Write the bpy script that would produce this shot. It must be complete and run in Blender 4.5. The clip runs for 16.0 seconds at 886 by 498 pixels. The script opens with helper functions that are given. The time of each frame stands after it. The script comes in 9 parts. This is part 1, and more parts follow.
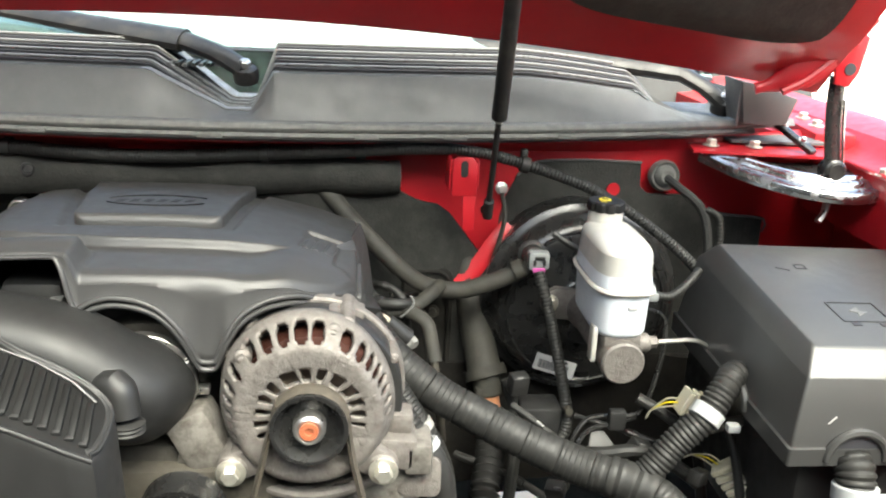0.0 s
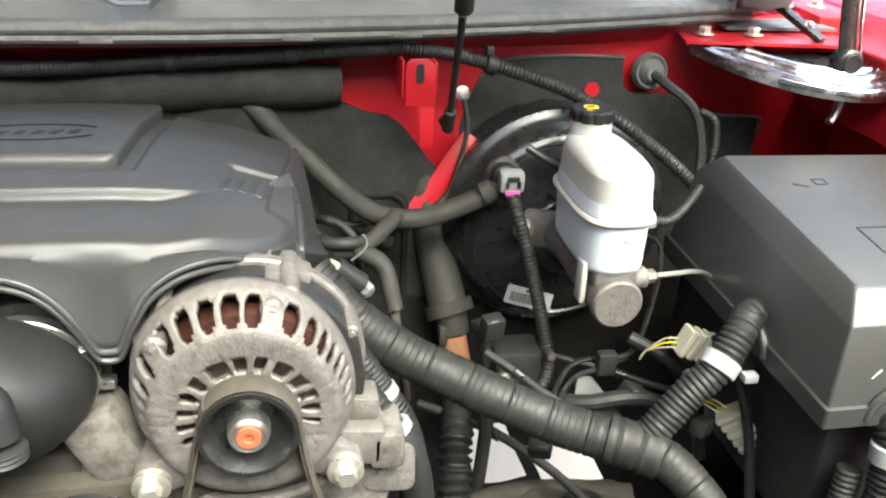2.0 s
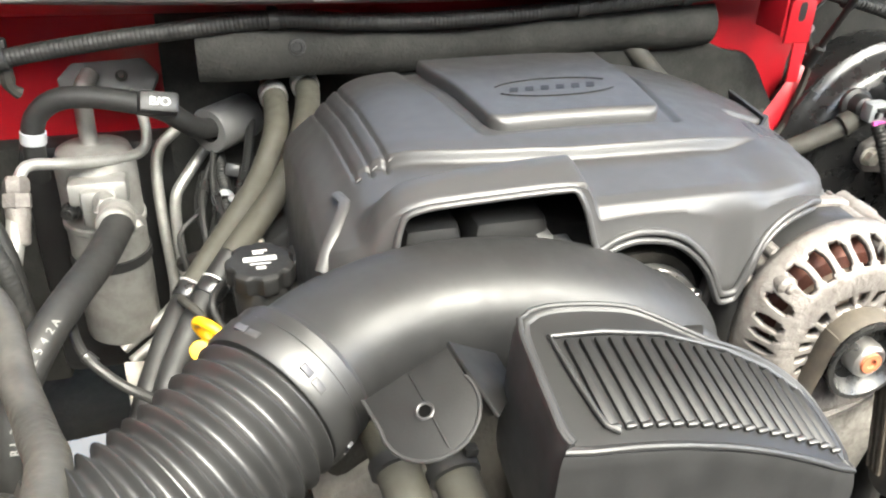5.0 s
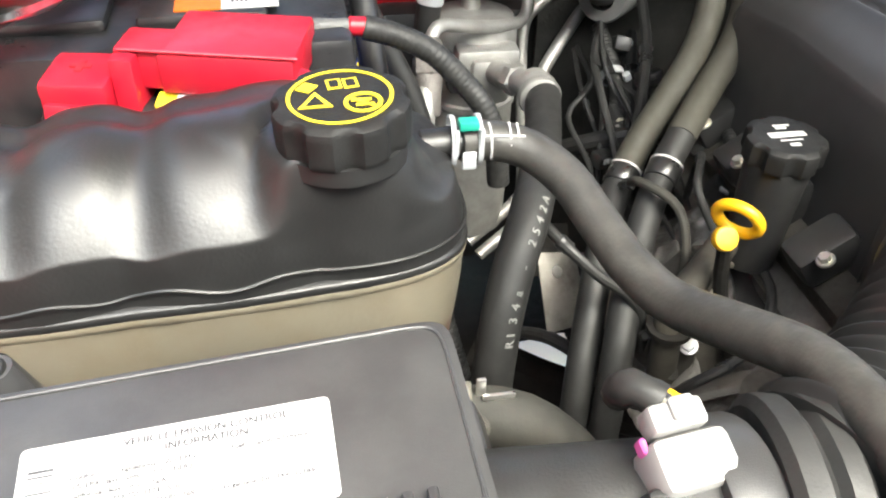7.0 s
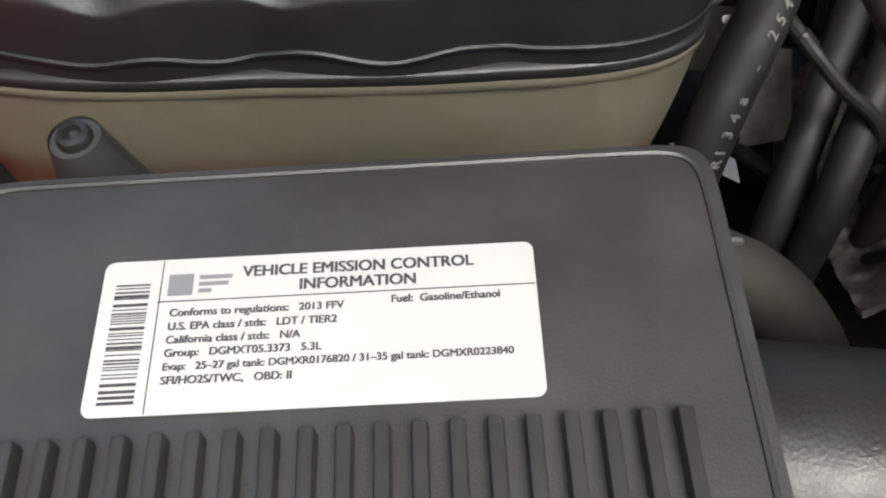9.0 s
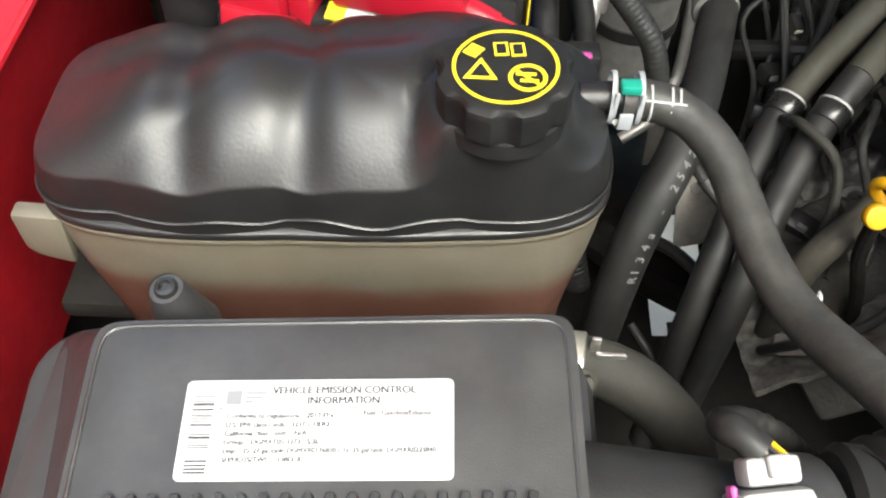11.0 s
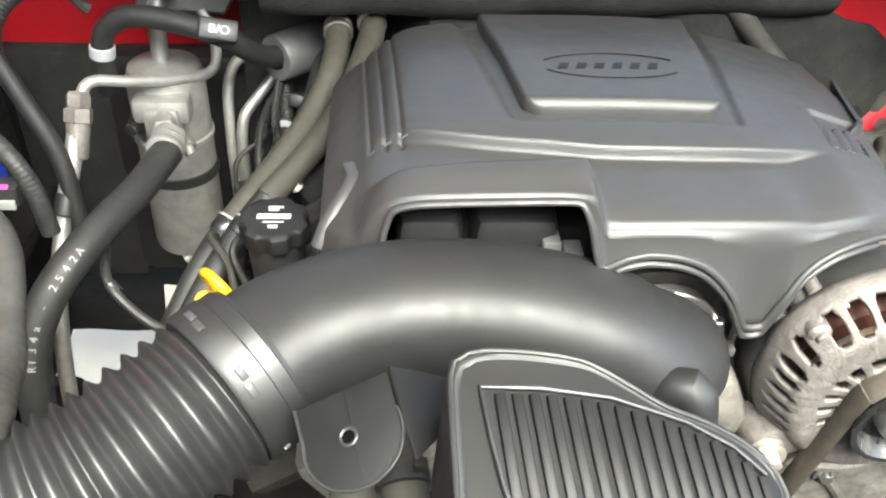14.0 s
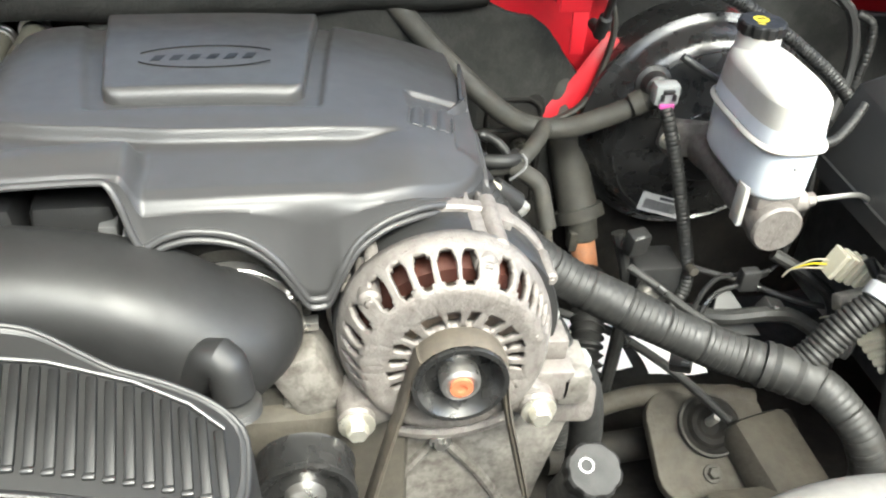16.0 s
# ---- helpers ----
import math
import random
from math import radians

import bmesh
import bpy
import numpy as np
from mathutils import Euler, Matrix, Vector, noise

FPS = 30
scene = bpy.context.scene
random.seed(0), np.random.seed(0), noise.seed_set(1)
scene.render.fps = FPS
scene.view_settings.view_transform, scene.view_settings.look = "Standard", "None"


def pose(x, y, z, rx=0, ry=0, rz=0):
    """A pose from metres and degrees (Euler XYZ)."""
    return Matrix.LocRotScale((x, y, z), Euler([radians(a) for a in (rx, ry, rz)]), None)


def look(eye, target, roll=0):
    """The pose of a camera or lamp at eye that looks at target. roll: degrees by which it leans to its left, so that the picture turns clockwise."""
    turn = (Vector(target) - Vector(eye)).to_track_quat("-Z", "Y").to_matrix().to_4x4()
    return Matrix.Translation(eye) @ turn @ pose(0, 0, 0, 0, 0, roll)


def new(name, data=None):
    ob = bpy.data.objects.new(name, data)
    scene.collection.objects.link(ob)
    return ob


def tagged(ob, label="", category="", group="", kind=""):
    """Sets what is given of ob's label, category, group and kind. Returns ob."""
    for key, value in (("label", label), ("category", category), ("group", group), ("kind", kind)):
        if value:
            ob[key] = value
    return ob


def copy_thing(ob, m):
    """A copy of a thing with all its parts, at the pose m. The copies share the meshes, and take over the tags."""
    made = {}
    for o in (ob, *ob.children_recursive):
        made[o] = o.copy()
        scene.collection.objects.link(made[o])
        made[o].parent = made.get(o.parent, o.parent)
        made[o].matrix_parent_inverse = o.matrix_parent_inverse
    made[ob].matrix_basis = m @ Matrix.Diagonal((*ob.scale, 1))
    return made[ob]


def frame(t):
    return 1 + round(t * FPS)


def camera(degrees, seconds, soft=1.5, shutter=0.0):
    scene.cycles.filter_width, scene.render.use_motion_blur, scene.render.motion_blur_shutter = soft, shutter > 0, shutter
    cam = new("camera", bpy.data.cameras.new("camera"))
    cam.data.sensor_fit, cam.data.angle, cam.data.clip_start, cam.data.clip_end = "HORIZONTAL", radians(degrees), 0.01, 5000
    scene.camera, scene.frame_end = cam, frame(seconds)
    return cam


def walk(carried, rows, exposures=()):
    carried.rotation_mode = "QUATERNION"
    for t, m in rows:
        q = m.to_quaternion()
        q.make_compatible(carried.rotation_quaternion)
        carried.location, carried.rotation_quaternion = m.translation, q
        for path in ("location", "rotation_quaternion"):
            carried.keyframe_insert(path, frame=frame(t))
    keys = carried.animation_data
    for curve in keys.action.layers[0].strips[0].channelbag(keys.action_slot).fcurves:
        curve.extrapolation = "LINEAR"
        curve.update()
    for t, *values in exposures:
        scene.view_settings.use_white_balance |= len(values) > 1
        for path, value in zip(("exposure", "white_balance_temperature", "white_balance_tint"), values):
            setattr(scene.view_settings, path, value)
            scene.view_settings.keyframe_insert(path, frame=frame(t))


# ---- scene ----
cam = camera(53.7, 16.0, 2.1)
METRES, EYE, TILT, LEAN, TURN = 2.55, 1.42, -18.0, -2.6, -5.5
ROWS = [
    (0.0, 0.0, 0.0, 0.0, 0.0, 0.0, 0.0),
    (0.5, 0.0172, 0.0601, -0.0005, -0.66, -0.04, 0.86),
    (1.0, 0.0368, 0.0956, 0.002, -1.62, -1.29, 1.45),
    (1.5, 0.0318, 0.0946, 0.0044, -2.9, -4.37, 1.71),
    (2.0, -0.0106, 0.0806, 0.0196, -4.55, -7.89, 1.85),
    (2.5, -0.0627, 0.0749, 0.0266, -7.64, -10.02, 2.91),
    (3.0, -0.1007, 0.078, 0.0304, -9.55, -11.32, 3.15),
    (5.5, -0.2667, 0.093, 0.0464, -9.28, -13.76, 3.83),
    (6.0, -0.3102, 0.1022, 0.0467, -9.55, -14.22, 3.72),
    (6.5, -0.3457, 0.1209, 0.0389, -8.54, -15.61, 3.66),
    (7.0, -0.3663, 0.1445, 0.0272, -4.5, -18.51, 2.61),
    (7.5, -0.3759, 0.1757, 0.0149, -0.57, -23.98, 1.54),
    (8.0, -0.3838, 0.1966, 0.005, 1.73, -28.33, 0.86),
    (10.5, -0.3771, 0.1715, 0.0506, 6.51, -35.63, -1.87),
    (11.0, -0.3696, 0.1549, 0.067, 6.64, -32.77, -1.82),
    (11.5, -0.3589, 0.1396, 0.0744, 6.85, -28.75, -1.78),
    (12.0, -0.3308, 0.1298, 0.0699, 6.67, -26.23, -1.93),
    (12.5, -0.2921, 0.1175, 0.0684, 6.28, -24.17, -1.73),
    (13.0, -0.2474, 0.1109, 0.0716, 5.48, -22.71, -1.79),
    (13.5, -0.2119, 0.109, 0.0725, 4.03, -21.42, -1.63),
    (14.0, -0.1793, 0.1086, 0.068, 2.29, -20.5, -0.62),
    (14.5, -0.1498, 0.1053, 0.0651, 1.05, -19.77, -0.31),
    (15.0, -0.1233, 0.103, 0.0617, -0.02, -19.39, 0.13),
    (15.5, -0.096, 0.1001, 0.0596, -1.22, -19.2, 0.63),
    (16.0, -0.0682, 0.0968, 0.0556, -3.17, -18.7, 0.96),
]
EXPO = [(0.0, 0.29, 6350, -6), (1.0, 0.47, 6330, -6), (2.0, 0.51, 6310, -6), (3.0, 0.97, 6290, -6), (5.5, 1.24, 6350, -3), (6.5, 1.13, 6350, -3), (7.0, 0.77, 6260, -3), (7.5, 0.04, 6060, -3), (8.0, -1.08, 6030, -3), (10.5, -0.33, 6150, -3), (11.0, -0.02, 6150, -3), (11.5, 0.31, 6230, -3), (12.0, 0.41, 6210, -4), (12.5, 0.76, 6310, -6), (14.0, 0.94, 6180, -6), (16.0, 0.86, 6110, -6)]
walk(cam, [(t, pose(0, 0, EYE, TILT, LEAN, TURN) @ pose(METRES * x, METRES * y, METRES * z, 90 + pitch, roll, yaw)) for t, x, y, z, yaw, pitch, roll in ROWS], EXPO)

# ---- light: a bright hazy sky, the open bonnet shades the bay from above ----
world = bpy.data.worlds.new("sky")
scene.world = world
world.use_nodes = True
wn = world.node_tree.nodes
sky = wn.new("ShaderNodeTexSky")
sky.sky_type = "NISHITA"
sky.sun_disc = False
sky.sun_elevation = radians(59)
sky.sun_rotation = radians(158)
sky.dust_density = 5.0
sky.ozone_density = 0.3
sky.air_density = 0.35
wn["Background"].inputs["Strength"].default_value = 1.3
world.node_tree.links.new(sky.outputs[0], wn["Background"].inputs["Color"])
sun_data = bpy.data.lights.new("sun", "SUN")
sun_data.energy = 0.4
sun_data.angle = radians(60)
sun_data.color = (1.0, 0.99, 0.96)
sun = new("sun", sun_data)
sun.matrix_basis = look((0.85, -1.13, 4.80), (0.0, 1.0, 1.0))


# ---- materials ----
def mat(name, color, rough=0.5, metal=0.0, vary=0.15, scale=18.0, grain=0.0, grain_scale=700.0, spec=0.5, coat=0.0,
        dust=0.0, dust_color=(0.22, 0.19, 0.15), trans=0.0, rvar=0.12, sub=0.0):
    """Principled surface: colour with cloudy variation, dusty patches, fine grain bump, uneven gloss."""
    m = bpy.data.materials.new(name)
    m.use_nodes = True
    nt = m.node_tree
    n, ln = nt.nodes, nt.links
    b = n["Principled BSDF"]
    tc = n.new("ShaderNodeTexCoord")
    big = n.new("ShaderNodeTexNoise")
    big.inputs["Scale"].default_value, big.inputs["Detail"].default_value = scale, 6
    ln.new(tc.outputs["Object"], big.inputs["Vector"])
    mix = n.new("ShaderNodeMix")
    mix.data_type = "RGBA"
    mix.inputs[6].default_value = (*[c * (1 - vary) for c in color], 1)
    mix.inputs[7].default_value = (*[min(1, c * (1 + vary)) for c in color], 1)
    ln.new(big.outputs["Fac"], mix.inputs[0])
    out = mix.outputs[2]
    if dust > 0:
        dn = n.new("ShaderNodeTexNoise")
        dn.inputs["Scale"].default_value, dn.inputs["Detail"].default_value = scale * 2.3, 9
        dn.inputs["Roughness"].default_value = 0.65
        ln.new(tc.outputs["Object"], dn.inputs["Vector"])
        rp = n.new("ShaderNodeMapRange")
        rp.inputs[1].default_value, rp.inputs[2].default_value = 0.42, 0.72
        rp.inputs[3].default_value, rp.inputs[4].default_value = 0.0, dust
        ln.new(dn.outputs["Fac"], rp.inputs[0])
        m2 = n.new("ShaderNodeMix")
        m2.data_type = "RGBA"
        ln.new(rp.outputs[0], m2.inputs[0])
        ln.new(out, m2.inputs[6])
        m2.inputs[7].default_value = (*dust_color, 1)
        out = m2.outputs[2]
    ln.new(out, b.inputs["Base Color"])
    rr = n.new("ShaderNodeMapRange")
    rr.inputs[1].default_value, rr.inputs[2].default_value = 0.3, 0.7
    rr.inputs[3].default_value, rr.inputs[4].default_value = max(0.02, rough - rvar), min(1, rough + rvar)
    rn = n.new("ShaderNodeTexNoise")
    rn.inputs["Scale"].default_value, rn.inputs["Detail"].default_value = scale * 3.1, 5
    ln.new(tc.outputs["Object"], rn.inputs["Vector"])
    ln.new(rn.outputs["Fac"], rr.inputs[0])
    ln.new(rr.outputs[0], b.inputs["Roughness"])
    b.inputs["Metallic"].default_value = metal
    b.inputs["Specular IOR Level"].default_value = spec
    b.inputs["Coat Weight"].default_value = coat
    b.inputs["Coat Roughness"].default_value = 0.06
    b.inputs["Transmission Weight"].default_value = trans
    if sub:
        b.inputs["Subsurface Weight"].default_value = sub
        b.inputs["Subsurface Radius"].default_value = (0.02, 0.018, 0.015)
        b.inputs["Subsurface Scale"].default_value = 0.6
    if grain > 0:
        gn = n.new("ShaderNodeTexNoise")
        gn.inputs["Scale"].default_value, gn.inputs["Detail"].default_value = grain_scale, 4
        ln.new(tc.outputs["Object"], gn.inputs["Vector"])
        bp = n.new("ShaderNodeBump")
        bp.inputs["Strength"].default_value = grain
        bp.inputs["Distance"].default_value = 0.0012
        ln.new(gn.outputs["Fac"], bp.inputs["Height"])
        ln.new(bp.outputs["Normal"], b.inputs["Normal"])
    return m


COVER = mat("cover_plastic", (0.032, 0.0317, 0.0319), 0.45, spec=0.48, grain=0.10, grain_scale=900, dust=0.2, dust_color=(0.040, 0.040, 0.039), rvar=0.04)
GLOSSY = mat("duct_plastic", (0.011, 0.011, 0.0111), 0.54, spec=0.5, grain=0.04, grain_scale=300, dust=0.3, dust_color=(0.014, 0.014, 0.0135), rvar=0.07)
BELLOWS = mat("bellows_rubber", (0.012, 0.012, 0.012), 0.45, spec=0.6, dust=0.3, dust_color=(0.024, 0.024, 0.023), rvar=0.08)
RESO = mat("resonator_plastic", (0.007, 0.007, 0.007), 0.5, spec=0.28, grain=0.05, dust=0.3, dust_color=(0.012, 0.012, 0.0115), rvar=0.05)
TABB = mat("matt_black_plastic", (0.006, 0.006, 0.006), 0.6, spec=0.22, grain=0.1, dust=0.2, dust_color=(0.010, 0.010, 0.010))
# near-black without gloss, painting the shade inside the support tab's hole
DARK = mat("hole_shade_black", (0.002, 0.002, 0.002), 0.9, spec=0.02, vary=0.3)
RUNNER = mat("manifold_plastic", (0.013, 0.013, 0.013), 0.5, grain=0.2, dust=0.4, dust_color=(0.016, 0.015, 0.014))
PALEGREEN = mat("grey_green_dusty_rubber", (0.034, 0.032, 0.023), 0.75, grain=0.2, dust=0.7, dust_color=(0.042, 0.040, 0.033), scale=30)
GREYHOSE = mat("chalky_grey_rubber", (0.026, 0.0252, 0.0228), 0.50, grain=0.2, grain_scale=400, dust=0.7, dust_color=(0.055, 0.052, 0.046), scale=40)
FADED = mat("faded_print", (0.20, 0.20, 0.19), 0.6, dust=0.7, dust_color=(0.05, 0.05, 0.048), scale=160)
BLACK = mat("black_plastic", (0.016, 0.016, 0.016), 0.45, grain=0.2, dust=0.35, dust_color=(0.032, 0.031, 0.029))
LIDGREY = mat("airbox_plastic", (0.026, 0.0256, 0.0263), 0.37, grain=0.15, grain_scale=1200, dust=0.5, dust_color=(0.052, 0.052, 0.051), scale=11, rvar=0.08)
FUSEP = mat("fuse_box_plastic", (0.034, 0.034, 0.0336), 0.38, spec=0.55, grain=0.12, grain_scale=1400, dust=0.2, dust_color=(0.042, 0.042, 0.041), rvar=0.03)
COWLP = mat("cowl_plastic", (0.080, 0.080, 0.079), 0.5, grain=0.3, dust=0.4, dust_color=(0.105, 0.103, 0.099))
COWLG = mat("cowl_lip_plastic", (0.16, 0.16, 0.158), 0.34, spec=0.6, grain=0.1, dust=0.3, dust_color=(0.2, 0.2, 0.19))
SEALR = mat("seal_rubber", (0.10, 0.10, 0.095), 0.75, grain=0.3, dust=0.7, dust_color=(0.17, 0.165, 0.152), scale=30)
RUBBER = mat("hose_rubber", (0.011, 0.011, 0.0106), 0.6, grain=0.15, grain_scale=500, dust=0.6, dust_color=(0.021, 0.0205, 0.019))
DUSTY = mat("dusty_rubber", (0.020, 0.0193, 0.0158), 0.75, grain=0.2, grain_scale=400, dust=0.85, dust_color=(0.040, 0.036, 0.028))
LOOM = mat("loom_plastic", (0.013, 0.013, 0.0126), 0.56, spec=0.35, dust=0.6, dust_color=(0.034, 0.033, 0.030), scale=40)
FELT = mat("felt_insulation", (0.024, 0.024, 0.0225), 0.95, grain=0.9, grain_scale=260, dust=0.7, dust_color=(0.042, 0.042, 0.038), spec=0.1)
RED = mat("red_paint", (0.36, 0.006, 0.014), 0.42, coat=0.12, vary=0.1, dust=0.12, dust_color=(0.15, 0.034, 0.032), rvar=0.06)
REDP = mat("red_plastic", (0.33, 0.005, 0.018), 0.40, vary=0.08, grain=0.1, dust=0.08, dust_color=(0.38, 0.06, 0.06))
CAST = mat("cast_aluminium", (0.165, 0.152, 0.141), 0.58, metal=0.35, grain=0.8, grain_scale=420, dust=0.85, dust_color=(0.090, 0.079, 0.070), scale=45)
DIRTYCAST = mat("dirty_cast_aluminium", (0.045, 0.042, 0.036), 0.7, metal=0.35, grain=0.8, grain_scale=220, dust=0.9, dust_color=(0.035, 0.031, 0.025), scale=25)
ALUM = mat("bare_aluminium", (0.36, 0.355, 0.335), 0.48, metal=0.65, grain=0.2, dust=0.6, dust_color=(0.20, 0.19, 0.17))
STEEL = mat("steel", (0.60, 0.59, 0.57), 0.35, metal=0.95, grain=0.15, dust=0.4, dust_color=(0.3, 0.27, 0.22))
ZINC = mat("zinc_bolt", (0.70, 0.68, 0.60), 0.38, metal=0.85, dust=0.4, dust_color=(0.35, 0.31, 0.24), scale=60)
CHROME = mat("bright_steel", (0.75, 0.75, 0.75), 0.16, metal=1.0, dust=0.15, dust_color=(0.4, 0.4, 0.4))
BLACKMETAL = mat("black_painted_steel", (0.013, 0.013, 0.013), 0.3, grain=0.1, dust=0.35, dust_color=(0.028, 0.027, 0.025), coat=0.2)
HINGEM = mat("worn_bright_steel", (0.42, 0.42, 0.43), 0.24, metal=1.0, dust=0.25, dust_color=(0.25, 0.25, 0.25))
SHAFTM = mat("black_satin_steel", (0.010, 0.010, 0.0105), 0.42, dust=0.1, spec=0.35)
RUST = mat("rusty_steel", (0.30, 0.13, 0.06), 0.8, grain=0.6, dust=0.6, dust_color=(0.16, 0.10, 0.07), scale=50)
COPPER = mat("copper_winding", (0.055, 0.018, 0.012), 0.4, metal=0.5, grain=0.6, grain_scale=900, dust=0.4, dust_color=(0.035, 0.018, 0.012))
ORANGE = mat("orange_shaft_end", (0.30, 0.085, 0.035), 0.6, grain=0.3, dust=0.3, dust_color=(0.22, 0.10, 0.06))
MILK = mat("translucent_white_plastic", (0.39, 0.385, 0.365), 0.38, sub=0.35, vary=0.06, dust=0.45, dust_color=(0.33, 0.315, 0.265), rvar=0.08)
FLUID = mat("translucent_plastic_over_fluid", (0.52, 0.555, 0.60), 0.35, sub=0.3, vary=0.06, dust=0.2, dust_color=(0.33, 0.345, 0.34), rvar=0.08)
BEIGE = mat("yellowed_translucent_plastic", (0.110, 0.099, 0.074), 0.4, sub=0.2, vary=0.35, scale=9, dust=0.5, dust_color=(0.085, 0.066, 0.04), grain=0.2, grain_scale=200)
LEVEL = 0.948
COOLANT = mat("tank_plastic_over_red_coolant", (0.095, 0.045, 0.025), 0.4, sub=0.2, vary=0.3, scale=9, dust=0.45, dust_color=(0.085, 0.055, 0.03), grain=0.2, grain_scale=200)
TANKB = mat("tank_black_plastic", (0.009, 0.009, 0.009), 0.43, spec=0.6, grain=0.14, grain_scale=420, dust=0.25, dust_color=(0.02, 0.02, 0.02), rvar=0.05)


def fill_level(m, tint, level, soft):
    """Stain a translucent plastic up to the level of the liquid inside it, with an uneven, soft edge."""
    nt = m.node_tree
    n, ln = nt.nodes, nt.links
    b = n["Principled BSDF"]
    was = b.inputs["Base Color"].links[0].from_socket
    tc, sep = n.new("ShaderNodeTexCoord"), n.new("ShaderNodeSeparateXYZ")
    ln.new(tc.outputs["Object"], sep.inputs[0])
    nz = n.new("ShaderNodeTexNoise")
    nz.inputs["Scale"].default_value = 26
    ln.new(tc.outputs["Object"], nz.inputs["Vector"])
    add = n.new("ShaderNodeMath")
    add.operation = "MULTIPLY_ADD"
    add.inputs[1].default_value = 0.012
    ln.new(nz.outputs["Fac"], add.inputs[0])
    ln.new(sep.outputs["Z"], add.inputs[2])
    rp = n.new("ShaderNodeMapRange")
    rp.interpolation_type = "SMOOTHSTEP"
    rp.inputs[1].default_value, rp.inputs[2].default_value = level + 0.006 - soft, level + 0.006 + soft
    rp.inputs[3].default_value, rp.inputs[4].default_value = 1.0, 0.0
    ln.new(add.outputs[0], rp.inputs[0])
    mx = n.new("ShaderNodeMix")
    mx.data_type = "RGBA"
    ln.new(rp.outputs[0], mx.inputs[0])
    ln.new(was, mx.inputs[6])
    mx.inputs[7].default_value = (*tint, 1)
    ln.new(mx.outputs[2], b.inputs["Base Color"])


fill_level(BEIGE, (0.076, 0.034, 0.023), LEVEL, 0.014)
CAPB = mat("cap_plastic", (0.007, 0.007, 0.007), 0.55, spec=0.3, grain=0.25, dust=0.35, dust_color=(0.026, 0.026, 0.025))
YELLOW = mat("yellow_print", (0.62, 0.5, 0.02), 0.5, vary=0.08, dust=0.1, dust_color=(0.5, 0.4, 0.05))
YELLOWP = mat("yellow_plastic", (0.6, 0.33, 0.008), 0.4, vary=0.08, sub=0.1)
PAPER = mat("label_paper", (0.40, 0.40, 0.395), 0.45, vary=0.03, dust=0.12, dust_color=(0.38, 0.38, 0.37))
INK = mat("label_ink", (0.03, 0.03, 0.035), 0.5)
GREYINK = mat("grey_ink", (0.16, 0.16, 0.17), 0.5)
WHITEINK = mat("white_print", (0.4, 0.4, 0.39), 0.5, dust=0.5, dust_color=(0.2, 0.2, 0.2), scale=90)
GREYCLIP = mat("grey_nylon", (0.3, 0.31, 0.32), 0.45, sub=0.1, dust=0.3, dust_color=(0.3, 0.3, 0.28))
CREAM = mat("cream_nylon", (0.42, 0.395, 0.31), 0.5, dust=0.5, dust_color=(0.28, 0.255, 0.19), sub=0.1)
WHITEP = mat("white_connector_plastic", (0.25, 0.25, 0.245), 0.42, dust=0.3, dust_color=(0.23, 0.22, 0.20))
GREYP = mat("light_grey_connector_plastic", (0.19, 0.198, 0.202), 0.42, dust=0.3, dust_color=(0.2, 0.2, 0.185))
PINK = mat("magenta_plastic", (0.40, 0.07, 0.26), 0.45)
GREEN = mat("green_plastic", (0.02, 0.24, 0.17), 0.45)
BLUE = mat("blue_label", (0.015, 0.04, 0.33), 0.35, vary=0.1)
ORANGEL = mat("orange_label", (0.55, 0.10, 0.004), 0.4, vary=0.08)
BATT = mat("battery_case", (0.01, 0.01, 0.011), 0.38, grain=0.2, dust=0.4, dust_color=(0.035, 0.033, 0.031))
GROUND = mat("pale_concrete", (0.90, 0.78, 0.61), 0.9, vary=0.06, scale=2.0, grain=0.6, grain_scale=60, dust=0.3, dust_color=(0.68, 0.59, 0.47))
WALLP = mat("dark_wall_paint", (0.05, 0.05, 0.045), 0.8, vary=0.2, scale=3, grain=0.4, grain_scale=80)
GREYCAST = mat("weathered_grey_casting", (0.20, 0.19, 0.17), 0.6, metal=0.3, grain=0.6, grain_scale=200, dust=0.7, dust_color=(0.09, 0.08, 0.065), scale=22)
BELT = mat("dusty_belt_rubber", (0.045, 0.038, 0.029), 0.8, grain=0.3, dust=0.6, dust_color=(0.085, 0.070, 0.050), scale=40)
PALEHOSE = mat("pale_dusty_rubber", (0.085, 0.082, 0.077), 0.7, grain=0.2, dust=0.6, dust_color=(0.12, 0.115, 0.104), scale=30)
ROUGHCAST = mat("rough_stained_casting", (0.17, 0.16, 0.145), 0.55, metal=0.3, grain=0.7, grain_scale=160, vary=0.45, dust=0.85, dust_color=(0.035, 0.029, 0.022), scale=30)
BROWN = mat("brown_dusty_steel", (0.04, 0.035, 0.026), 0.8, grain=0.6, grain_scale=180, dust=0.8, dust_color=(0.026, 0.023, 0.018), scale=25)
FANBROWN = mat("dusty_rotor", (0.20, 0.155, 0.12), 0.7, metal=0.2, grain=0.4, dust=0.5, dust_color=(0.10, 0.075, 0.055), scale=50)
GRIME = mat("grimy_metal", (0.010, 0.0095, 0.0088), 0.75, grain=0.7, grain_scale=150, dust=0.8, dust_color=(0.019, 0.0172, 0.014), scale=20, spec=0.15)
HEADLINER = mat("hood_insulation", (0.045, 0.044, 0.041), 0.95, grain=0.9, grain_scale=200, dust=0.5, dust_color=(0.08, 0.077, 0.07), spec=0.1)


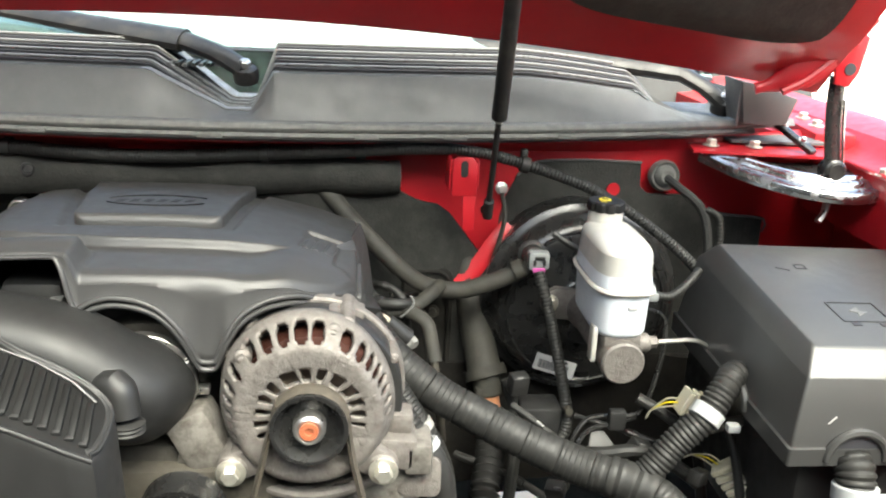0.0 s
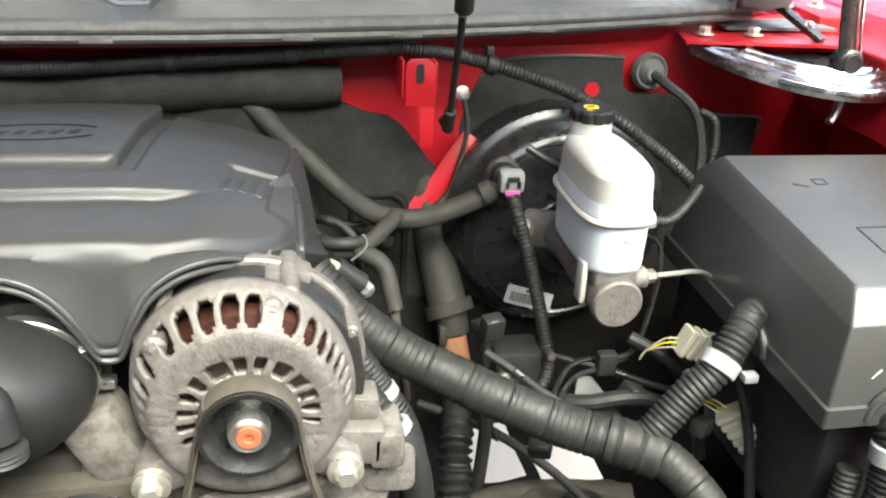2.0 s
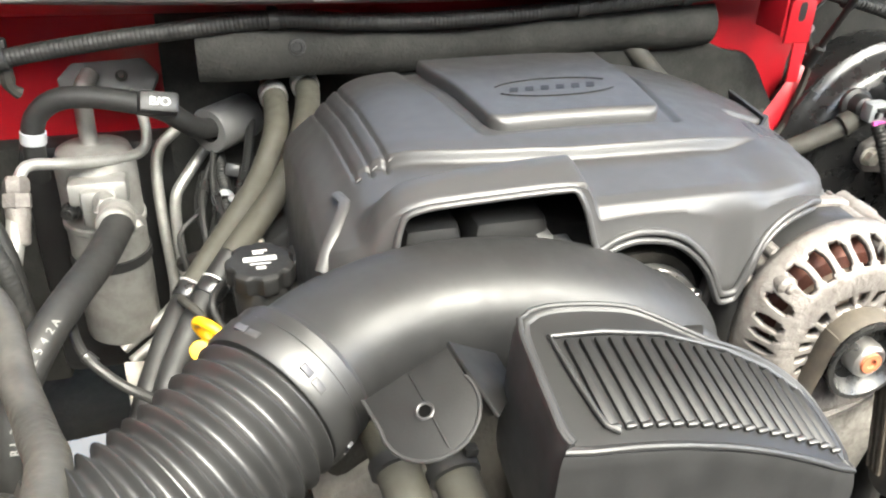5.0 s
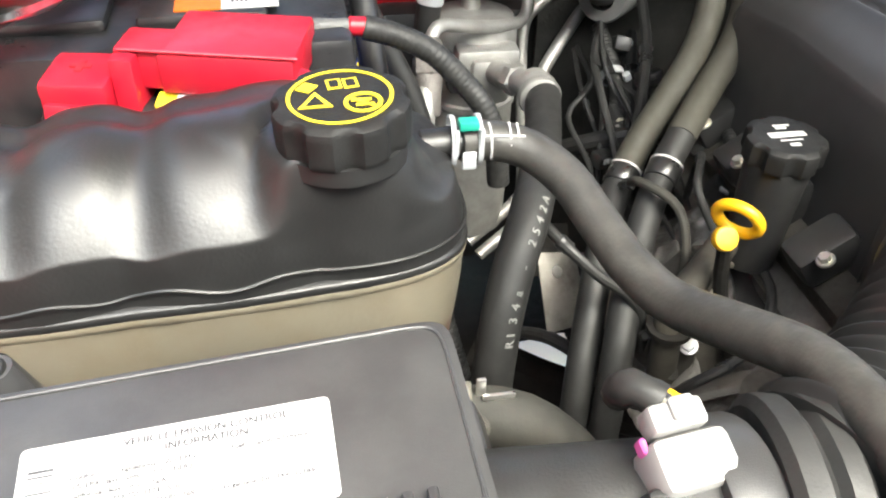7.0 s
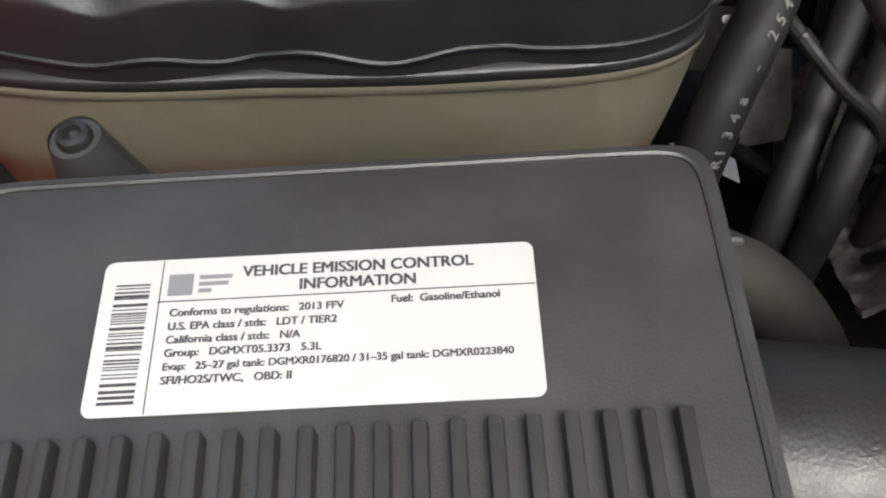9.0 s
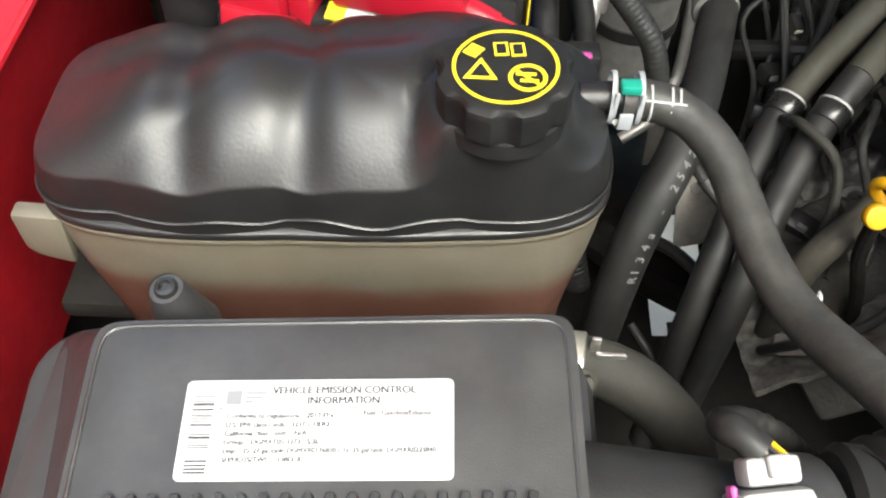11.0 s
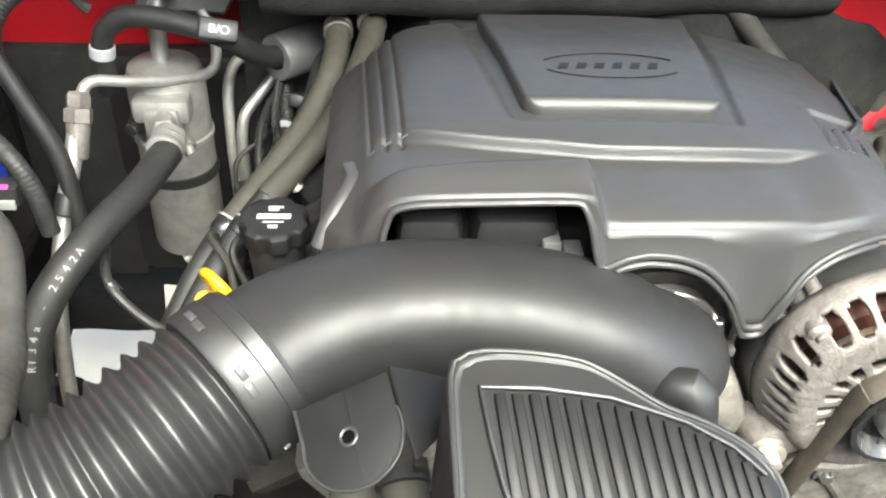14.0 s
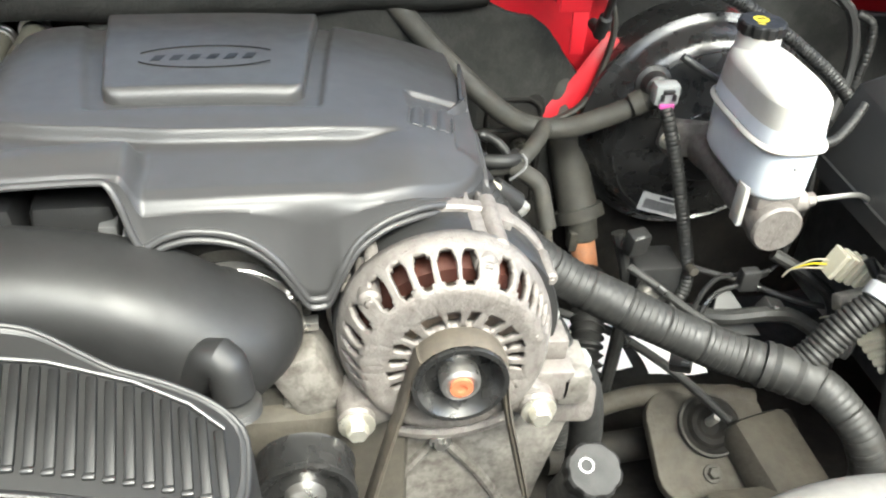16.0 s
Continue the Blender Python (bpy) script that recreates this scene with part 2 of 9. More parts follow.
def glass_material():
    m = bpy.data.materials.new("windscreen_glass")
    m.use_nodes = True
    b = m.node_tree.nodes["Principled BSDF"]
    b.inputs["Base Color"].default_value = (0.55, 0.78, 0.72, 1)
    b.inputs["Roughness"].default_value = 0.02
    b.inputs["Transmission Weight"].default_value = 0.7
    b.inputs["IOR"].default_value = 1.5
    return m


GLASS = glass_material()

# ---- helpers for building ----
WORLD_OF = {}


def thing(name, loc, label, category, group="", kind=""):
    ob = new(name)
    ob.location = loc
    WORLD_OF[ob.name] = Matrix.Translation(loc)
    return tagged(ob, label, category, group, kind)


def mesh_ob(name, bm, material, smooth=35):
    me = bpy.data.meshes.new(name)
    bmesh.ops.recalc_face_normals(bm, faces=bm.faces[:])
    bm.to_mesh(me)
    bm.free()
    me.materials.append(material)
    if smooth:
        for p in me.polygons:
            p.use_smooth = True
        me.set_sharp_from_angle(angle=radians(smooth))
    return new(name, me)


def part(name, bm, material, parent, label="", smooth=35):
    ob = mesh_ob(name, bm, material, smooth)
    ob.parent = parent
    if parent.name in WORLD_OF:
        ob.matrix_parent_inverse = WORLD_OF[parent.name].inverted()
    return tagged(ob, label) if label else ob


def single(name, bm, material, label, category, group="", kind="", smooth=35):
    return tagged(mesh_ob(name, bm, material, smooth), label, category, group, kind)


def share(ob, m):
    """Another piece on the same mesh, under the same parent, moved by m."""
    o = ob.copy()
    scene.collection.objects.link(o)
    o.matrix_basis = m @ ob.matrix_basis
    return o


def box(cx, cy, cz, sx, sy, sz, bevel=0.003, seg=2, m=None):
    bm = bmesh.new()
    bmesh.ops.create_cube(bm, size=1)
    bmesh.ops.scale(bm, vec=(sx, sy, sz), verts=bm.verts)
    if bevel:
        bmesh.ops.bevel(bm, geom=bm.edges[:], offset=bevel, segments=seg, profile=0.5, affect="EDGES")
    bm.transform(Matrix.Translation((cx, cy, cz)) @ (m if m else Matrix()))
    return bm


def join(*bms):
    out = bms[0]
    for b in bms[1:]:
        me = bpy.data.meshes.new("tmp")
        b.to_mesh(me)
        b.free()
        out.from_mesh(me)
        bpy.data.meshes.remove(me)
    return out


def spline(pts, step):
    """Catmull-Rom through pts, sampled about every step metres."""
    p = [Vector(q) for q in pts]
    p = [p[0] * 2 - p[1]] + p + [p[-1] * 2 - p[-2]]
    out = []
    for i in range(1, len(p) - 2):
        k = max(2, int((p[i + 1] - p[i]).length / step))
        for j in range(k):
            t = j / k
            a, b, c, d = p[i - 1], p[i], p[i + 1], p[i + 2]
            out.append(0.5 * (2 * b + (c - a) * t + (2 * a - 5 * b + 4 * c - d) * t * t + (3 * b - a - 3 * c + d) * t ** 3))
    out.append(p[-2])
    return out


def sweep(pts, r, n=12, step=0.012, rf=None, flat=1.0, up=None, smooth=True, caps=True, square=2.0):
    """A tube along pts. rf(s, total): factor on the radius; flat squeezes it across up; square above 2 flattens its sides."""
    c = spline(pts, step) if smooth else [Vector(q) for q in pts]
    bm = bmesh.new()
    t0 = (c[1] - c[0]).normalized()
    ref = Vector(up) if up else (Vector((0, 0, 1)) if abs(t0.z) < 0.9 else Vector((1, 0, 0)))
    u = (ref - t0 * ref.dot(t0)).normalized()
    lens, s = [0.0], 0.0
    for a, b in zip(c, c[1:]):
        s += (b - a).length
        lens.append(s)
    rings = []
    for i, q in enumerate(c):
        t = (c[min(i + 1, len(c) - 1)] - c[max(i - 1, 0)]).normalized()
        src = Vector(up) if up else u
        u = (src - t * src.dot(t)).normalized()
        w = t.cross(u)
        k = r * (rf(lens[i], s) if rf else 1.0)
        rings.append([bm.verts.new(q + (u * math.cos(a) * flat + w * math.sin(a)) * k * (abs(math.cos(a)) ** square + abs(math.sin(a)) ** square) ** (-1 / square)) for a in (2 * math.pi * j / n for j in range(n))])
    for a, b in zip(rings, rings[1:]):
        for j in range(n):
            bm.faces.new((a[j], a[(j + 1) % n], b[(j + 1) % n], b[j]))
    if caps:
        bm.faces.new(rings[0])
        bm.faces.new(rings[-1])
    return bm


def loom(pts, r, pitch=0.006, depth=0.12, n=12):
    """Split corrugated tubing."""
    return sweep(pts, r, n, pitch / 4, lambda s, total: 1 - depth * (0.5 + 0.5 * math.cos(2 * math.pi * s / pitch)) ** 2)


def taped(pts, r, n=14, seed=1, pitch=0.0105):
    """A loom wound with tape: slightly uneven turns."""
    def rf(s, total):
        turn = s / pitch
        k = int(turn)
        w = turn - k
        return 1 + 0.045 * w ** 0.6 - 0.045 * smoothstep(0.85, 1.0, w) + 0.022 * math.sin(k * 12.9898 + seed) - (0.05 if (k * 7 + seed) % 6 == 0 and w < 0.2 else 0)
    return sweep(pts, r, n, pitch / 6, rf)


def lathe(profile, n=32, m=None, close=False):
    """Revolve (radius, height) points about z, then move by m."""
    bm = bmesh.new()
    rings = []
    for r, z in profile:
        rings.append([bm.verts.new((r * math.cos(2 * math.pi * j / n), r * math.sin(2 * math.pi * j / n), z)) for j in range(n)] if r > 1e-6 else [bm.verts.new((0, 0, z))])
    for a, b in zip(rings, rings[1:] + (rings[:1] if close else [])):
        for j in range(n):
            k = (j + 1) % n
            if len(a) > 1 and len(b) > 1:
                bm.faces.new((a[j], a[k], b[k], b[j]))
            elif len(a) > 1:
                bm.faces.new((a[j], a[k], b[0]))
            elif len(b) > 1:
                bm.faces.new((a[0], b[k], b[j]))
    if not close:
        for ring in (rings[0], rings[-1]):
            if len(ring) > 1:
                bm.faces.new(ring)
    if m:
        bm.transform(m)
    return bm


def axis_to(p, d):
    """Pose whose z runs along d, at p."""
    return Matrix.Translation(p) @ Vector(d).to_track_quat("Z", "Y").to_matrix().to_4x4()


def rod(a, b, r, n=16, bevel=0.0):
    a, b = Vector(a), Vector(b)
    length = (b - a).length
    e = min(bevel, length / 3)
    prof = [(r - e, 0), (r, e), (r, length - e), (r - e, length)] if e else [(r, 0), (r, length)]
    return lathe(prof, n, axis_to(a, b - a))


def plate(outline, thick, m=None, bevel=0.0):
    """A flat outline in x, y, given thickness along z."""
    bm = bmesh.new()
    f = bm.faces.new([bm.verts.new((x, y, 0)) for x, y in outline])
    r = bmesh.ops.extrude_face_region(bm, geom=[f])
    bmesh.ops.translate(bm, vec=(0, 0, thick), verts=[v for v in r["geom"] if isinstance(v, bmesh.types.BMVert)])
    if bevel:
        bmesh.ops.bevel(bm, geom=bm.edges[:], offset=bevel, segments=2, profile=0.5, affect="EDGES")
    if m:
        bm.transform(m)
    return bm


def rounded(w, h, r, k=5):
    """Outline of a rounded rectangle about the origin."""
    out = []
    for cx, cy, a0 in ((w / 2 - r, h / 2 - r, 0), (-w / 2 + r, h / 2 - r, 90), (-w / 2 + r, -h / 2 + r, 180), (w / 2 - r, -h / 2 + r, 270)):
        for j in range(k + 1):
            a = radians(a0 + 90 * j / k)
            out.append((cx + r * math.cos(a), cy + r * math.sin(a)))
    return out


def words(text, size, m, depth=0.0002, align="LEFT", bold=0.065):
    cu = bpy.data.curves.new("words", "FONT")
    cu.body, cu.size, cu.extrude, cu.align_x = text, size, depth, align
    tmp = bpy.data.objects.new("words", cu)
    scene.collection.objects.link(tmp)
    bpy.context.view_layer.update()
    me = bpy.data.meshes.new_from_object(tmp.evaluated_get(bpy.context.evaluated_depsgraph_get()))
    bpy.data.objects.remove(tmp)
    bm = bmesh.new()
    bm.from_mesh(me)
    me.transform(Matrix.Translation((size * bold, 0, size * 0.004)))
    bm.from_mesh(me)
    bpy.data.meshes.remove(me)
    bm.transform(m)
    return bm


def hexbolt(p, d, r=0.007, h=0.006, washer=0.010):
    m = axis_to(p, d)
    return join(lathe([(washer, 0), (washer, 0.0015), (washer * 0.95, 0.002)], 20, m),
                lathe([(r, 0.002), (r, h), (r * 0.85, h + 0.0012), (0, h + 0.0012)], 6, m))


def sheet(fx, nu, nv, thick=0.0, flip=1):
    """A surface from fx(u, v) -> point, u and v from 0 to 1; given thickness it becomes a solid shell."""
    bm = bmesh.new()
    g = [[bm.verts.new(fx(i / nu, j / nv)) for j in range(nv + 1)] for i in range(nu + 1)]
    for i in range(nu):
        for j in range(nv):
            bm.faces.new((g[i][j], g[i + 1][j], g[i + 1][j + 1], g[i][j + 1]))
    if thick:
        bmesh.ops.recalc_face_normals(bm, faces=bm.faces[:])
        bmesh.ops.solidify(bm, geom=bm.faces[:], thickness=thick)
    return bm


def bar(a, b, w, h, up):
    """A bevelled bar from a to b."""
    a, b = Vector(a), Vector(b)
    y = (b - a).normalized()
    x = y.cross(Vector(up)).normalized()
    z = x.cross(y)
    bm = box(0, 0, 0, w, (b - a).length, h, min(w, h) * 0.35)
    c = (a + b) / 2
    bm.transform(Matrix(((x.x, y.x, z.x, c.x), (x.y, y.y, z.y, c.y), (x.z, y.z, z.z, c.z), (0, 0, 0, 1))))
    return bm


def smoothstep(a, b, x):
    t = min(1.0, max(0.0, (x - a) / (b - a)))
    return t * t * (3 - 2 * t)


# ---- the large structure ----
def bow(x, base, k=0.2):
    return base + k * (x + 0.23) ** 2


tagged(mesh_ob("ground", sheet(lambda u, v: (-400 + 800 * u, -400 + 800 * v, 0.0), 2, 2), GROUND, 0),
       "pale concrete ground under the truck", "ground", kind="structure")


def firewall_face(u, v):
    x = -1.30 + 2.15 * u
    if v < 0.85:
        return (x, bow(x, 1.295, 0.08) + 0.15 * smoothstep(-0.34, -0.40, x) * smoothstep(0.84, 0.80, v), 0.62 + 0.535 * v / 0.85)
    w = (v - 0.85) / 0.15
    return (x, bow(x, 1.295, 0.08) + (bow(x, 1.222) - bow(x, 1.295, 0.08)) * w, 1.155 + 0.022 * w)


tagged(mesh_ob("wall_firewall", sheet(firewall_face, 86, 40, 0.004), RED), "red painted steel firewall with a folded top flange", "firewall", kind="structure")
tagged(mesh_ob("wall_cabin", sheet(lambda u, v: (-1.5 + 2.6 * u, 1.75 + 0.9 * v, 0.35 + 0.9 * min(1, v * 3)), 4, 6, 0.01), BLACK),
       "dark dashboard behind the windscreen", "dashboard", kind="structure")
# out of view, added to keep low sky light off front-facing surfaces
tagged(mesh_ob("wall_unseen_front", box(-0.2, -3.2, 1.9, 14.0, 0.3, 3.8, 0.02), WALLP), "unseen dark painted wall, added in front of the car to block low sky light", "wall", kind="structure")
# also out of view: added so that left-facing flanks get less sky
tagged(mesh_ob("wall_unseen_side", box(-3.6, 2.0, 2.1, 0.3, 10.0, 4.2, 0.02), WALLP), "unseen dark painted side wall, added to block sky light from the left", "wall", kind="structure")
# inner wings and floor pans of the bay
tagged(mesh_ob("wall_left_inner_wing", sheet(lambda u, v: (-1.25 - 0.02 * v, 0.15 + 1.25 * u, 0.35 + 0.62 * v), 10, 6, 0.004), GRIME),
       "dark inner wing of the engine bay", "inner wing", kind="structure")
tagged(mesh_ob("wall_right_inner_wing", sheet(lambda u, v: (0.82 + 0.02 * v, 0.15 + 1.25 * u, 0.35 + 0.78 * v), 10, 6, 0.004), RED),
       "red painted inner wing beside the fuse box", "inner wing", kind="structure")
# hidden panel, added to stop ground bounce and light leaking in from the front
tagged(mesh_ob("wall_front_panel", sheet(lambda u, v: (-1.25 + 2.1 * u, 0.30, 0.30 + 0.69 * v), 4, 4, 0.02), GRIME),
       "unseen plain dark radiator panel, added at the front of the bay to block low light", "radiator panel", kind="structure")


# ---- front wings ----
def wing(name, fx, label):
    return single(name, sheet(fx, 40, 14, 0.003), RED, label, "front wing")


def left_wing(u, v):
    y = 0.1 + 1.7 * u
    prof = [(-1.235, 0.72), (-1.20, 1.015), (-1.23, 1.03), (-1.26, 1.06), (-1.30, 1.10), (-1.40, 1.13), (-1.50, 1.10), (-1.55, 0.95), (-1.57, 0.55)]
    k = v * (len(prof) - 1)
    i = min(int(k), len(prof) - 2)
    w = k - i
    return (prof[i][0] * (1 - w) + prof[i + 1][0] * w, y, prof[i][1] * (1 - w) + prof[i + 1][1] * w)


def right_wing(u, v):
    y = 0.1 + 2.6 * u
    prof = [(0.755, 1.06), (0.757, 1.158), (0.80, 1.160), (0.815, 1.172), (0.83, 1.19), (0.90, 1.205), (1.02, 1.17), (1.08, 1.0), (1.10, 0.55)]
    k = v * (len(prof) - 1)
    i = min(int(k), len(prof) - 2)
    w = k - i
    return (prof[i][0] * (1 - w) + prof[i + 1][0] * w, y, prof[i][1] * (1 - w) + prof[i + 1][1] * w)


wing("left_front_wing", left_wing, "glossy red painted steel front wing beside the coolant tank")
wing("right_front_wing", right_wing, "glossy red painted steel front wing beside the fuse box")

# ---- cowl: seal, louvred panel, windscreen, wipers ----
cowl = thing("cowl_panel", (-0.23, 1.3, 1.19), "weathered grey plastic cowl panel with louvres below the windscreen", "cowl")


def notch(x):
    a = min(1, max(0, (x + 0.282) / 0.105)) * min(1, max(0, (-0.110 - x) / 0.032))
    b = min(1, max(0, (x - 0.445) / 0.10)) * min(1, max(0, (0.652 - x) / 0.012))
    return max(a, b)


def cowl_face(u, v):
    x = -1.0 + 1.74 * u
    prof = [(0.012, 1.190), (0.020, 1.199), (0.032, 1.203), (0.058, 1.263), (0.060, 1.2655), (0.078, 1.266), (0.0785, 1.2745), (0.100, 1.2735),
            (0.1005, 1.282), (0.122, 1.281), (0.1225, 1.2895), (0.145, 1.2885), (0.1455, 1.296), (0.20, 1.295)]
    k = v * (len(prof) - 1)
    i = min(int(k), len(prof) - 2)
    w = k - i
    dy = prof[i][0] * (1 - w) + prof[i + 1][0] * w
    z = prof[i][1] * (1 - w) + prof[i + 1][1] * w
    k = notch(x)
    if z > 1.203:
        z = 1.203 + (z - 1.203) * (1 - 0.86 * k)
    z -= 0.075 * max(0.0, (x - 0.25) / 0.5) ** 1.3 * min(1, max(0, (z - 1.2) / 0.06))
    return (x, bow(x, 1.198) + dy, z)


part("panel", sheet(cowl_face, 348, 26, 0.003), COWLP, cowl, smooth=20)
part("corner_block", plate([(0.594, 1.272), (0.640, 1.262), (0.690, 1.246), (0.676, 1.205), (0.640, 1.203), (0.606, 1.206)], 0.07, Matrix.Translation((0, 1.375, 0)) @ pose(0, 0, 0, 90, 0, 0), 0.003), COWLP, cowl)
part("corner_fin", plate([(0.0, 0.0), (0.030, 0.012), (0.006, 0.068), (0.0, 0.070)], 0.004, pose(0.596, 1.312, 1.200, 90, 0, 62), 0.001), COWLG, cowl)
part("end_plate", plate([(0, 0), (0.16, -0.01), (0.15, 0.05), (0.0, 0.10)], 0.004, pose(0.60, 1.325, 1.172)), COWLP, cowl)
for gx in (-0.262, 0.60):
    for i in range(14):
        part("grille_bar", box(gx - 0.075 + 0.011 * i, bow(gx, 1.198) + 0.125, 1.268, 0.006, 0.055, 0.005, 0), COWLP if i % 2 else BLACK, cowl, smooth=0)

seal_line = [(-1.0 + 0.04 * i) for i in range(43)]
seal = thing("bonnet_seal", (-0.23, 1.2, 1.185), "grey dusty rubber bonnet seal along the front of the cowl", "seal")
part("bulb", sweep([(x, bow(x, 1.196), 1.1995) for x in seal_line], 0.0095, 12, 0.02, flat=0.8, up=(0, 0, 1)), SEALR, seal)
part("channel", sweep([(x, bow(x, 1.198), 1.1885) for x in seal_line[:-1]], 0.011, 8, 0.02, flat=0.55, up=(0, 0, 1)), SEALR, seal)
part("lower_lip", sweep([(x, bow(x, 1.204), 1.1815) for x in seal_line[:-3]], 0.006, 8, 0.02, flat=0.6, up=(0, 0, 1)), COWLP, seal)
for cx in (-0.72, -0.42, -0.19, 0.02, 0.145, 0.316, 0.50):
    part("clip", box(cx, bow(cx, 1.187), 1.1885, 0.034, 0.008, 0.007, 0.002), SEALR, seal)

screen = thing("windscreen", (-0.23, 1.45, 1.29), "greenish tinted windscreen glass above the cowl", "windscreen")
part("pane", sheet(lambda u, v: (-1.0 + 1.66 * u, bow(-1.0 + 1.66 * u, 1.405, 0.22) + 0.62 * v, 1.285 - 0.04 * abs(2 * u - 1) ** 2 + 0.36 * v), 24, 6, 0.005), GLASS, screen)
part("lower_frit", sheet(lambda u, v: (-1.0 + 1.66 * u, bow(-1.0 + 1.66 * u, 1.396, 0.22) + 0.02 * v, 1.281 - 0.04 * abs(2 * u - 1) ** 2 + 0.008 * v), 24, 1, 0.002), BLACK, screen)


def wiper(base, elbow, tip, label):
    w = thing("wiper_arm", base, label, "wiper", "windscreen wipers")
    b, e, t = Vector(base), Vector(elbow), Vector(tip)
    part("pivot_cap", lathe([(0.017, -0.014), (0.018, 0), (0.016, 0.006), (0.011, 0.008), (0.0, 0.008)], 20, axis_to(base, (0, -0.35, 1))), SHAFTM, w)
    part("pivot_nut", lathe([(0.0085, 0.006), (0.0085, 0.016), (0.006, 0.019), (0, 0.019)], 6, axis_to(base, (0, -0.35, 1))), STEEL, w)
    part("knuckle", sweep([b + Vector((0, 0, 0.002)), b.lerp(e, 0.4) + Vector((0, 0, 0.006)), e], 0.0175, 10, 0.01, flat=0.7, up=(0, -0.4, 1)), SHAFTM, w)
    part("arm", sweep([e, e.lerp(t, 0.3), e.lerp(t, 0.7), t], 0.0240, 10, 0.03, lambda s, k: 1 - 0.40 * s / k, flat=0.62, up=(0, -0.4, 1)), SHAFTM, w)
    part("hinge_collar", sweep([e.lerp(b, 0.06), e.lerp(t, 0.02)], 0.016, 10, 0.01, flat=0.62, up=(0, -0.4, 1), smooth=False), BLACKMETAL, w)
    k = Vector((0.0, 0.035, -0.004))
    part("blade", sweep([e.lerp(t, 0.35) + k, t + k, t + (t - e) * 0.35 + k], 0.007, 8, 0.05, flat=1.4, up=(0, -0.4, 1)), RUBBER, w)
    return w


wiper((-0.152, 1.285, 1.262), (-0.245, 1.335, 1.298), (-0.62, 1.46, 1.335), "satin black wiper arm on its pivot at the cowl notch")
wiper((0.606, 1.395, 1.222), (0.533, 1.42, 1.270), (0.10, 1.525, 1.306), "satin black wiper arm with a steel pivot nut")

# ---- open bonnet seen from below ----
hood = thing("bonnet", (-0.23, 1.25, 1.33), "open red bonnet with a ribbed inner panel and grey insulation", "bonnet")


def hood_inner(u, v):
    x = -1.12 + 1.80 * u
    s = abs(2 * u - 1)
    z0 = 1.350 - 0.078 * max(0.0, 2 * u - 1.0) ** 1.9 - 0.05 * max(0.0, 1 - 2 * u) ** 2
    y = 1.215 + 0.03 * s * s - 0.845 * v
    z = z0 + 0.918 * v
    roll = 0.018 * math.sin(min(1, v / 0.05) * math.pi / 2)
    return (x, y - roll, z + 0.012 * math.sin(min(1, v / 0.09) * math.pi))


part("inner_panel", sheet(hood_inner, 40, 60, 0.01), RED, hood)


def hood_skin(u, v):
    p = hood_inner(u, v)
    return (p[0] * 1.02, p[1] + 0.05 + 0.03 * math.sin(math.pi * v), p[2] + 0.035)


part("outer_skin", sheet(hood_skin, 20, 20, 0.003), RED, hood)


def pad(u, v):
    a, b = 2 * u - 1, 2 * v - 1
    k = 1 / max(1e-6, (abs(a) ** 4 + abs(b) ** 4) ** 0.25) * max(abs(a), abs(b))
    uu, vv = 0.865 + 0.105 * a * k, 0.162 + 0.105 * b * k
    p = hood_inner(uu, vv)
    return (p[0], p[1] - 0.012, p[2] - 0.012)


part("insulation_pad", sheet(pad, 16, 16, 0.006), HEADLINER, hood)
part("insulation_pad", sheet(lambda u, v: tuple(Vector(hood_inner(0.10 + 0.58 * u, 0.16 + 0.74 * v)) + Vector((0, -0.014, -0.014))), 16, 16, 0.006), HEADLINER, hood)
part("insulation_pad", sheet(lambda u, v: tuple(Vector(hood_inner(0.72 + 0.22 * u, 0.32 + 0.58 * v)) + Vector((0, -0.014, -0.014))), 12, 16, 0.006), HEADLINER, hood)


# ---- bonnet hinge (driver's side) ----
hinge = thing("hinge_assembly", (0.70, 1.2, 1.15), "bonnet hinge with a bright curved base and dark arms", "hinge")
rim = [(0.535, 1.290, 1.158), (0.575, 1.22, 1.146), (0.635, 1.165, 1.136), (0.705, 1.148, 1.130), (0.765, 1.165, 1.132), (0.80, 1.20, 1.14)]
rim_fine = spline(rim, 0.01)


def hinge_flange_face(u, v):
    """Wide pressed flange: rolled outer edge, flat, a long bead, then flat again."""
    k = u * (len(rim_fine) - 1)
    i = min(int(k), len(rim_fine) - 2)
    p = Vector(rim_fine[i]).lerp(Vector(rim_fine[i + 1]), k - i)
    inward = (Vector((0.680, 1.270, p.z)) - p).normalized()
    prof = [(-0.002, -0.016), (-0.003, -0.009), (-0.001, -0.002), (0.003, 0.0), (0.014, -0.001), (0.020, 0.001), (0.024, 0.007), (0.030, 0.010), (0.036, 0.008), (0.040, 0.002), (0.043, -0.002), (0.046, -0.008)]
    m = v * (len(prof) - 1)
    q = min(int(m), len(prof) - 2)
    d, h = (prof[q][e] + (prof[q + 1][e] - prof[q][e]) * (m - q) for e in (0, 1))
    w = smoothstep(0.0, 0.35, u) * 0.75 + 0.25
    bead = smoothstep(0.02, 0.20, u) * smoothstep(1.0, 0.80, u)
    return tuple(p + inward * d * w + Vector((0, 0, (h if h < 0 else h * bead) + 0.006)))


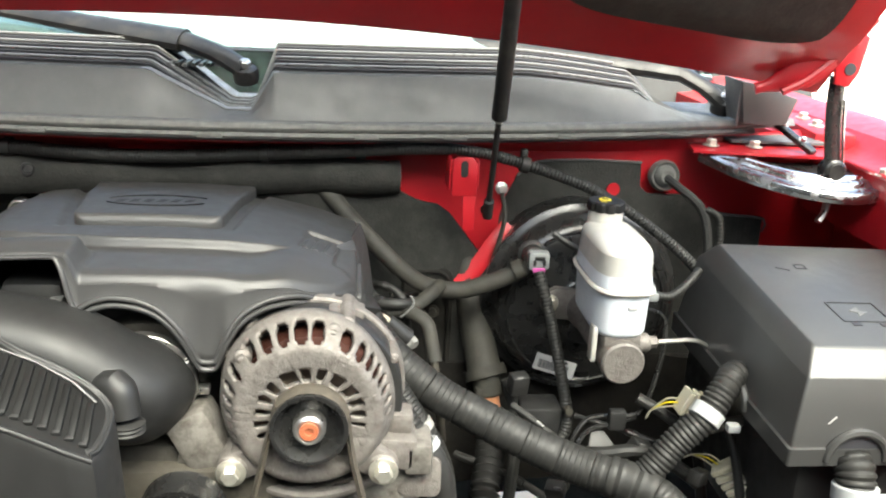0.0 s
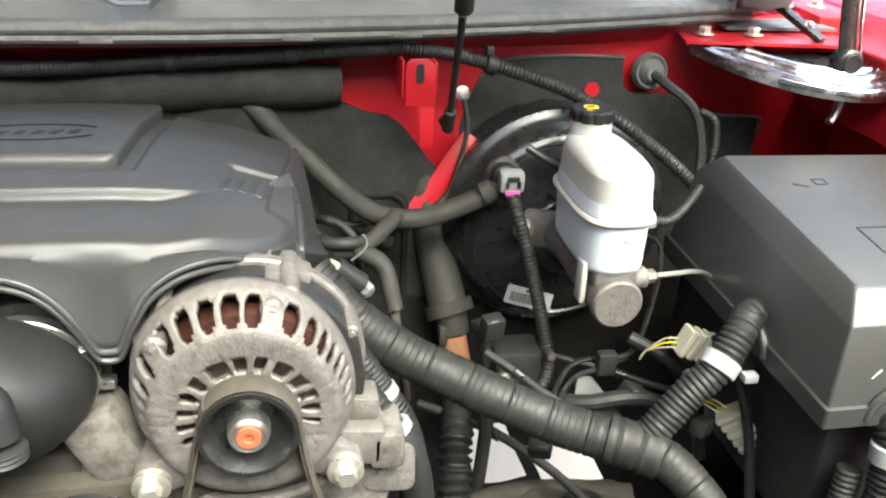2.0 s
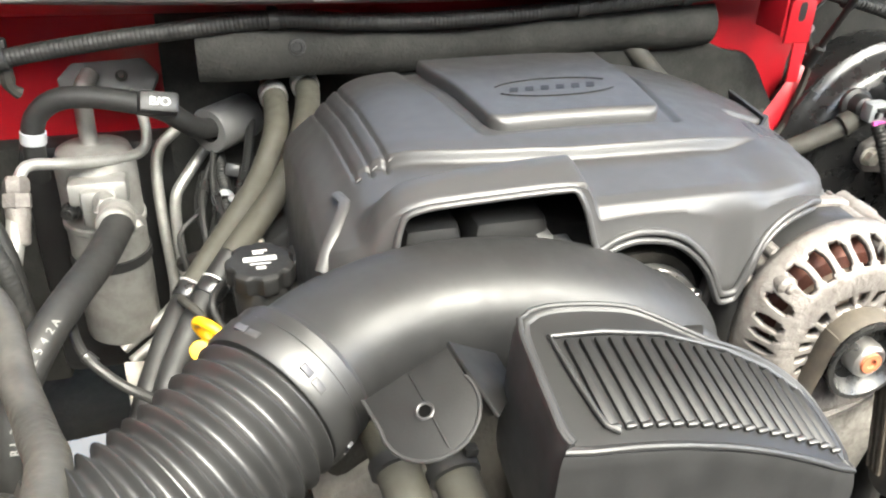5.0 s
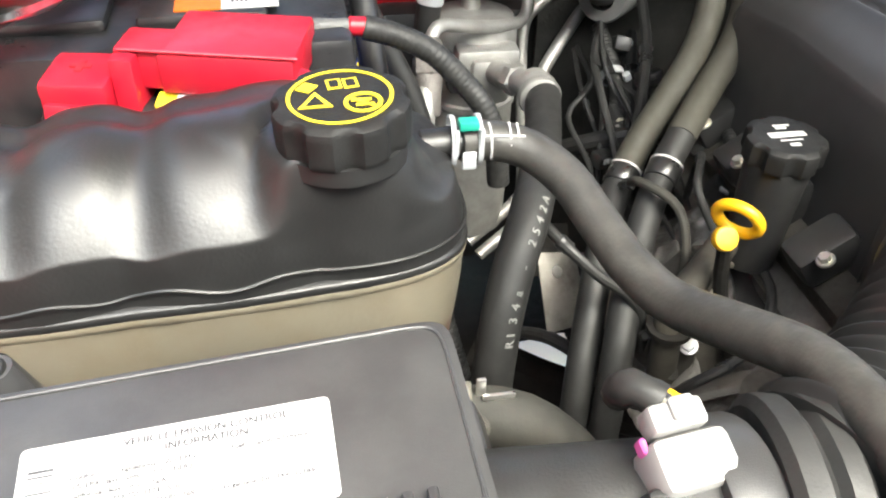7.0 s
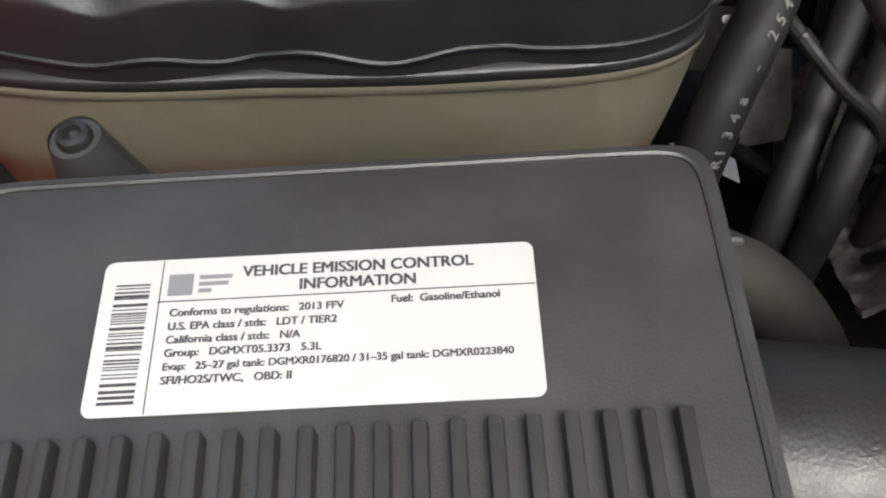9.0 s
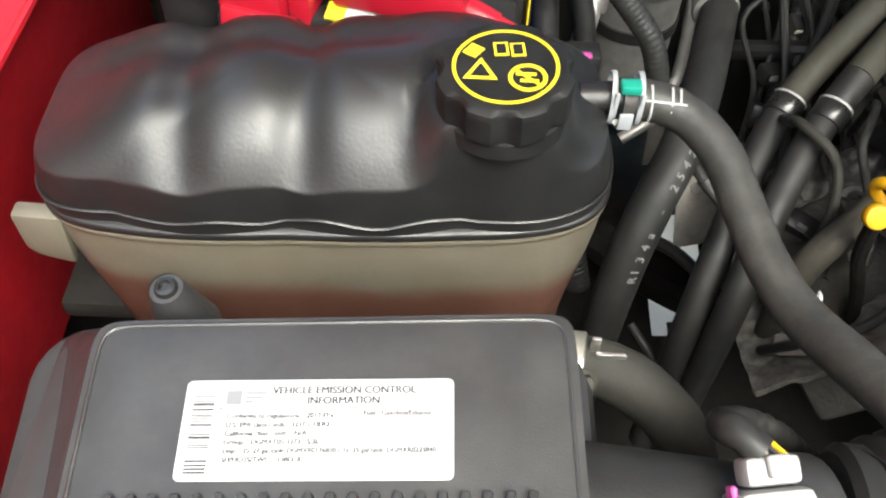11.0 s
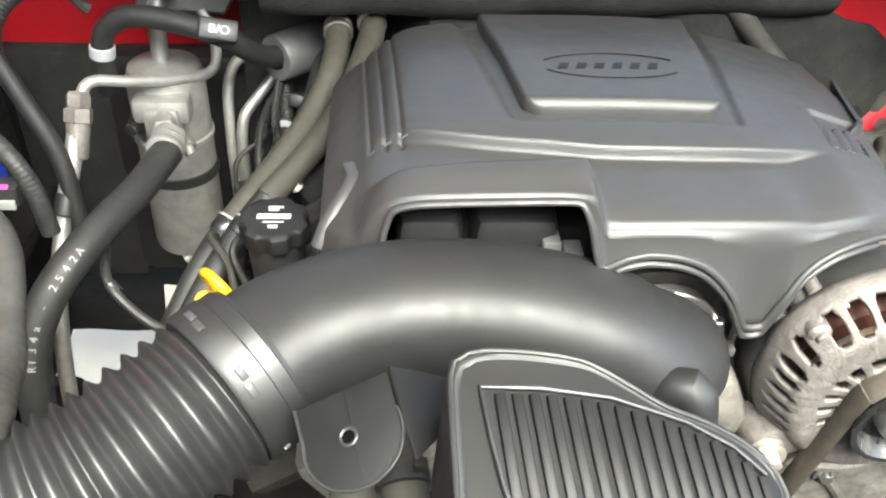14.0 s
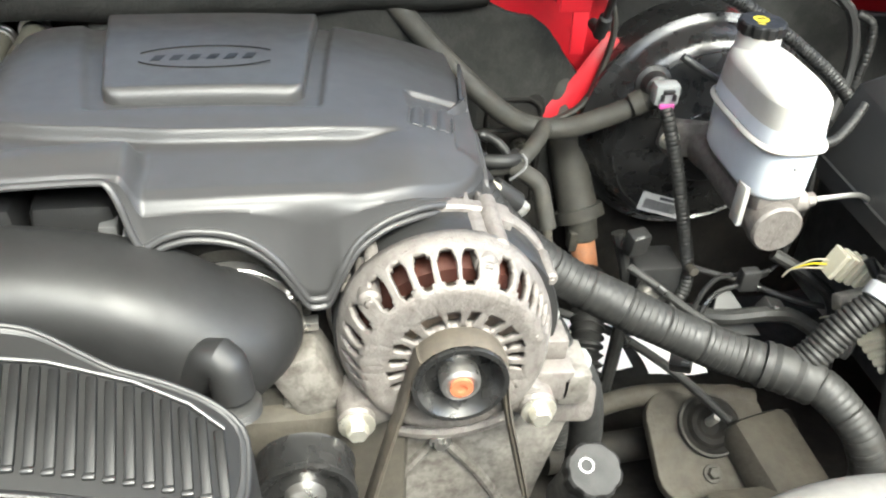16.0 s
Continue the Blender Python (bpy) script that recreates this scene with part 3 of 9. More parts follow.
part("rim", sheet(hinge_flange_face, 60, 44, 0.002), HINGEM, hinge, smooth=60)
part("base_plate", sheet(lambda u, v: tuple(Vector(rim_fine[int(u * (len(rim_fine) - 1))]).lerp(Vector((0.62 + 0.16 * u, 1.275, 1.152)), v)), 18, 4, 0.003), BLACKMETAL, hinge)
part("inner_rim", sweep([(0.60, 1.262, 1.157), (0.64, 1.215, 1.150), (0.70, 1.195, 1.146), (0.75, 1.205, 1.146)], 0.008, 10, 0.01, flat=0.7, up=(0, 0, 1)), CHROME, hinge)
part("upright_arm", sweep([(0.706, 1.200, 1.150), (0.698, 1.203, 1.20), (0.692, 1.205, 1.255), (0.690, 1.205, 1.295)], 0.0125, 10, 0.01, flat=0.45, up=(0, 1, 0)), BLACKMETAL, hinge)
part("pivot_boss", rod((0.704, 1.188, 1.158), (0.704, 1.215, 1.158), 0.017, 24, 0.003), BLACKMETAL, hinge)
part("pivot_ring", rod((0.704, 1.186, 1.158), (0.704, 1.1885, 1.158), 0.0125, 20, 0.001), SHAFTM, hinge)
arm_pts = [(0.572, 1.212, 1.272), (0.600, 1.208, 1.281), (0.632, 1.204, 1.300), (0.662, 1.202, 1.326), (0.688, 1.202, 1.352), (0.712, 1.203, 1.385)]
part("red_bracket", sweep(arm_pts, 0.024, 14, 0.006, lambda s, k: 0.35 + 0.75 * smoothstep(0.0, 0.35, s / k) - 0.12 * math.sin(9 * s / k), flat=0.55, up=(0, -1, 0.2)), RED, hinge)
part("bracket_rib", sweep([(p[0] + 0.004, p[1] - 0.014, p[2] - 0.010) for p in arm_pts[1:]], 0.006, 8, 0.006), RED, hinge)
part("bracket_ear", plate([(-0.012, -0.046), (0.010, -0.050), (0.022, -0.030), (0.030, 0.020), (0.006, 0.034), (-0.020, 0.020)], 0.006, pose(0.690, 1.196, 1.330, 90, 0, 0), 0.002), RED, hinge)
part("ear_hole", lathe([(0.0, 0.0), (0.0085, 0.0), (0.0085, 0.0012), (0.0, 0.0012)], 20, axis_to((0.697, 1.1895, 1.306), (0, -1, 0))), INK, hinge)
part("bracket_washer", lathe([(0.0, 0), (0.015, 0), (0.013, 0.006), (0.006, 0.008), (0, 0.008)], 20, axis_to((0.692, 1.190, 1.352), (0, -1, 0.3))), RED, hinge)
part("arm_edge", sweep([(0.716, 1.194, 1.165), (0.7085, 1.196, 1.21), (0.7025, 1.198, 1.262)], 0.0022, 8, 0.01), CHROME, hinge)
part("link_plate", bar((0.664, 1.350, 1.214), (0.706, 1.262, 1.170), 0.016, 0.010, (0.2, -0.5, 0.8)), BLACKMETAL, hinge)
for k in (0.35, 0.75):
    part("link_bolt", hexbolt(Vector((0.664, 1.350, 1.218)).lerp(Vector((0.706, 1.262, 1.174)), k), (0.1, -0.6, 0.8), 0.0045, 0.006, 0.006), STEEL, hinge)
part("lower_lever", sweep([(0.70, 1.19, 1.125), (0.695, 1.185, 1.10), (0.685, 1.18, 1.085)], 0.008, 8, 0.006, flat=0.6), STEEL, hinge)
for p in ((0.628, 1.302, 1.170), (0.560, 1.308, 1.170), (0.763, 1.163, 1.160), (0.775, 1.06, 1.160), (0.788, 1.417, 1.187), (0.806, 1.500, 1.187)):
    single("flange_bolt", hexbolt(p, (0, 0, 1), 0.0085, 0.009, 0.013), ZINC, "pale zinc-plated flange bolt on the red flange", "bolt", "flange bolts")
single("wing_ledge", plate([(0, 0), (0.065, -0.01), (0.095, 0.22), (0.03, 0.22)], 0.03, pose(0.750, 1.345, 1.157), 0.003), RED, "red painted steel ledge with bolts beside the cowl", "ledge")
single("hinge_flange", plate([(0, 0), (0.22, -0.03), (0.24, 0.05), (0.02, 0.09)], 0.004, pose(0.52, 1.275, 1.164)), RED, "red painted steel flange at the end of the cowl", "flange")


# ---- gas struts ----
def gas_strut(a, b, split, label):
    g = thing("gas_strut", a, label, "gas strut", "bonnet gas struts")
    a, b = Vector(a), Vector(b)
    c = a.lerp(b, split)
    part("piston_rod", rod(a, c, 0.0042, 12), SHAFTM, g)
    part("cylinder", rod(c, b, 0.0105, 20, 0.004), SHAFTM, g)
    part("collar", rod(c - (b - a).normalized() * 0.004, c + (b - a).normalized() * 0.004, 0.006, 16, 0.001), STEEL, g)
    part("ball_socket", join(rod(a - (b - a).normalized() * 0.006, a + (b - a).normalized() * 0.03, 0.0075, 14, 0.002), rod(a + Vector((0, 0.0, 0)), a + Vector((0, 0.03, 0.0)), 0.007, 14, 0.002)), RUBBER, g)
    return g


gas_strut((0.199, 1.222, 1.075), (0.163, 0.790, 1.814), 0.21, "black gas strut from the firewall up to the bonnet")
gas_strut((-0.800, 1.02, 0.86), (-0.868, 1.30, 1.49), 0.05, "glossy black gas strut beside the battery")

# ---- firewall insulation and fittings ----
def dash_mat(u, v):
    x = -0.60 + 0.83 * u
    top = 1.128 - 0.05 * smoothstep(0.0, 0.12, x) - 0.10 * smoothstep(0.12, 0.23, x)
    return (x, bow(x, 1.272, 0.06) + 0.11 * smoothstep(-0.36, -0.43, x) + 0.006 * math.sin(x * 40) * math.sin(v * 9), 0.62 + (top - 0.62) * v)


single("dash_mat", sheet(dash_mat, 50, 40, 0.012), FELT, "black moulded felt insulation mat on the firewall behind the engine", "insulation")


def upper_pad(u, v):
    x = -0.555 + 0.625 * u
    lo = 1.092 + 0.010 * smoothstep(0.2, 0.9, u)
    hi = 1.139 + 0.004 * math.sin(u * 11)
    return (x, bow(x, 1.250, 0.05) + 0.012 * abs(2 * v - 1) ** 2 - 0.004 * math.sin(u * 23), lo + (hi - lo) * v)


pad_ob = thing("upper_insulation_pad", (-0.25, 1.25, 1.11), "grey-black felt insulation pad with a frayed pale edge", "insulation")
part("pad", sheet(upper_pad, 60, 10, 0.012), FELT, pad_ob)
part("edge", sweep([upper_pad(i / 30, 1.0) for i in range(31)], 0.0030, 8, 0.02), COWLG, pad_ob)
part("edge", sweep([upper_pad(1.0, i / 6) for i in range(7)], 0.003, 8, 0.01), COWLG, pad_ob)
part("fastener", join(lathe([(0.010, 0), (0.009, 0.003), (0.006, 0.0035), (0.005, 0.001), (0, 0.001)], 18, axis_to((-0.45, 1.244, 1.123), (0, -1, 0.1)))), BLACK, pad_ob)
right_mat = thing("booster_insulation_mat", (0.42, 1.31, 1.0), "black felt insulation mat behind the brake booster", "insulation")
out = [(0.235, 1.075), (0.255, 1.115), (0.285, 1.137), (0.36, 1.142), (0.452, 1.140), (0.455, 1.10), (0.47, 1.088), (0.525, 1.088), (0.545, 1.075), (0.585, 1.060), (0.665, 1.052), (0.665, 1.03), (0.67, 0.70), (0.20, 0.70), (0.21, 0.98)]
part("mat", plate([(x, z) for x, z in out], 0.014, Matrix.Translation((0, 1.322, 0)) @ pose(0, 0, 0, 90, 0, 0), 0.003), FELT, right_mat)
part("red_plug", lathe([(0.0105, 0), (0.0105, 0.002), (0, 0.002)], 24, axis_to((0.41, 1.3075, 1.096), (0, -1, 0))), RED, right_mat)
part("edge", sweep([(x, 1.307, z) for x, z in out[1:5]], 0.002, 6, 0.01), COWLP, right_mat)
part("edge", sweep([(x, 1.307, z) for x, z in out[7:12]], 0.002, 6, 0.01), COWLP, right_mat)
grom = thing("firewall_grommet", (0.492, 1.31, 1.118), "dusty black rubber grommet in the firewall", "grommet")
part("ring", lathe([(0.025, 0), (0.025, 0.008), (0.022, 0.013), (0.018, 0.010), (0.016, 0.016), (0.010, 0.022), (0, 0.022)], 28, axis_to((0.492, 1.318, 1.118), (0.02, -1, 0.1))), SEALR, grom)
part("wiring", sweep([(0.492, 1.30, 1.118), (0.51, 1.275, 1.105), (0.535, 1.26, 1.085), (0.548, 1.25, 1.05), (0.55, 1.24, 1.0), (0.53, 1.22, 0.95)], 0.007, 8), RUBBER, grom)
part("wiring", loom([(0.545, 1.255, 1.08), (0.562, 1.245, 1.07), (0.566, 1.24, 1.04), (0.56, 1.235, 0.99)], 0.006), LOOM, grom)

brk = thing("firewall_bracket", (0.165, 1.22, 1.1), "red painted sheet-metal bracket with a slotted hole on the firewall", "bracket")
part("tab", join(plate([(-0.018, -0.026), (0.018, -0.026), (0.017, 0.022), (0.010, 0.030), (-0.012, 0.030), (-0.018, 0.024)], 0.004, pose(0.161, 1.212, 1.132, 90, 0, 0), 0.001),
                 plate([(0.001, -0.078), (0.017, -0.078), (0.018, -0.02), (-0.002, -0.02)], 0.004, pose(0.161, 1.214, 1.132, 90, 0, 0), 0.001),
                 box(0.141, 1.240, 1.136, 0.004, 0.055, 0.045, 0.001), box(0.180, 1.240, 1.136, 0.004, 0.055, 0.04, 0.001)), RED, brk)
part("slot", join(plate(rounded(0.010, 0.024, 0.0048), 0.002, pose(0.160, 1.2095, 1.145, 90, 0, 0))), BLACK, brk)
single("red_firewall_rib", sweep([(0.250, 1.285, 1.035), (0.228, 1.276, 1.01), (0.200, 1.272, 0.968), (0.165, 1.270, 0.93)], 0.022, 8, 0.01, flat=0.4, up=(0, 1, 0)), RED, "red painted steel rib at the edge of the felt mat", "body panel")
gs = thing("ground_strap", (0.235, 1.27, 1.09), "braided ground strap bolted to the firewall", "ground strap")
part("lug", lathe([(0.010, 0), (0.010, 0.003), (0.006, 0.004), (0.006, 0.012), (0, 0.013)], 16, axis_to((0.228, 1.283, 1.100), (0, -1, 0.15))), STEEL, gs)
part("braid", sweep([(0.228, 1.275, 1.094), (0.232, 1.262, 1.06), (0.222, 1.258, 1.01), (0.200, 1.252, 0.965), (0.14, 1.24, 0.945), (0.06, 1.22, 0.95)], 0.006, 8, 0.008, flat=0.6), DUSTY, gs)

hvac = thing("heater_case", (-0.70, 1.42, 0.85), "black plastic heater case and felt on the lower firewall", "heater case")
part("case", box(-0.62, 1.420, 0.785, 0.34, 0.05, 0.36, 0.02), BLACK, hvac)
part("side_felt", box(-0.865, 1.425, 0.775, 0.17, 0.04, 0.37, 0.01), FELT, hvac)
part("shelf", box(-1.06, 1.36, 0.80, 0.30, 0.14, 0.40, 0.02), GRIME, hvac)
single("lower_dash_mat", sheet(lambda u, v: (-0.45 + 1.25 * u, 1.262 + 0.05 * u * u + 0.004 * math.sin(u * 60) * math.sin(v * 20), 0.60 + 0.22 * v), 60, 12, 0.012), GRIME, "grimy black insulation low on the firewall", "insulation")


def undertray():
    """One dark tray low in the bay, open in three places to the ground."""
    bm = bmesh.new()
    nx, ny, cell = 108, 72, 0.02
    v = [[bm.verts.new((-1.27 + cell * i, 0.2 + cell * j, 0.5 + 0.006 * math.sin(i * 0.9) * math.sin(j * 0.7))) for j in range(ny + 1)] for i in range(nx + 1)]
    for i in range(nx):
        for j in range(ny):
            x, y = -1.26 + cell * i, 0.21 + cell * j
            gap = (-0.905 < x < -0.745 and 1.20 < y < 1.37) or (0.265 < x < 0.36 and 1.24 < y < 1.38) or (0.375 < x < 0.465 and 1.22 < y < 1.32) or (-0.72 < x < -0.68 and 1.24 < y < 1.37) or (-0.62 < x < -0.535 and 1.14 + 0.5 * (x + 0.62) < y < 1.35)
            if not gap:
                bm.faces.new((v[i][j], v[i + 1][j], v[i + 1][j + 1], v[i][j + 1]))
    for q in [q for q in bm.verts if not q.link_faces]:
        bm.verts.remove(q)
    return bm


tagged(mesh_ob("floor_undertray", undertray(), GRIME), "grimy dark splash tray low in the engine bay with open gaps", "undertray", kind="structure")

for row in range(4):
    pts, under = [], []
    for i in range(174):
        x = -1.0 + 0.01 * i
        k = notch(x)
        z = 1.203 + (0.0720 + 0.0077 * row) * (1 - 0.86 * k) - 0.075 * max(0.0, (x - 0.25) / 0.5) ** 1.3
        pts.append((x, bow(x, 1.198) + 0.0790 + 0.0220 * row, z))
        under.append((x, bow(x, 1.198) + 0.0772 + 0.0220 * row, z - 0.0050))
    # louvre lips in paler plastic: the sky's highlight is put into the colour
    part("louvre_highlight", sweep(pts, 0.0022, 6, 0.02, smooth=False), COWLG, cowl)
    # dark strip below each lip paints the shade under the louvre
    part("louvre_shade", sweep(under, 0.0021, 6, 0.02, smooth=False), INK, cowl)
# pale moulded walls of the two wiper notches
for x0, x1 in ((-0.290, -0.104), (0.438, 0.600)):
    edge = []
    for i in range(61):
        x = x0 + (x1 - x0) * i / 60
        z = 1.203 + 0.0615 * (1 - 0.86 * notch(x)) - 0.075 * max(0.0, (x - 0.25) / 0.5) ** 1.3
        edge.append((x, bow(x, 1.198) + 0.066, z + 0.001))
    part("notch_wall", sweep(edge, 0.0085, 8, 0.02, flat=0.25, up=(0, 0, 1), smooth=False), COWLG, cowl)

# ---- hinge on the battery side, thin cable behind the battery ----
hl = thing("hinge_assembly", (-0.97, 1.18, 1.14), "bright curved steel hinge base above the battery", "hinge")
part("rim", sweep([(-0.920, 1.30, 1.140), (-0.940, 1.24, 1.137), (-0.970, 1.165, 1.133), (-1.010, 1.075, 1.130), (-1.06, 1.0, 1.130), (-1.13, 0.96, 1.135)], 0.017, 14, 0.01, flat=0.6, up=(0, 0, 1)), CHROME, hl)
part("base_plate", sheet(lambda u, v: (-0.93 - 0.20 * u - 0.10 * v, 1.29 - 0.30 * u + 0.05 * v, 1.146 + 0.006 * v), 10, 4, 0.003), CHROME, hl)
single("thin_cable", sweep([(-1.08, 1.22, 1.105), (-0.99, 1.245, 1.118), (-0.93, 1.25, 1.118), (-0.88, 1.235, 1.105), (-0.855, 1.21, 1.08)], 0.006, 10), RUBBER, "thin black cable behind the battery", "cable")


# ---- engine mass below ----
eng = thing("engine_block", (-0.22, 1.0, 0.7), "grimy cast aluminium engine block in the shade below the cover", "engine")
part("block", box(-0.22, 1.03, 0.76, 0.34, 0.40, 0.34, 0.02), DIRTYCAST, eng)
part("cylinder_head", box(-0.43, 1.02, 0.86, 0.12, 0.40, 0.10, 0.015, 2, pose(0, 0, 0, 0, -35, 0)), GREYCAST, eng)
part("cylinder_head", box(-0.02, 1.04, 0.86, 0.12, 0.36, 0.10, 0.015, 2, pose(0, 0, 0, 0, 35, 0)), DIRTYCAST, eng)
part("front_cover", box(-0.20, 0.83, 0.80, 0.26, 0.04, 0.22, 0.015), BROWN, eng)
part("rocker_cover", box(-0.455, 1.03, 0.925, 0.10, 0.40, 0.05, 0.015, 2, pose(0, 0, 0, 0, -35, 0)), DIRTYCAST, eng)
for i in range(4):
    part("ignition_coil", box(-0.50 + 0.004 * i, 0.93 + 0.07 * i, 0.945, 0.05, 0.035, 0.03, 0.006, 2, pose(0, 0, 0, 0, -35, 0)), BLACK, eng)
    part("coil_bolt", hexbolt((-0.515, 0.905 + 0.07 * i, 0.955), (-0.5, 0, 0.8), 0.005, 0.005, 0.007), ZINC, eng)

# ---- engine cover ----
cover = thing("engine_cover", (-0.23, 1.0, 1.05), "dark grey moulded plastic engine cover with a raised centre panel", "engine cover")
FRONT = [(-0.475, 1.015), (-0.440, 1.015), (-0.4315, 1.050), (-0.4285, 1.085), (-0.4255, 1.102), (-0.4205, 1.1145), (-0.411, 1.1225), (-0.395, 1.1265), (-0.372, 1.1290), (-0.332, 1.1320), (-0.305, 1.1340), (-0.294, 1.1325), (-0.2865, 1.1260), (-0.2805, 1.112), (-0.2770, 1.098), (-0.2735, 1.0855), (-0.2700, 1.0805), (-0.266, 1.0810), (-0.256, 1.0865),
         (-0.244, 1.0900), (-0.232, 1.0910), (-0.208, 1.087), (-0.188, 1.077), (-0.169, 1.057), (-0.157, 1.034), (-0.1515, 1.0245), (-0.137, 1.0235), (-0.133, 1.030), (-0.126, 1.047), (-0.113, 1.067), (-0.096, 1.0785),
         (-0.078, 1.0840), (-0.055, 1.0840), (-0.035, 1.0760), (-0.018, 1.0640), (0.0, 1.0500), (0.01, 1.047)]
LEDGE = [(-0.478, 0.905), (-0.458, 0.876), (-0.440, 0.864), (-0.410, 0.859), (-0.350, 0.855), (-0.295, 0.852), (-0.280, 0.848), (-0.262, 0.844), (-0.200, 0.845), (-0.140, 0.849), (-0.095, 0.857), (-0.060, 0.868), (-0.030, 0.886), (-0.010, 0.908), (0.006, 0.940)]
CROWN = [(-0.480, 1.052), (-0.468, 1.068), (-0.450, 1.083), (-0.436, 1.097), (-0.420, 1.111), (-0.405, 1.1195), (-0.385, 1.1245), (-0.35, 1.1265), (-0.23, 1.1280), (-0.15, 1.1255), (-0.11, 1.1205), (-0.070, 1.1120), (-0.040, 1.1040), (-0.020, 1.0970), (0.006, 1.0880)]
RIDGE = [(-0.480, 0.985), (-0.43, 0.975), (-0.39, 0.958), (-0.35, 0.946), (-0.29, 0.936), (-0.25, 0.930), (-0.15, 0.932), (-0.07, 0.948), (0.006, 0.975)]
BAND = [(-0.450, 1.088), (-0.436, 1.108), (-0.424, 1.1215), (-0.408, 1.1290), (-0.385, 1.1325), (-0.340, 1.1360), (-0.290, 1.1385), (-0.270, 1.138)]


def curve(table, x):
    """Smooth curve through (x, value) pairs."""
    if x <= table[0][0]:
        return table[0][1]
    for i in range(len(table) - 1):
        (a, p), (b, q) = table[i], table[i + 1]
        if x <= b:
            m0 = (q - p) / (b - a) if i == 0 else (q - table[i - 1][1]) / (b - table[i - 1][0])
            m1 = (q - p) / (b - a) if i + 2 >= len(table) else (table[i + 2][1] - p) / (table[i + 2][0] - a)
            t, h = (x - a) / (b - a), b - a
            return (1 + 2 * t) * (1 - t) ** 2 * p + t * (1 - t) ** 2 * h * m0 + t * t * (3 - 2 * t) * q + t * t * (t - 1) * h * m1
    return table[-1][1]


def front_y(x):
    return curve(LEDGE, x)


def moat(x, y):
    """The shallow groove round the centre panel."""
    left = -0.330 - 0.16 * (y - 0.972)
    right = -0.1300 + 0.10 * (y - 0.972)
    return smoothstep(left, left + 0.012, x) * (1 - smoothstep(right - 0.006, right, x)) * smoothstep(0.962, 0.972, y)


def cover_z(x, y):
    z = curve(CROWN, x)
    f = front_y(x)
    # step down along the ridge, dying out towards the rounded right-hand corner
    d = curve(RIDGE, x) - y
    fade = (1 - smoothstep(-0.115, -0.055, x)) * smoothstep(-0.445, -0.405, x)
    z -= fade * (0.0100 * smoothstep(0.0, 0.0065, d) + 0.0045 * (1 - math.exp(-max(0.0, d - 0.004) / 0.018)))
    # crest above the front lip, and a gently rolled plateau
    z -= 0.20 * max(0.0, f + 0.017 - y) * fade * smoothstep(-0.285, -0.270, x) + fade * 0.0022 * smoothstep(0.030, 0.0, -d) * smoothstep(-0.030, 0.0, -abs(d))
    # rounded corner beside the alternator
    away = max(0.0, 1 - (y - f) / 0.075)
    z -= 0.016 * away ** 2.2 * smoothstep(-0.13, -0.03, x)
    # raised band round the opening
    edge = smoothstep(-0.2665, -0.2805, x) * smoothstep(-0.452, -0.436, x)
    w = edge * smoothstep(0.918, 0.888, y)
    z += w * (curve(BAND, x) - 0.0055 * smoothstep(0.882, 0.852, y) - z)
    z -= 0.0035 * smoothstep(f + 0.007, f, y) * (1 - edge)
    z -= 0.010 * smoothstep(1.06, 1.17, y)
    z -= 0.0050 * moat(x, y)
    # three shallow flutes down the shoulder
    for k in range(3):
        z -= 0.0030 * math.exp(-((x + 0.4115 + 0.0125 * k + 0.04 * (y - 0.957)) / 0.0019) ** 2) * smoothstep(0.950 + 0.003 * k, 0.958 + 0.003 * k, y)
    # sunk facet on the right shoulder, with three rounded fingers running into it
    if x > -0.062 and 0.93 < y < 1.03:
        k = (0.9975 - y) / 0.0405
        comb = (x + 0.0457 + 0.0064 * max(0.0, min(1.0, k))) / 0.0123
        tip = 0.9955 + 0.30 * (x + 0.0457) - 0.010 * (comb - round(comb)) ** 2 * 2
        beyond = max(smoothstep(0.0, 0.0025, y - tip), smoothstep(-0.0155, -0.0130, x - 0.10 * (y - 0.99)))
        z -= 0.0050 * beyond * smoothstep(0.0, 0.0028, 1.0235 - y) * smoothstep(-0.058, -0.046, x) * smoothstep(0.932, 0.950, y)
        if -0.6 < comb < 2.6:
            z -= 0.0030 * (2 * abs(comb - round(comb))) ** 2.2 * smoothstep(0.953, 0.968, y) * (1 - beyond)
    return z


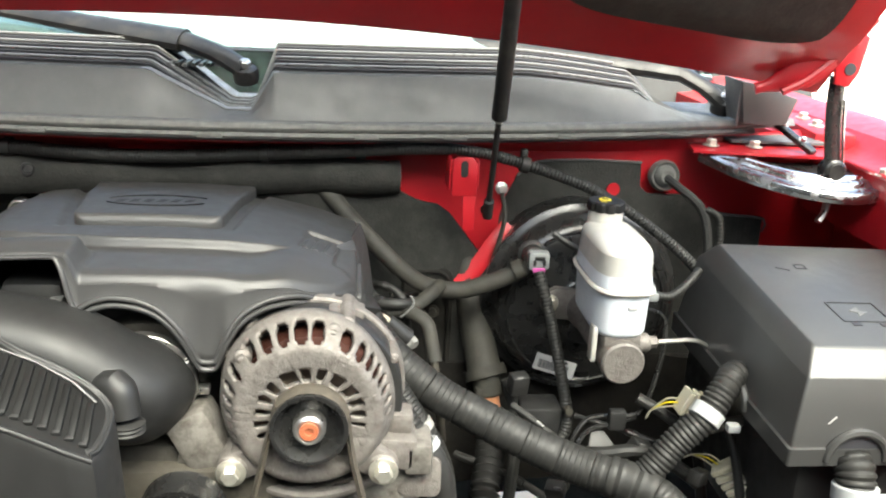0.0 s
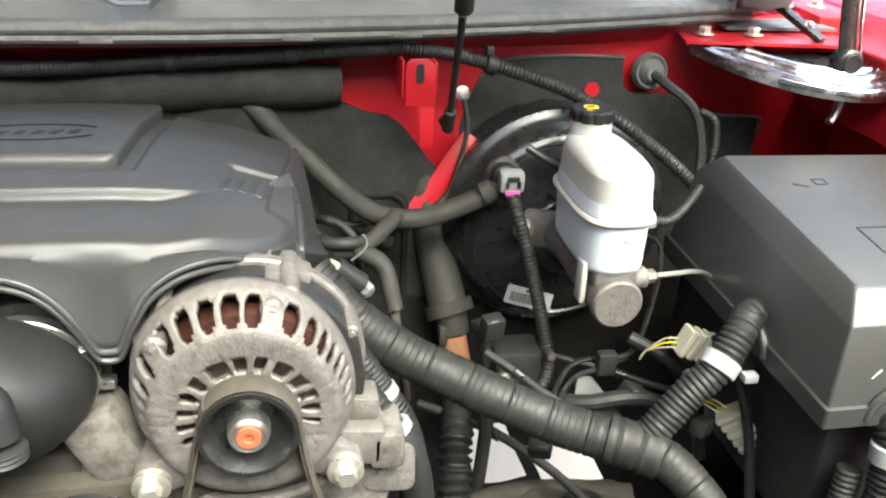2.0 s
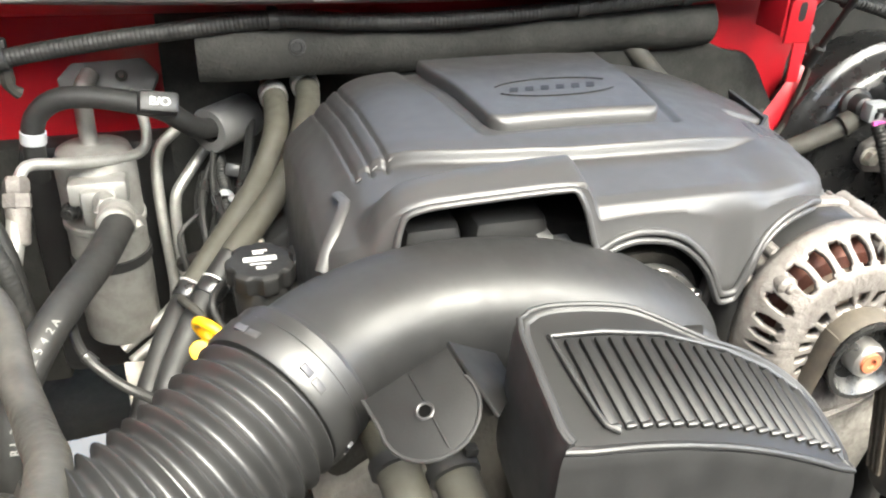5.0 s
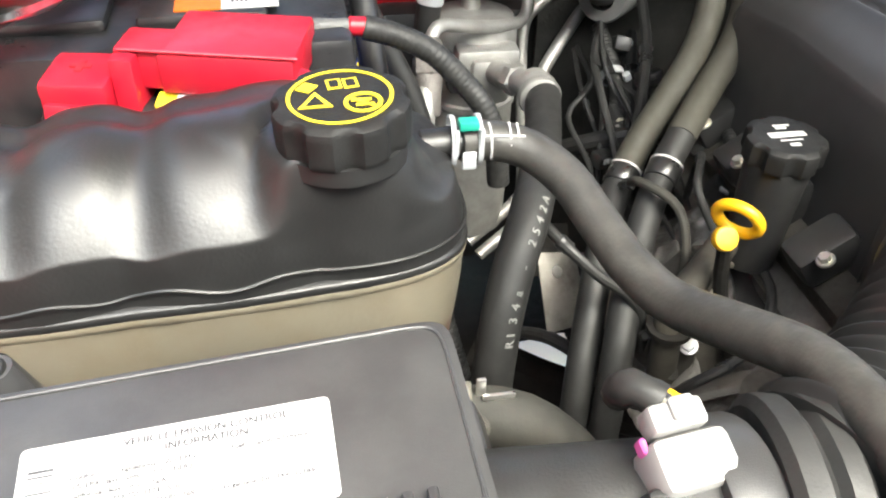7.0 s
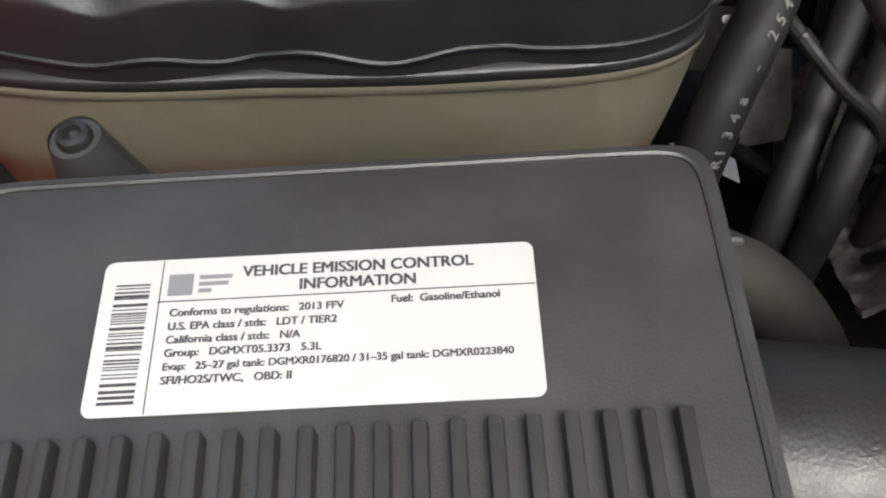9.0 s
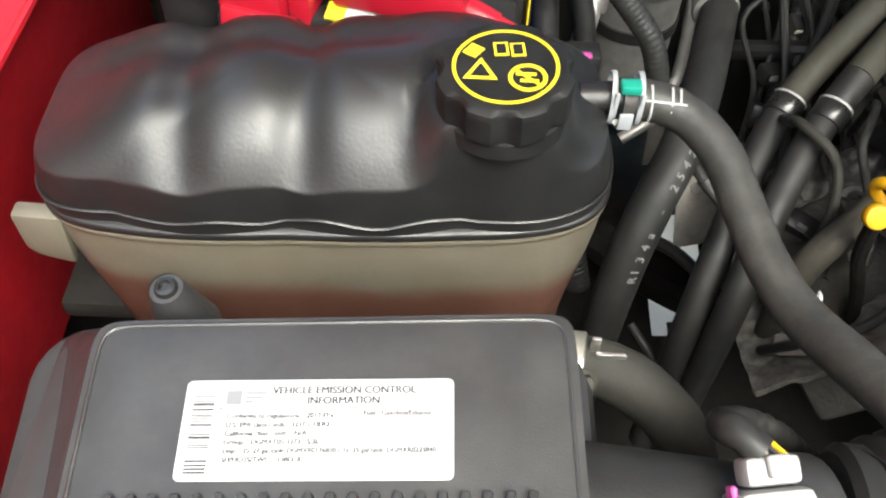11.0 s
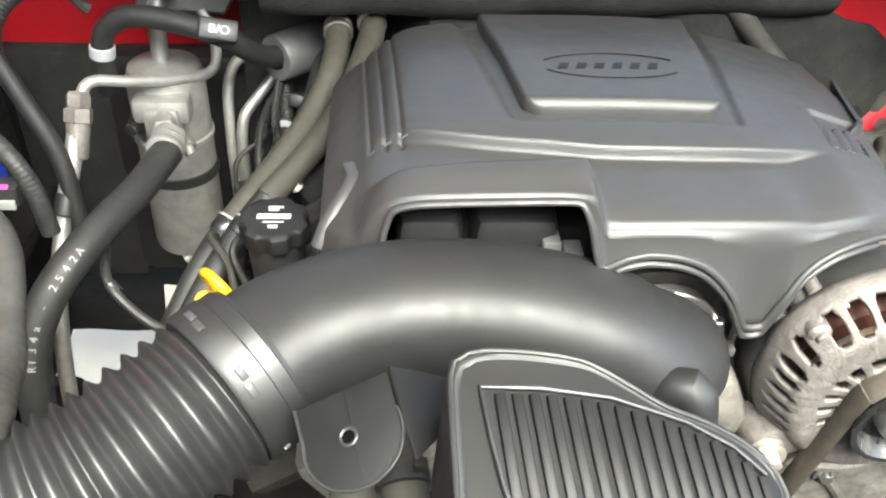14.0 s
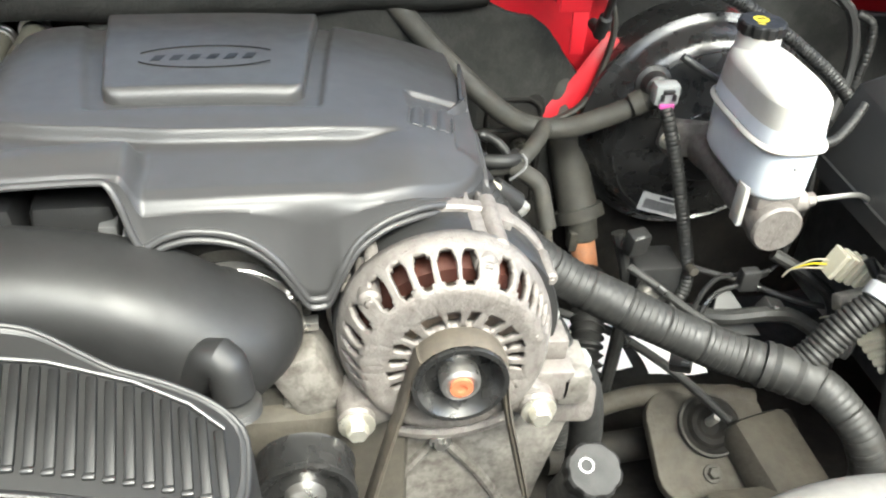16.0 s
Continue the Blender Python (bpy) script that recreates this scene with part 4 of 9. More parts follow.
def cover_shell():
    xs = [(-0.486, -0.16), (-0.484, -0.11), (-0.482, -0.06), (-0.480, -0.022), (-0.4785, -0.008)] + [(-0.477 + 0.00125 * i, 0) for i in range(64)] + [(-0.397 + 0.0025 * i, 0) for i in range(130)] + [(-0.0720 + 0.00125 * i, 0) for i in range(63)] + [(0.0072, -0.004), (0.0086, -0.014), (0.0100, -0.034), (0.0115, -0.064), (0.013, -0.11)]
    bm = bmesh.new()
    grid = []
    for x, drop in xs:
        col = []
        xc = min(0.0055, max(-0.477, x))
        f = front_y(xc)
        zt = cover_z(xc, f) - 0.0015
        zb = min(zt - 0.002, curve(FRONT, xc))
        for j in range(9):
            w = j / 9
            lean = 0.012 * (1 - w) ** 1.4 * min(1.0, (zt - zb) / 0.05)
            col.append((x, f - 0.003 - lean, zb + (zt - zb) * w + (drop * 0.6 if x < 0 else max(drop, -0.016) * 0.6)))
        rows = 210
        for j in range(rows + 1):
            y = f + (1.185 - f) * j / rows
            z = cover_z(xc, y) - 0.0025 * (1 - min(1, j / 2.0)) ** 2 - 0.05 * smoothstep(1.165, 1.185, y)
            col.append((x, y, z + (drop if x < 0 else max(drop, -0.014) + (drop - max(drop, -0.014)) * smoothstep(1.012, 1.030, y))))
        grid.append([bm.verts.new(p) for p in col])
    for a, b in zip(grid, grid[1:]):
        for j in range(len(a) - 1):
            bm.faces.new((a[j], b[j], b[j + 1], a[j + 1]))
    bmesh.ops.recalc_face_normals(bm, faces=bm.faces[:])
    return bm


shell = part("shell", cover_shell(), COVER, cover, smooth=50)
mod = shell.modifiers.new("thickness", "SOLIDIFY")
mod.thickness, mod.offset = 0.003, -1


def lip_point(x, dy=0.0, dz=0.0):
    f = front_y(x)
    zt = cover_z(x, f) - 0.0015
    zb = min(zt - 0.002, curve(FRONT, x))
    return (x, f - 0.004 - 0.012 * min(1.0, (zt - zb) / 0.05) + dy, zb + dz)


part("edge_bead", sweep([lip_point(-0.440 + 0.004 * i) for i in range(111)], 0.0030, 10, 0.004, flat=0.9), COVER, cover)
part("lip_flange", sweep([lip_point(-0.272 + 0.004 * i, 0.001, -0.0082) for i in range(69)], 0.0036, 10, 0.004, flat=0.9), COVER, cover)


def panel_edges(y):
    d = max(0.0, y - 0.9785)
    r = 0.014
    inset = r - math.sqrt(max(0.0, r * r - (r - min(r, d)) ** 2))
    return -0.3115 - 0.12 * d + inset, -0.1470 + 0.10 * d - inset


def centre_panel():
    """Raised panel with rounded front corners and a crisp edge."""
    bm = bmesh.new()
    g = []
    ys = [0.9785, 0.9790, 0.9815, 0.9845, 0.9870] + [0.989 + 0.004 * i for i in range(46)]
    for k, y in enumerate(ys):
        a, b = panel_edges(y)
        up = (-0.006, 0.0006, 0.0040, 0.0074, 0.0082)[min(k, 4)]
        row = []
        for t, h in [(0, -0.006), (0, up - 0.005), (0.006, up - 0.0018), (0.014, up - 0.0005)] + [(0.024 + 0.952 * i / 24, up) for i in range(25)] + [(0.986, up - 0.0005), (0.994, up - 0.0018), (1, up - 0.005), (1, -0.006)]:
            x = a + (b - a) * t
            z = cover_z(min(-0.15, max(-0.30, x)), y) + 0.005
            row.append(bm.verts.new((x, y, z + min(h, up))))
        g.append(row)
    for p, q in zip(g, g[1:]):
        for i in range(len(p) - 1):
            bm.faces.new((p[i], p[i + 1], q[i + 1], q[i]))
    bmesh.ops.recalc_face_normals(bm, faces=bm.faces[:])
    return bm


part("centre_panel", centre_panel(), COVER, cover, smooth=40)
# plain oval badge shape moulded into the centre panel
bz = cover_z(-0.229, 1.05) + 0.0136
slanted = [plate([(0, -0.0055), (0.0085, -0.0055), (0.0125, 0.0055), (0.004, 0.0055)], 0.0004, pose(-0.278 + 0.0158 * i, 1.0405 + 0.0004 * i, bz - 0.0006)) for i in range(6)]
part("badge", join(sweep([(-0.229 + 0.063 * math.cos(a), 1.0415 + 0.0245 * math.sin(a) * 0.92, bz) for a in (2 * math.pi * i / 48 for i in range(4, 22))], 0.0007, 6, 0.01, smooth=False),
                   sweep([(-0.229 + 0.063 * math.cos(a), 1.0415 + 0.0245 * math.sin(a) * 0.92, bz) for a in (2 * math.pi * i / 48 for i in range(27, 45))], 0.0007, 6, 0.01, smooth=False),
                   ), RESO, cover, "plain oval emblem shape moulded in the panel")
for bar_bm in slanted:
    part("badge_bar", bar_bm, RESO, cover)
for i in range(3):
    sx, sy = -0.0519 + 0.0122 * i, 0.9565 + 0.0008 * i
    part("slot", box(sx - 0.0010, sy + 0.0012, cover_z(sx, sy) + 0.0002, 0.0062, 0.0022, 0.0014, 0.0006, 1, pose(0, 0, 0, 0, 20, 0)), BLACK, cover)
    part("slot_lip", box(sx + 0.0026, sy - 0.0008, cover_z(sx + 0.0026, sy) + 0.0003, 0.0040, 0.0018, 0.0014, 0.0006, 1, pose(0, 0, 0, 0, 25, 0)), COVER, cover)
    fx, fy = -0.0452 + 0.0123 * i, 0.9968 + 0.0037 * i
    part("finger_slit", box(fx, fy + 0.0012, cover_z(fx, fy + 0.0040) + 0.0008, 0.0070, 0.0016, 0.0030, 0.0006, 1, pose(0, 0, 0, 0, 25, 14)), BLACK, cover)
LEG_OUT = [(0.0005, 1.0250, 1.0960), (0.0090, 1.0270, 1.0680), (0.0185, 1.0300, 1.0090), (0.0235, 1.0310, 0.9750)]
LEG_IN = [(-0.0200, 1.0045, 1.0925), (-0.0120, 1.0060, 1.0830), (-0.0030, 1.0100, 1.0480), (0.0030, 1.0150, 1.0110), (0.0080, 1.0180, 0.9770)]
leg_out, leg_in = (spline([Vector(q) for q in line], 0.004) for line in (LEG_OUT, LEG_IN))


def along(line, u):
    k = u * (len(line) - 1)
    i = min(int(k), len(line) - 2)
    return line[i].lerp(line[i + 1], k - i)


leg = part("side_leg", sheet(lambda u, v: tuple(along(leg_in, u).lerp(along(leg_out, u), v)), 26, 6, 0.003), COVER, cover)
part("leg_edge", sweep([along(leg_out, i / 24) for i in range(25)], 0.0022, 8, 0.006, smooth=False), COVER, leg)
part("leg_edge", sweep([along(leg_in, 0.1 + 0.9 * i / 24) for i in range(25)], 0.0012, 8, 0.006, smooth=False), COVER, leg)
part("leg_flank", sheet(lambda u, v: tuple(along(leg_out, u) + Vector((0.012 * v, 0.085 * v, -0.004 * v))), 26, 6, 0.003), COVER, leg)
part("side_tab", sweep([(-0.455, 0.962, 1.085), (-0.451, 0.944, 1.0865), (-0.454, 0.934, 1.084), (-0.464, 0.917, 1.076), (-0.473, 0.905, 1.064), (-0.479, 0.897, 1.050)], 0.0052, 10, 0.006, flat=0.45, smooth=False), COVER, cover)
for k in range(3):
    sx, sy = -0.4100 - 0.0128 * k, 0.9545 + 0.0032 * k
    part("rib_slit", box(sx, sy, curve(CROWN, sx) - 0.0008, 0.0060, 0.0018, 0.0014, 0.0005, 1, pose(0, 0, 0, 0, -30, 20)), BLACK, cover)

intake = thing("intake_manifold", (-0.33, 0.95, 1.02), "black plastic intake manifold runners inside the cover opening", "intake manifold")
for rx, w in ((-0.392, 0.050), (-0.326, 0.066)):
    run = part("runner", box(rx, 0.955, 1.060, w, 0.16, 0.064, 0.012), RUNNER, intake)
    part("lip", box(rx - 0.004, 0.872, 1.048, w * 0.75, 0.010, 0.008, 0.003), COWLP, run)
part("plenum", box(-0.23, 1.03, 1.02, 0.36, 0.26, 0.10, 0.02), GRIME, intake)
part("connector", join(box(-0.300, 0.878, 1.060, 0.014, 0.02, 0.034, 0.002), box(-0.283, 0.874, 1.056, 0.015, 0.018, 0.028, 0.002), box(-0.300, 0.867, 1.066, 0.008, 0.004, 0.010, 0.001)), COWLP, intake)

# ---- intake duct ----
duct = thing("intake_duct", (-0.38, 0.81, 1.05), "glossy black moulded plastic intake duct across the engine front", "intake duct")
tube_path = [(-0.520, 0.768, 1.044), (-0.485, 0.795, 1.050), (-0.435, 0.813, 1.055), (-0.38, 0.819, 1.056), (-0.32, 0.817, 1.049), (-0.27, 0.814, 1.032), (-0.232, 0.815, 1.006), (-0.215, 0.832, 0.995), (-0.212, 0.862, 0.992)]
part("tube", sweep(tube_path, 0.0500, 48, 0.006, lambda s, k: 0.98 + 0.10 * smoothstep(0.5, 0.9, s / k) - 0.10 * smoothstep(0.93, 1.0, s / k), flat=0.93, square=2.6), GLOSSY, duct)
ring_a, ring_b = Vector((-0.512, 0.776, 1.047)), Vector((-0.536, 0.756, 1.040))
part("collar", lathe([(0.050, -0.006), (0.0550, -0.006), (0.0560, -0.003), (0.0575, -0.002), (0.0575, 0.008), (0.0585, 0.009), (0.0585, 0.028), (0.0565, 0.031), (0.050, 0.031)], 40, axis_to(ring_a, ring_b - ring_a), close=True), BELLOWS, duct)
for a in (40, 95, 150, 210, 270, 330):
    m = axis_to(ring_a.lerp(ring_b, 0.45), ring_b - ring_a) @ pose(0, 0, 0, 0, 0, a)
    # raised boxes in paler grey than the collar: reflected light put into the colour
    part("clip_window", box(0.0573, 0, 0.007, 0.0034, 0.011, 0.006, 0.0012), LIDGREY, duct).data.transform(m)
    part("clip_slot", box(0.0574, 0.012, 0.006, 0.0026, 0.009, 0.005, 0.0005), INK, duct).data.transform(m)
part("breather_stub", sweep([(-0.235, 0.770, 1.010), (-0.222, 0.763, 1.032), (-0.212, 0.758, 1.030), (-0.208, 0.752, 1.005)], 0.0155, 14, 0.004), GLOSSY, duct)
part("breather_seal", lathe([(0.0165, 0), (0.0185, 0.002), (0.0165, 0.004), (0.0185, 0.006), (0.0165, 0.008), (0.0185, 0.010), (0.0155, 0.012)], 20, axis_to((-0.207, 0.749, 0.990), (0, 0.1, 1))), RUBBER, duct)
tab_o = Vector((-0.447, 0.690, 1.0745))
tab_u = (Vector((-0.423, 0.727, 1.096)) - Vector((-0.478, 0.719, 1.070))).normalized()
tab_n = tab_u.cross(Vector((-0.456, 0.667, 1.060)) - Vector((-0.478, 0.719, 1.070))).normalized()
if tab_n.z < 0:
    tab_n = -tab_n
tab_v = tab_n.cross(tab_u)
tabm = Matrix(((tab_u.x, tab_v.x, tab_n.x, tab_o.x), (tab_u.y, tab_v.y, tab_n.y, tab_o.y), (tab_u.z, tab_v.z, tab_n.z, tab_o.z), (0, 0, 0, 1)))
tab_line = [(0.033, 0.030), (-0.029, 0.030)] + [(0.002 + 0.0315 * math.cos(radians(a)), -0.002 + 0.0305 * math.sin(radians(a))) for a in range(165, 376, 15)]
part("support_tab", plate(tab_line, 0.004, tabm @ pose(0, 0, -0.004), 0.0010), TABB, duct)
part("tab_rim", sweep([tabm @ Vector((x, y, 0.0)) for x, y in tab_line[1:]], 0.0013, 8, 0.006, smooth=False), BELLOWS, duct)
part("tab_seam", bar((tabm @ Vector((0.004, 0.028, 0.0004))), (tabm @ Vector((0.001, -0.028, 0.0004))), 0.0010, 0.0010, tab_n), TABB, duct)
part("support_rib", plate([(0, -0.03), (0.045, 0.0), (0.05, 0.03), (0, 0.032)], 0.003, tabm @ pose(0.033, 0, 0, 0, 60, 0), 0.001), RESO, duct)
part("grommet", lathe([(0.0035, 0.0), (0.0055, 0.0), (0.0062, 0.0010), (0.0052, 0.0018), (0.0044, 0.0014)], 20, tabm, close=True), LIDGREY, duct)
# no opening: a flat black disc paints the hole's shade on the tab
part("hole", lathe([(0.0045, 0.0), (0.0045, 0.0009), (0, 0.0009)], 18, tabm), DARK, duct)
bellows_path = [(-0.534, 0.757, 1.041), (-0.565, 0.730, 1.032), (-0.60, 0.703, 1.022), (-0.635, 0.682, 1.016), (-0.675, 0.668, 1.012)]
part("bellows", sweep(bellows_path, 0.0575, 36, 0.0009, lambda s, k: 1 - 0.125 * (0.5 + 0.5 * math.cos(2 * math.pi * s / 0.0138)) ** 0.75, up=(0, 0, 1)), BELLOWS, duct)
throttle = thing("throttle_body", (-0.212, 0.87, 0.99), "dirty aluminium throttle body with a steel hose clamp", "throttle body")
part("bore", lathe([(0.050, 0), (0.0615, 0.001), (0.0625, 0.004), (0.0625, 0.03), (0.045, 0.032)], 40, axis_to((-0.212, 0.862, 0.992), (0, 1, 0))), DIRTYCAST, throttle)
part("clamp", lathe([(0.0535, 0), (0.0545, 0.001), (0.0545, 0.011), (0.0535, 0.012)], 40, axis_to((-0.212, 0.846, 0.992), (0, 1, 0))), STEEL, throttle)
part("clamp_screw", join(rod((-0.166, 0.845, 1.020), (-0.160, 0.845, 0.985), 0.005, 10, 0.001), box(-0.155, 0.848, 0.985, 0.02, 0.012, 0.008, 0.001)), STEEL, throttle)

# ---- resonator with slatted top ----
reso = thing("resonator_box", (-0.29, 0.68, 1.05), "glossy black plastic resonator box with a slatted top", "resonator")


def reso_z(x, y):
    return 1.122 - 1.6 * max(0.0, x + 0.385) ** 2 + 0.268 * (y - 0.678)


R_OUT = [(-0.392, 0.625), (-0.392, 0.690), (-0.386, 0.701), (-0.372, 0.706), (-0.325, 0.706), (-0.307, 0.703), (-0.285, 0.694), (-0.265, 0.687), (-0.24, 0.685), (-0.215, 0.681), (-0.199, 0.674), (-0.191, 0.662), (-0.191, 0.630), (-0.197, 0.614), (-0.212, 0.606), (-0.378, 0.607), (-0.389, 0.613)]
r_fine = spline([Vector((x, y, 0)) for x, y in R_OUT + R_OUT[:1]], 0.006)[:-1]


def reso_shell():
    bm = bmesh.new()
    cx, cy = -0.285, 0.655
    rings = []
    for k, h in ((1.05, -0.095), (1.012, -0.012), (1.0, -0.005), (0.985, -0.001), (0.965, 0.0), (0.94, -0.0008), (0.93, -0.0025), (0.7, -0.003), (0.4, -0.003), (0.1, -0.003)):
        rings.append([bm.verts.new((cx + (p.x - cx) * k, cy + (p.y - cy) * (k if k < 0.93 else 1 - (1 - k) * 1.6), reso_z(cx + (p.x - cx) * min(1, k), cy + (p.y - cy) * min(1, k)) + h)) for p in r_fine])
    n = len(r_fine)
    for a, b in zip(rings, rings[1:]):
        for i in range(n):
            bm.faces.new((a[i], a[(i + 1) % n], b[(i + 1) % n], b[i]))
    bm.faces.new(rings[-1])
    bmesh.ops.recalc_face_normals(bm, faces=bm.faces[:])
    return bm


part("shell", reso_shell(), GLOSSY, reso, smooth=50)


def reso_panel():
    bm = bmesh.new()
    cx, cy = -0.285, 0.655
    rings = [[bm.verts.new((cx + (p.x - cx) * k, cy + (p.y - cy) * (k if k < 0.9 else 1 - (1 - k) * 1.6), reso_z(cx + (p.x - cx) * k, cy + (p.y - cy) * k) - 0.0016)) for p in r_fine] for k in (0.938, 0.7, 0.4, 0.1)]
    n = len(r_fine)
    for a, b in zip(rings, rings[1:]):
        for i in range(n):
            bm.faces.new((a[i], a[(i + 1) % n], b[(i + 1) % n], b[i]))
    bm.faces.new(rings[-1])
    bmesh.ops.recalc_face_normals(bm, faces=bm.faces[:])
    return bm


part("recessed_panel", reso_panel(), RESO, reso, smooth=50)
for i in range(17):
    xb = -0.3595 + 0.00973 * i
    x = xb - 0.0045
    y1 = curve([(-0.3745, 0.683), (-0.34, 0.684), (-0.30, 0.684), (-0.255, 0.680), (-0.225, 0.674), (-0.205, 0.664)], x) - 0.0035
    y0 = 0.6225
    part("slat", bar((x, y1, reso_z(x, y1) + 0.0002), (xb, y0, reso_z(xb, y0) - 0.0014), 0.0062, 0.0042, (0, -0.25, 1)), RESO, reso)
    part("slat_foot", bar((xb - 0.0036, y0 - 0.0025, reso_z(xb, y0) - 0.0004), (xb + 0.0036, y0 - 0.0025, reso_z(xb, y0) - 0.0004), 0.0036, 0.0036, (0, -0.25, 1)), BELLOWS, reso)
def reso_line(pts, lift):
    return [(x, y, reso_z(x, y) + lift) for x, y in pts]


part("slat_border", sweep(reso_line([(-0.357, 0.617), (-0.3635, 0.621), (-0.366, 0.630), (-0.3705, 0.655), (-0.3745, 0.683), (-0.340, 0.684), (-0.300, 0.684), (-0.255, 0.680), (-0.225, 0.674), (-0.205, 0.664)], 0.0004), 0.0017, 8, 0.006, smooth=False), BELLOWS, reso)
part("edge_rim", sweep([(-0.285 + (p.x + 0.285) * 0.984, 0.655 + (p.y - 0.655) * 0.980, reso_z(p.x, p.y) - 0.0004) for p in r_fine + r_fine[:1]], 0.0020, 8, 0.01, smooth=False), GLOSSY, reso)

# ---- air filter box ----
air = thing("air_filter_box", (-0.95, 0.66, 0.9), "grey-black plastic air filter housing with a ribbed lid", "air filter box")
lm = Matrix.Translation((-0.945, 0.735, 1.040)) @ pose(0, 0, 0, 8, -4.5, 1.0)
part("base", box(-0.955, 0.67, 0.90, 0.31, 0.25, 0.19, 0.02), LIDGREY, air)
part("flange", plate(rounded(0.318, 0.270, 0.035), 0.016, lm @ pose(-0.027, -0.070, -0.078), 0.004), LIDGREY, air)


def lid(u, v):
    """Rounded lid: u round the outline, v from the flange up to the middle; the skirt flares on the wing side."""
    a = 2 * math.pi * u
    ca, sa = math.cos(a), math.sin(a)
    k = (abs(ca) ** 22 + abs(sa) ** 22) ** (-1 / 22)
    flare = back = 0.0
    if v < 0.6:
        w = v / 0.6
        s, z = 1.0 - 0.035 * w, -0.066 + 0.064 * w ** 0.8
        flare = 0.046 * (1 - w) ** 1.3 * smoothstep(-0.2, -1.0, ca * k)
        back = 0.020 * (1 - w) ** 1.3 * smoothstep(0.3, 1.0, sa * k) * smoothstep(0.2, -0.6, ca * k)
    else:
        w = (v - 0.6) / 0.4
        s, z = 0.965 - 0.965 * w, -0.002 + 0.002 * min(1, w * 8)
    return lm @ Vector((0.000 + 0.128 * ca * k * s - flare, -0.080 + 0.122 * sa * k * s + back, z))


part("lid", sheet(lid, 400, 30), LIDGREY, air)
part("lid_edge", sweep([lm @ Vector((0.000 + 0.119 * math.cos(a) * (abs(math.cos(a)) ** 22 + abs(math.sin(a)) ** 22) ** (-1 / 22), -0.080 + 0.114 * math.sin(a) * (abs(math.cos(a)) ** 22 + abs(math.sin(a)) ** 22) ** (-1 / 22), -0.0010)) for a in (2 * math.pi * i / 320 for i in range(321))], 0.0011, 6, 0.02, smooth=False), LIDGREY, air)
for i in range(20):
    bm = box(-0.0965 + 0.01023 * i, -0.1195, 0.0015, 0.0046, 0.130, 0.010, 0.0014)
    bm.transform(lm)
    part("rib", bm, LIDGREY, air)
ear = part("screw_ear", sheet(lambda u, v: lm @ Vector((-0.093 + (0.0095 + 0.010 * (1 - v)) * math.cos(2 * math.pi * u), 0.060 + (0.0095 + 0.007 * (1 - v)) * math.sin(2 * math.pi * u), -0.05 + 0.042 * v)), 24, 4), LIDGREY, air)
part("screw", lathe([(0.0065, 0), (0.0065, 0.0015), (0.0055, 0.0032), (0.0035, 0.0036), (0.003, 0.001), (0, 0.001)], 20, lm @ pose(-0.093, 0.060, -0.009)), BLACKMETAL, ear)
part("ear_top", lathe([(0.0095, -0.01), (0.0095, 0.0), (0.0, 0.001)], 20, lm @ pose(-0.093, 0.060, -0.0095)), LIDGREY, ear)

# emission label
label = thing("emission_label", (-0.95, 0.71, 1.042), "white printed emission control label on the air filter lid", "label")
em = lm @ pose(-0.0035, -0.0262, 0.0012, 0, 0, -0.3)
part("paper", plate(rounded(0.131, 0.050, 0.003), 0.0004, em @ pose(0, 0.003, 0)), PAPER, label, smooth=0)
ink = [words("VEHICLE EMISSION CONTROL", 0.0052, em @ pose(0.012, 0.0208, 0.0005), align="CENTER"),
       words("INFORMATION", 0.0052, em @ pose(0.012, 0.0155, 0.0005), align="CENTER"),
       words("Fuel:  Gasoline/Ethanol", 0.0035, em @ pose(0.022, 0.0095, 0.0005)),
       words("Conforms to regulations:   2013 FFV", 0.0035, em @ pose(-0.044, 0.0085, 0.0005)),
       words("U.S. EPA class / stds:   LDT / TIER2", 0.0035, em @ pose(-0.044, 0.0040, 0.0005)),
       words("California class / stds:   N/A", 0.0035, em @ pose(-0.044, -0.0003, 0.0005)),
       words("Group:   DGMXT05.3373   5.3L", 0.0035, em @ pose(-0.044, -0.0045, 0.0005)),
       words("Evap:   25\u201327 gal tank: DGMXR0176820 / 31\u201335 gal tank: DGMXR0223840", 0.0033, em @ pose(-0.044, -0.0087, 0.0005)),
       words("SFI/HO2S/TWC,   OBD: II", 0.0035, em @ pose(-0.044, -0.0130, 0.0005))]
part("print", join(*ink), INK, label, smooth=0)
part("ruled_line", box(0.0085, 0.0135, 0.0005, 0.113, 0.0003, 0.0003, 0), INK, label, smooth=0).data.transform(em)
part("ruled_line", box(-0.0475, 0.003, 0.0005, 0.0003, 0.049, 0.0003, 0), INK, label, smooth=0).data.transform(em)
random.seed(5)
bars, y = [], -0.018
while y < 0.020:
    t = random.choice((0.0003, 0.0005, 0.0009))
    bars.append(box(-0.056, y, 0.0005, 0.0105, t, 0.0003, 0))
    y += t + random.choice((0.0005, 0.0008, 0.0012))
tagged(part("barcode", join(*bars), INK, label, smooth=0), kind="stuff").data.transform(em)
part("emblem", join(box(-0.0415, 0.0190, 0.0005, 0.0075, 0.0072, 0.0003, 0)), GREYINK, label, smooth=0).data.transform(em)
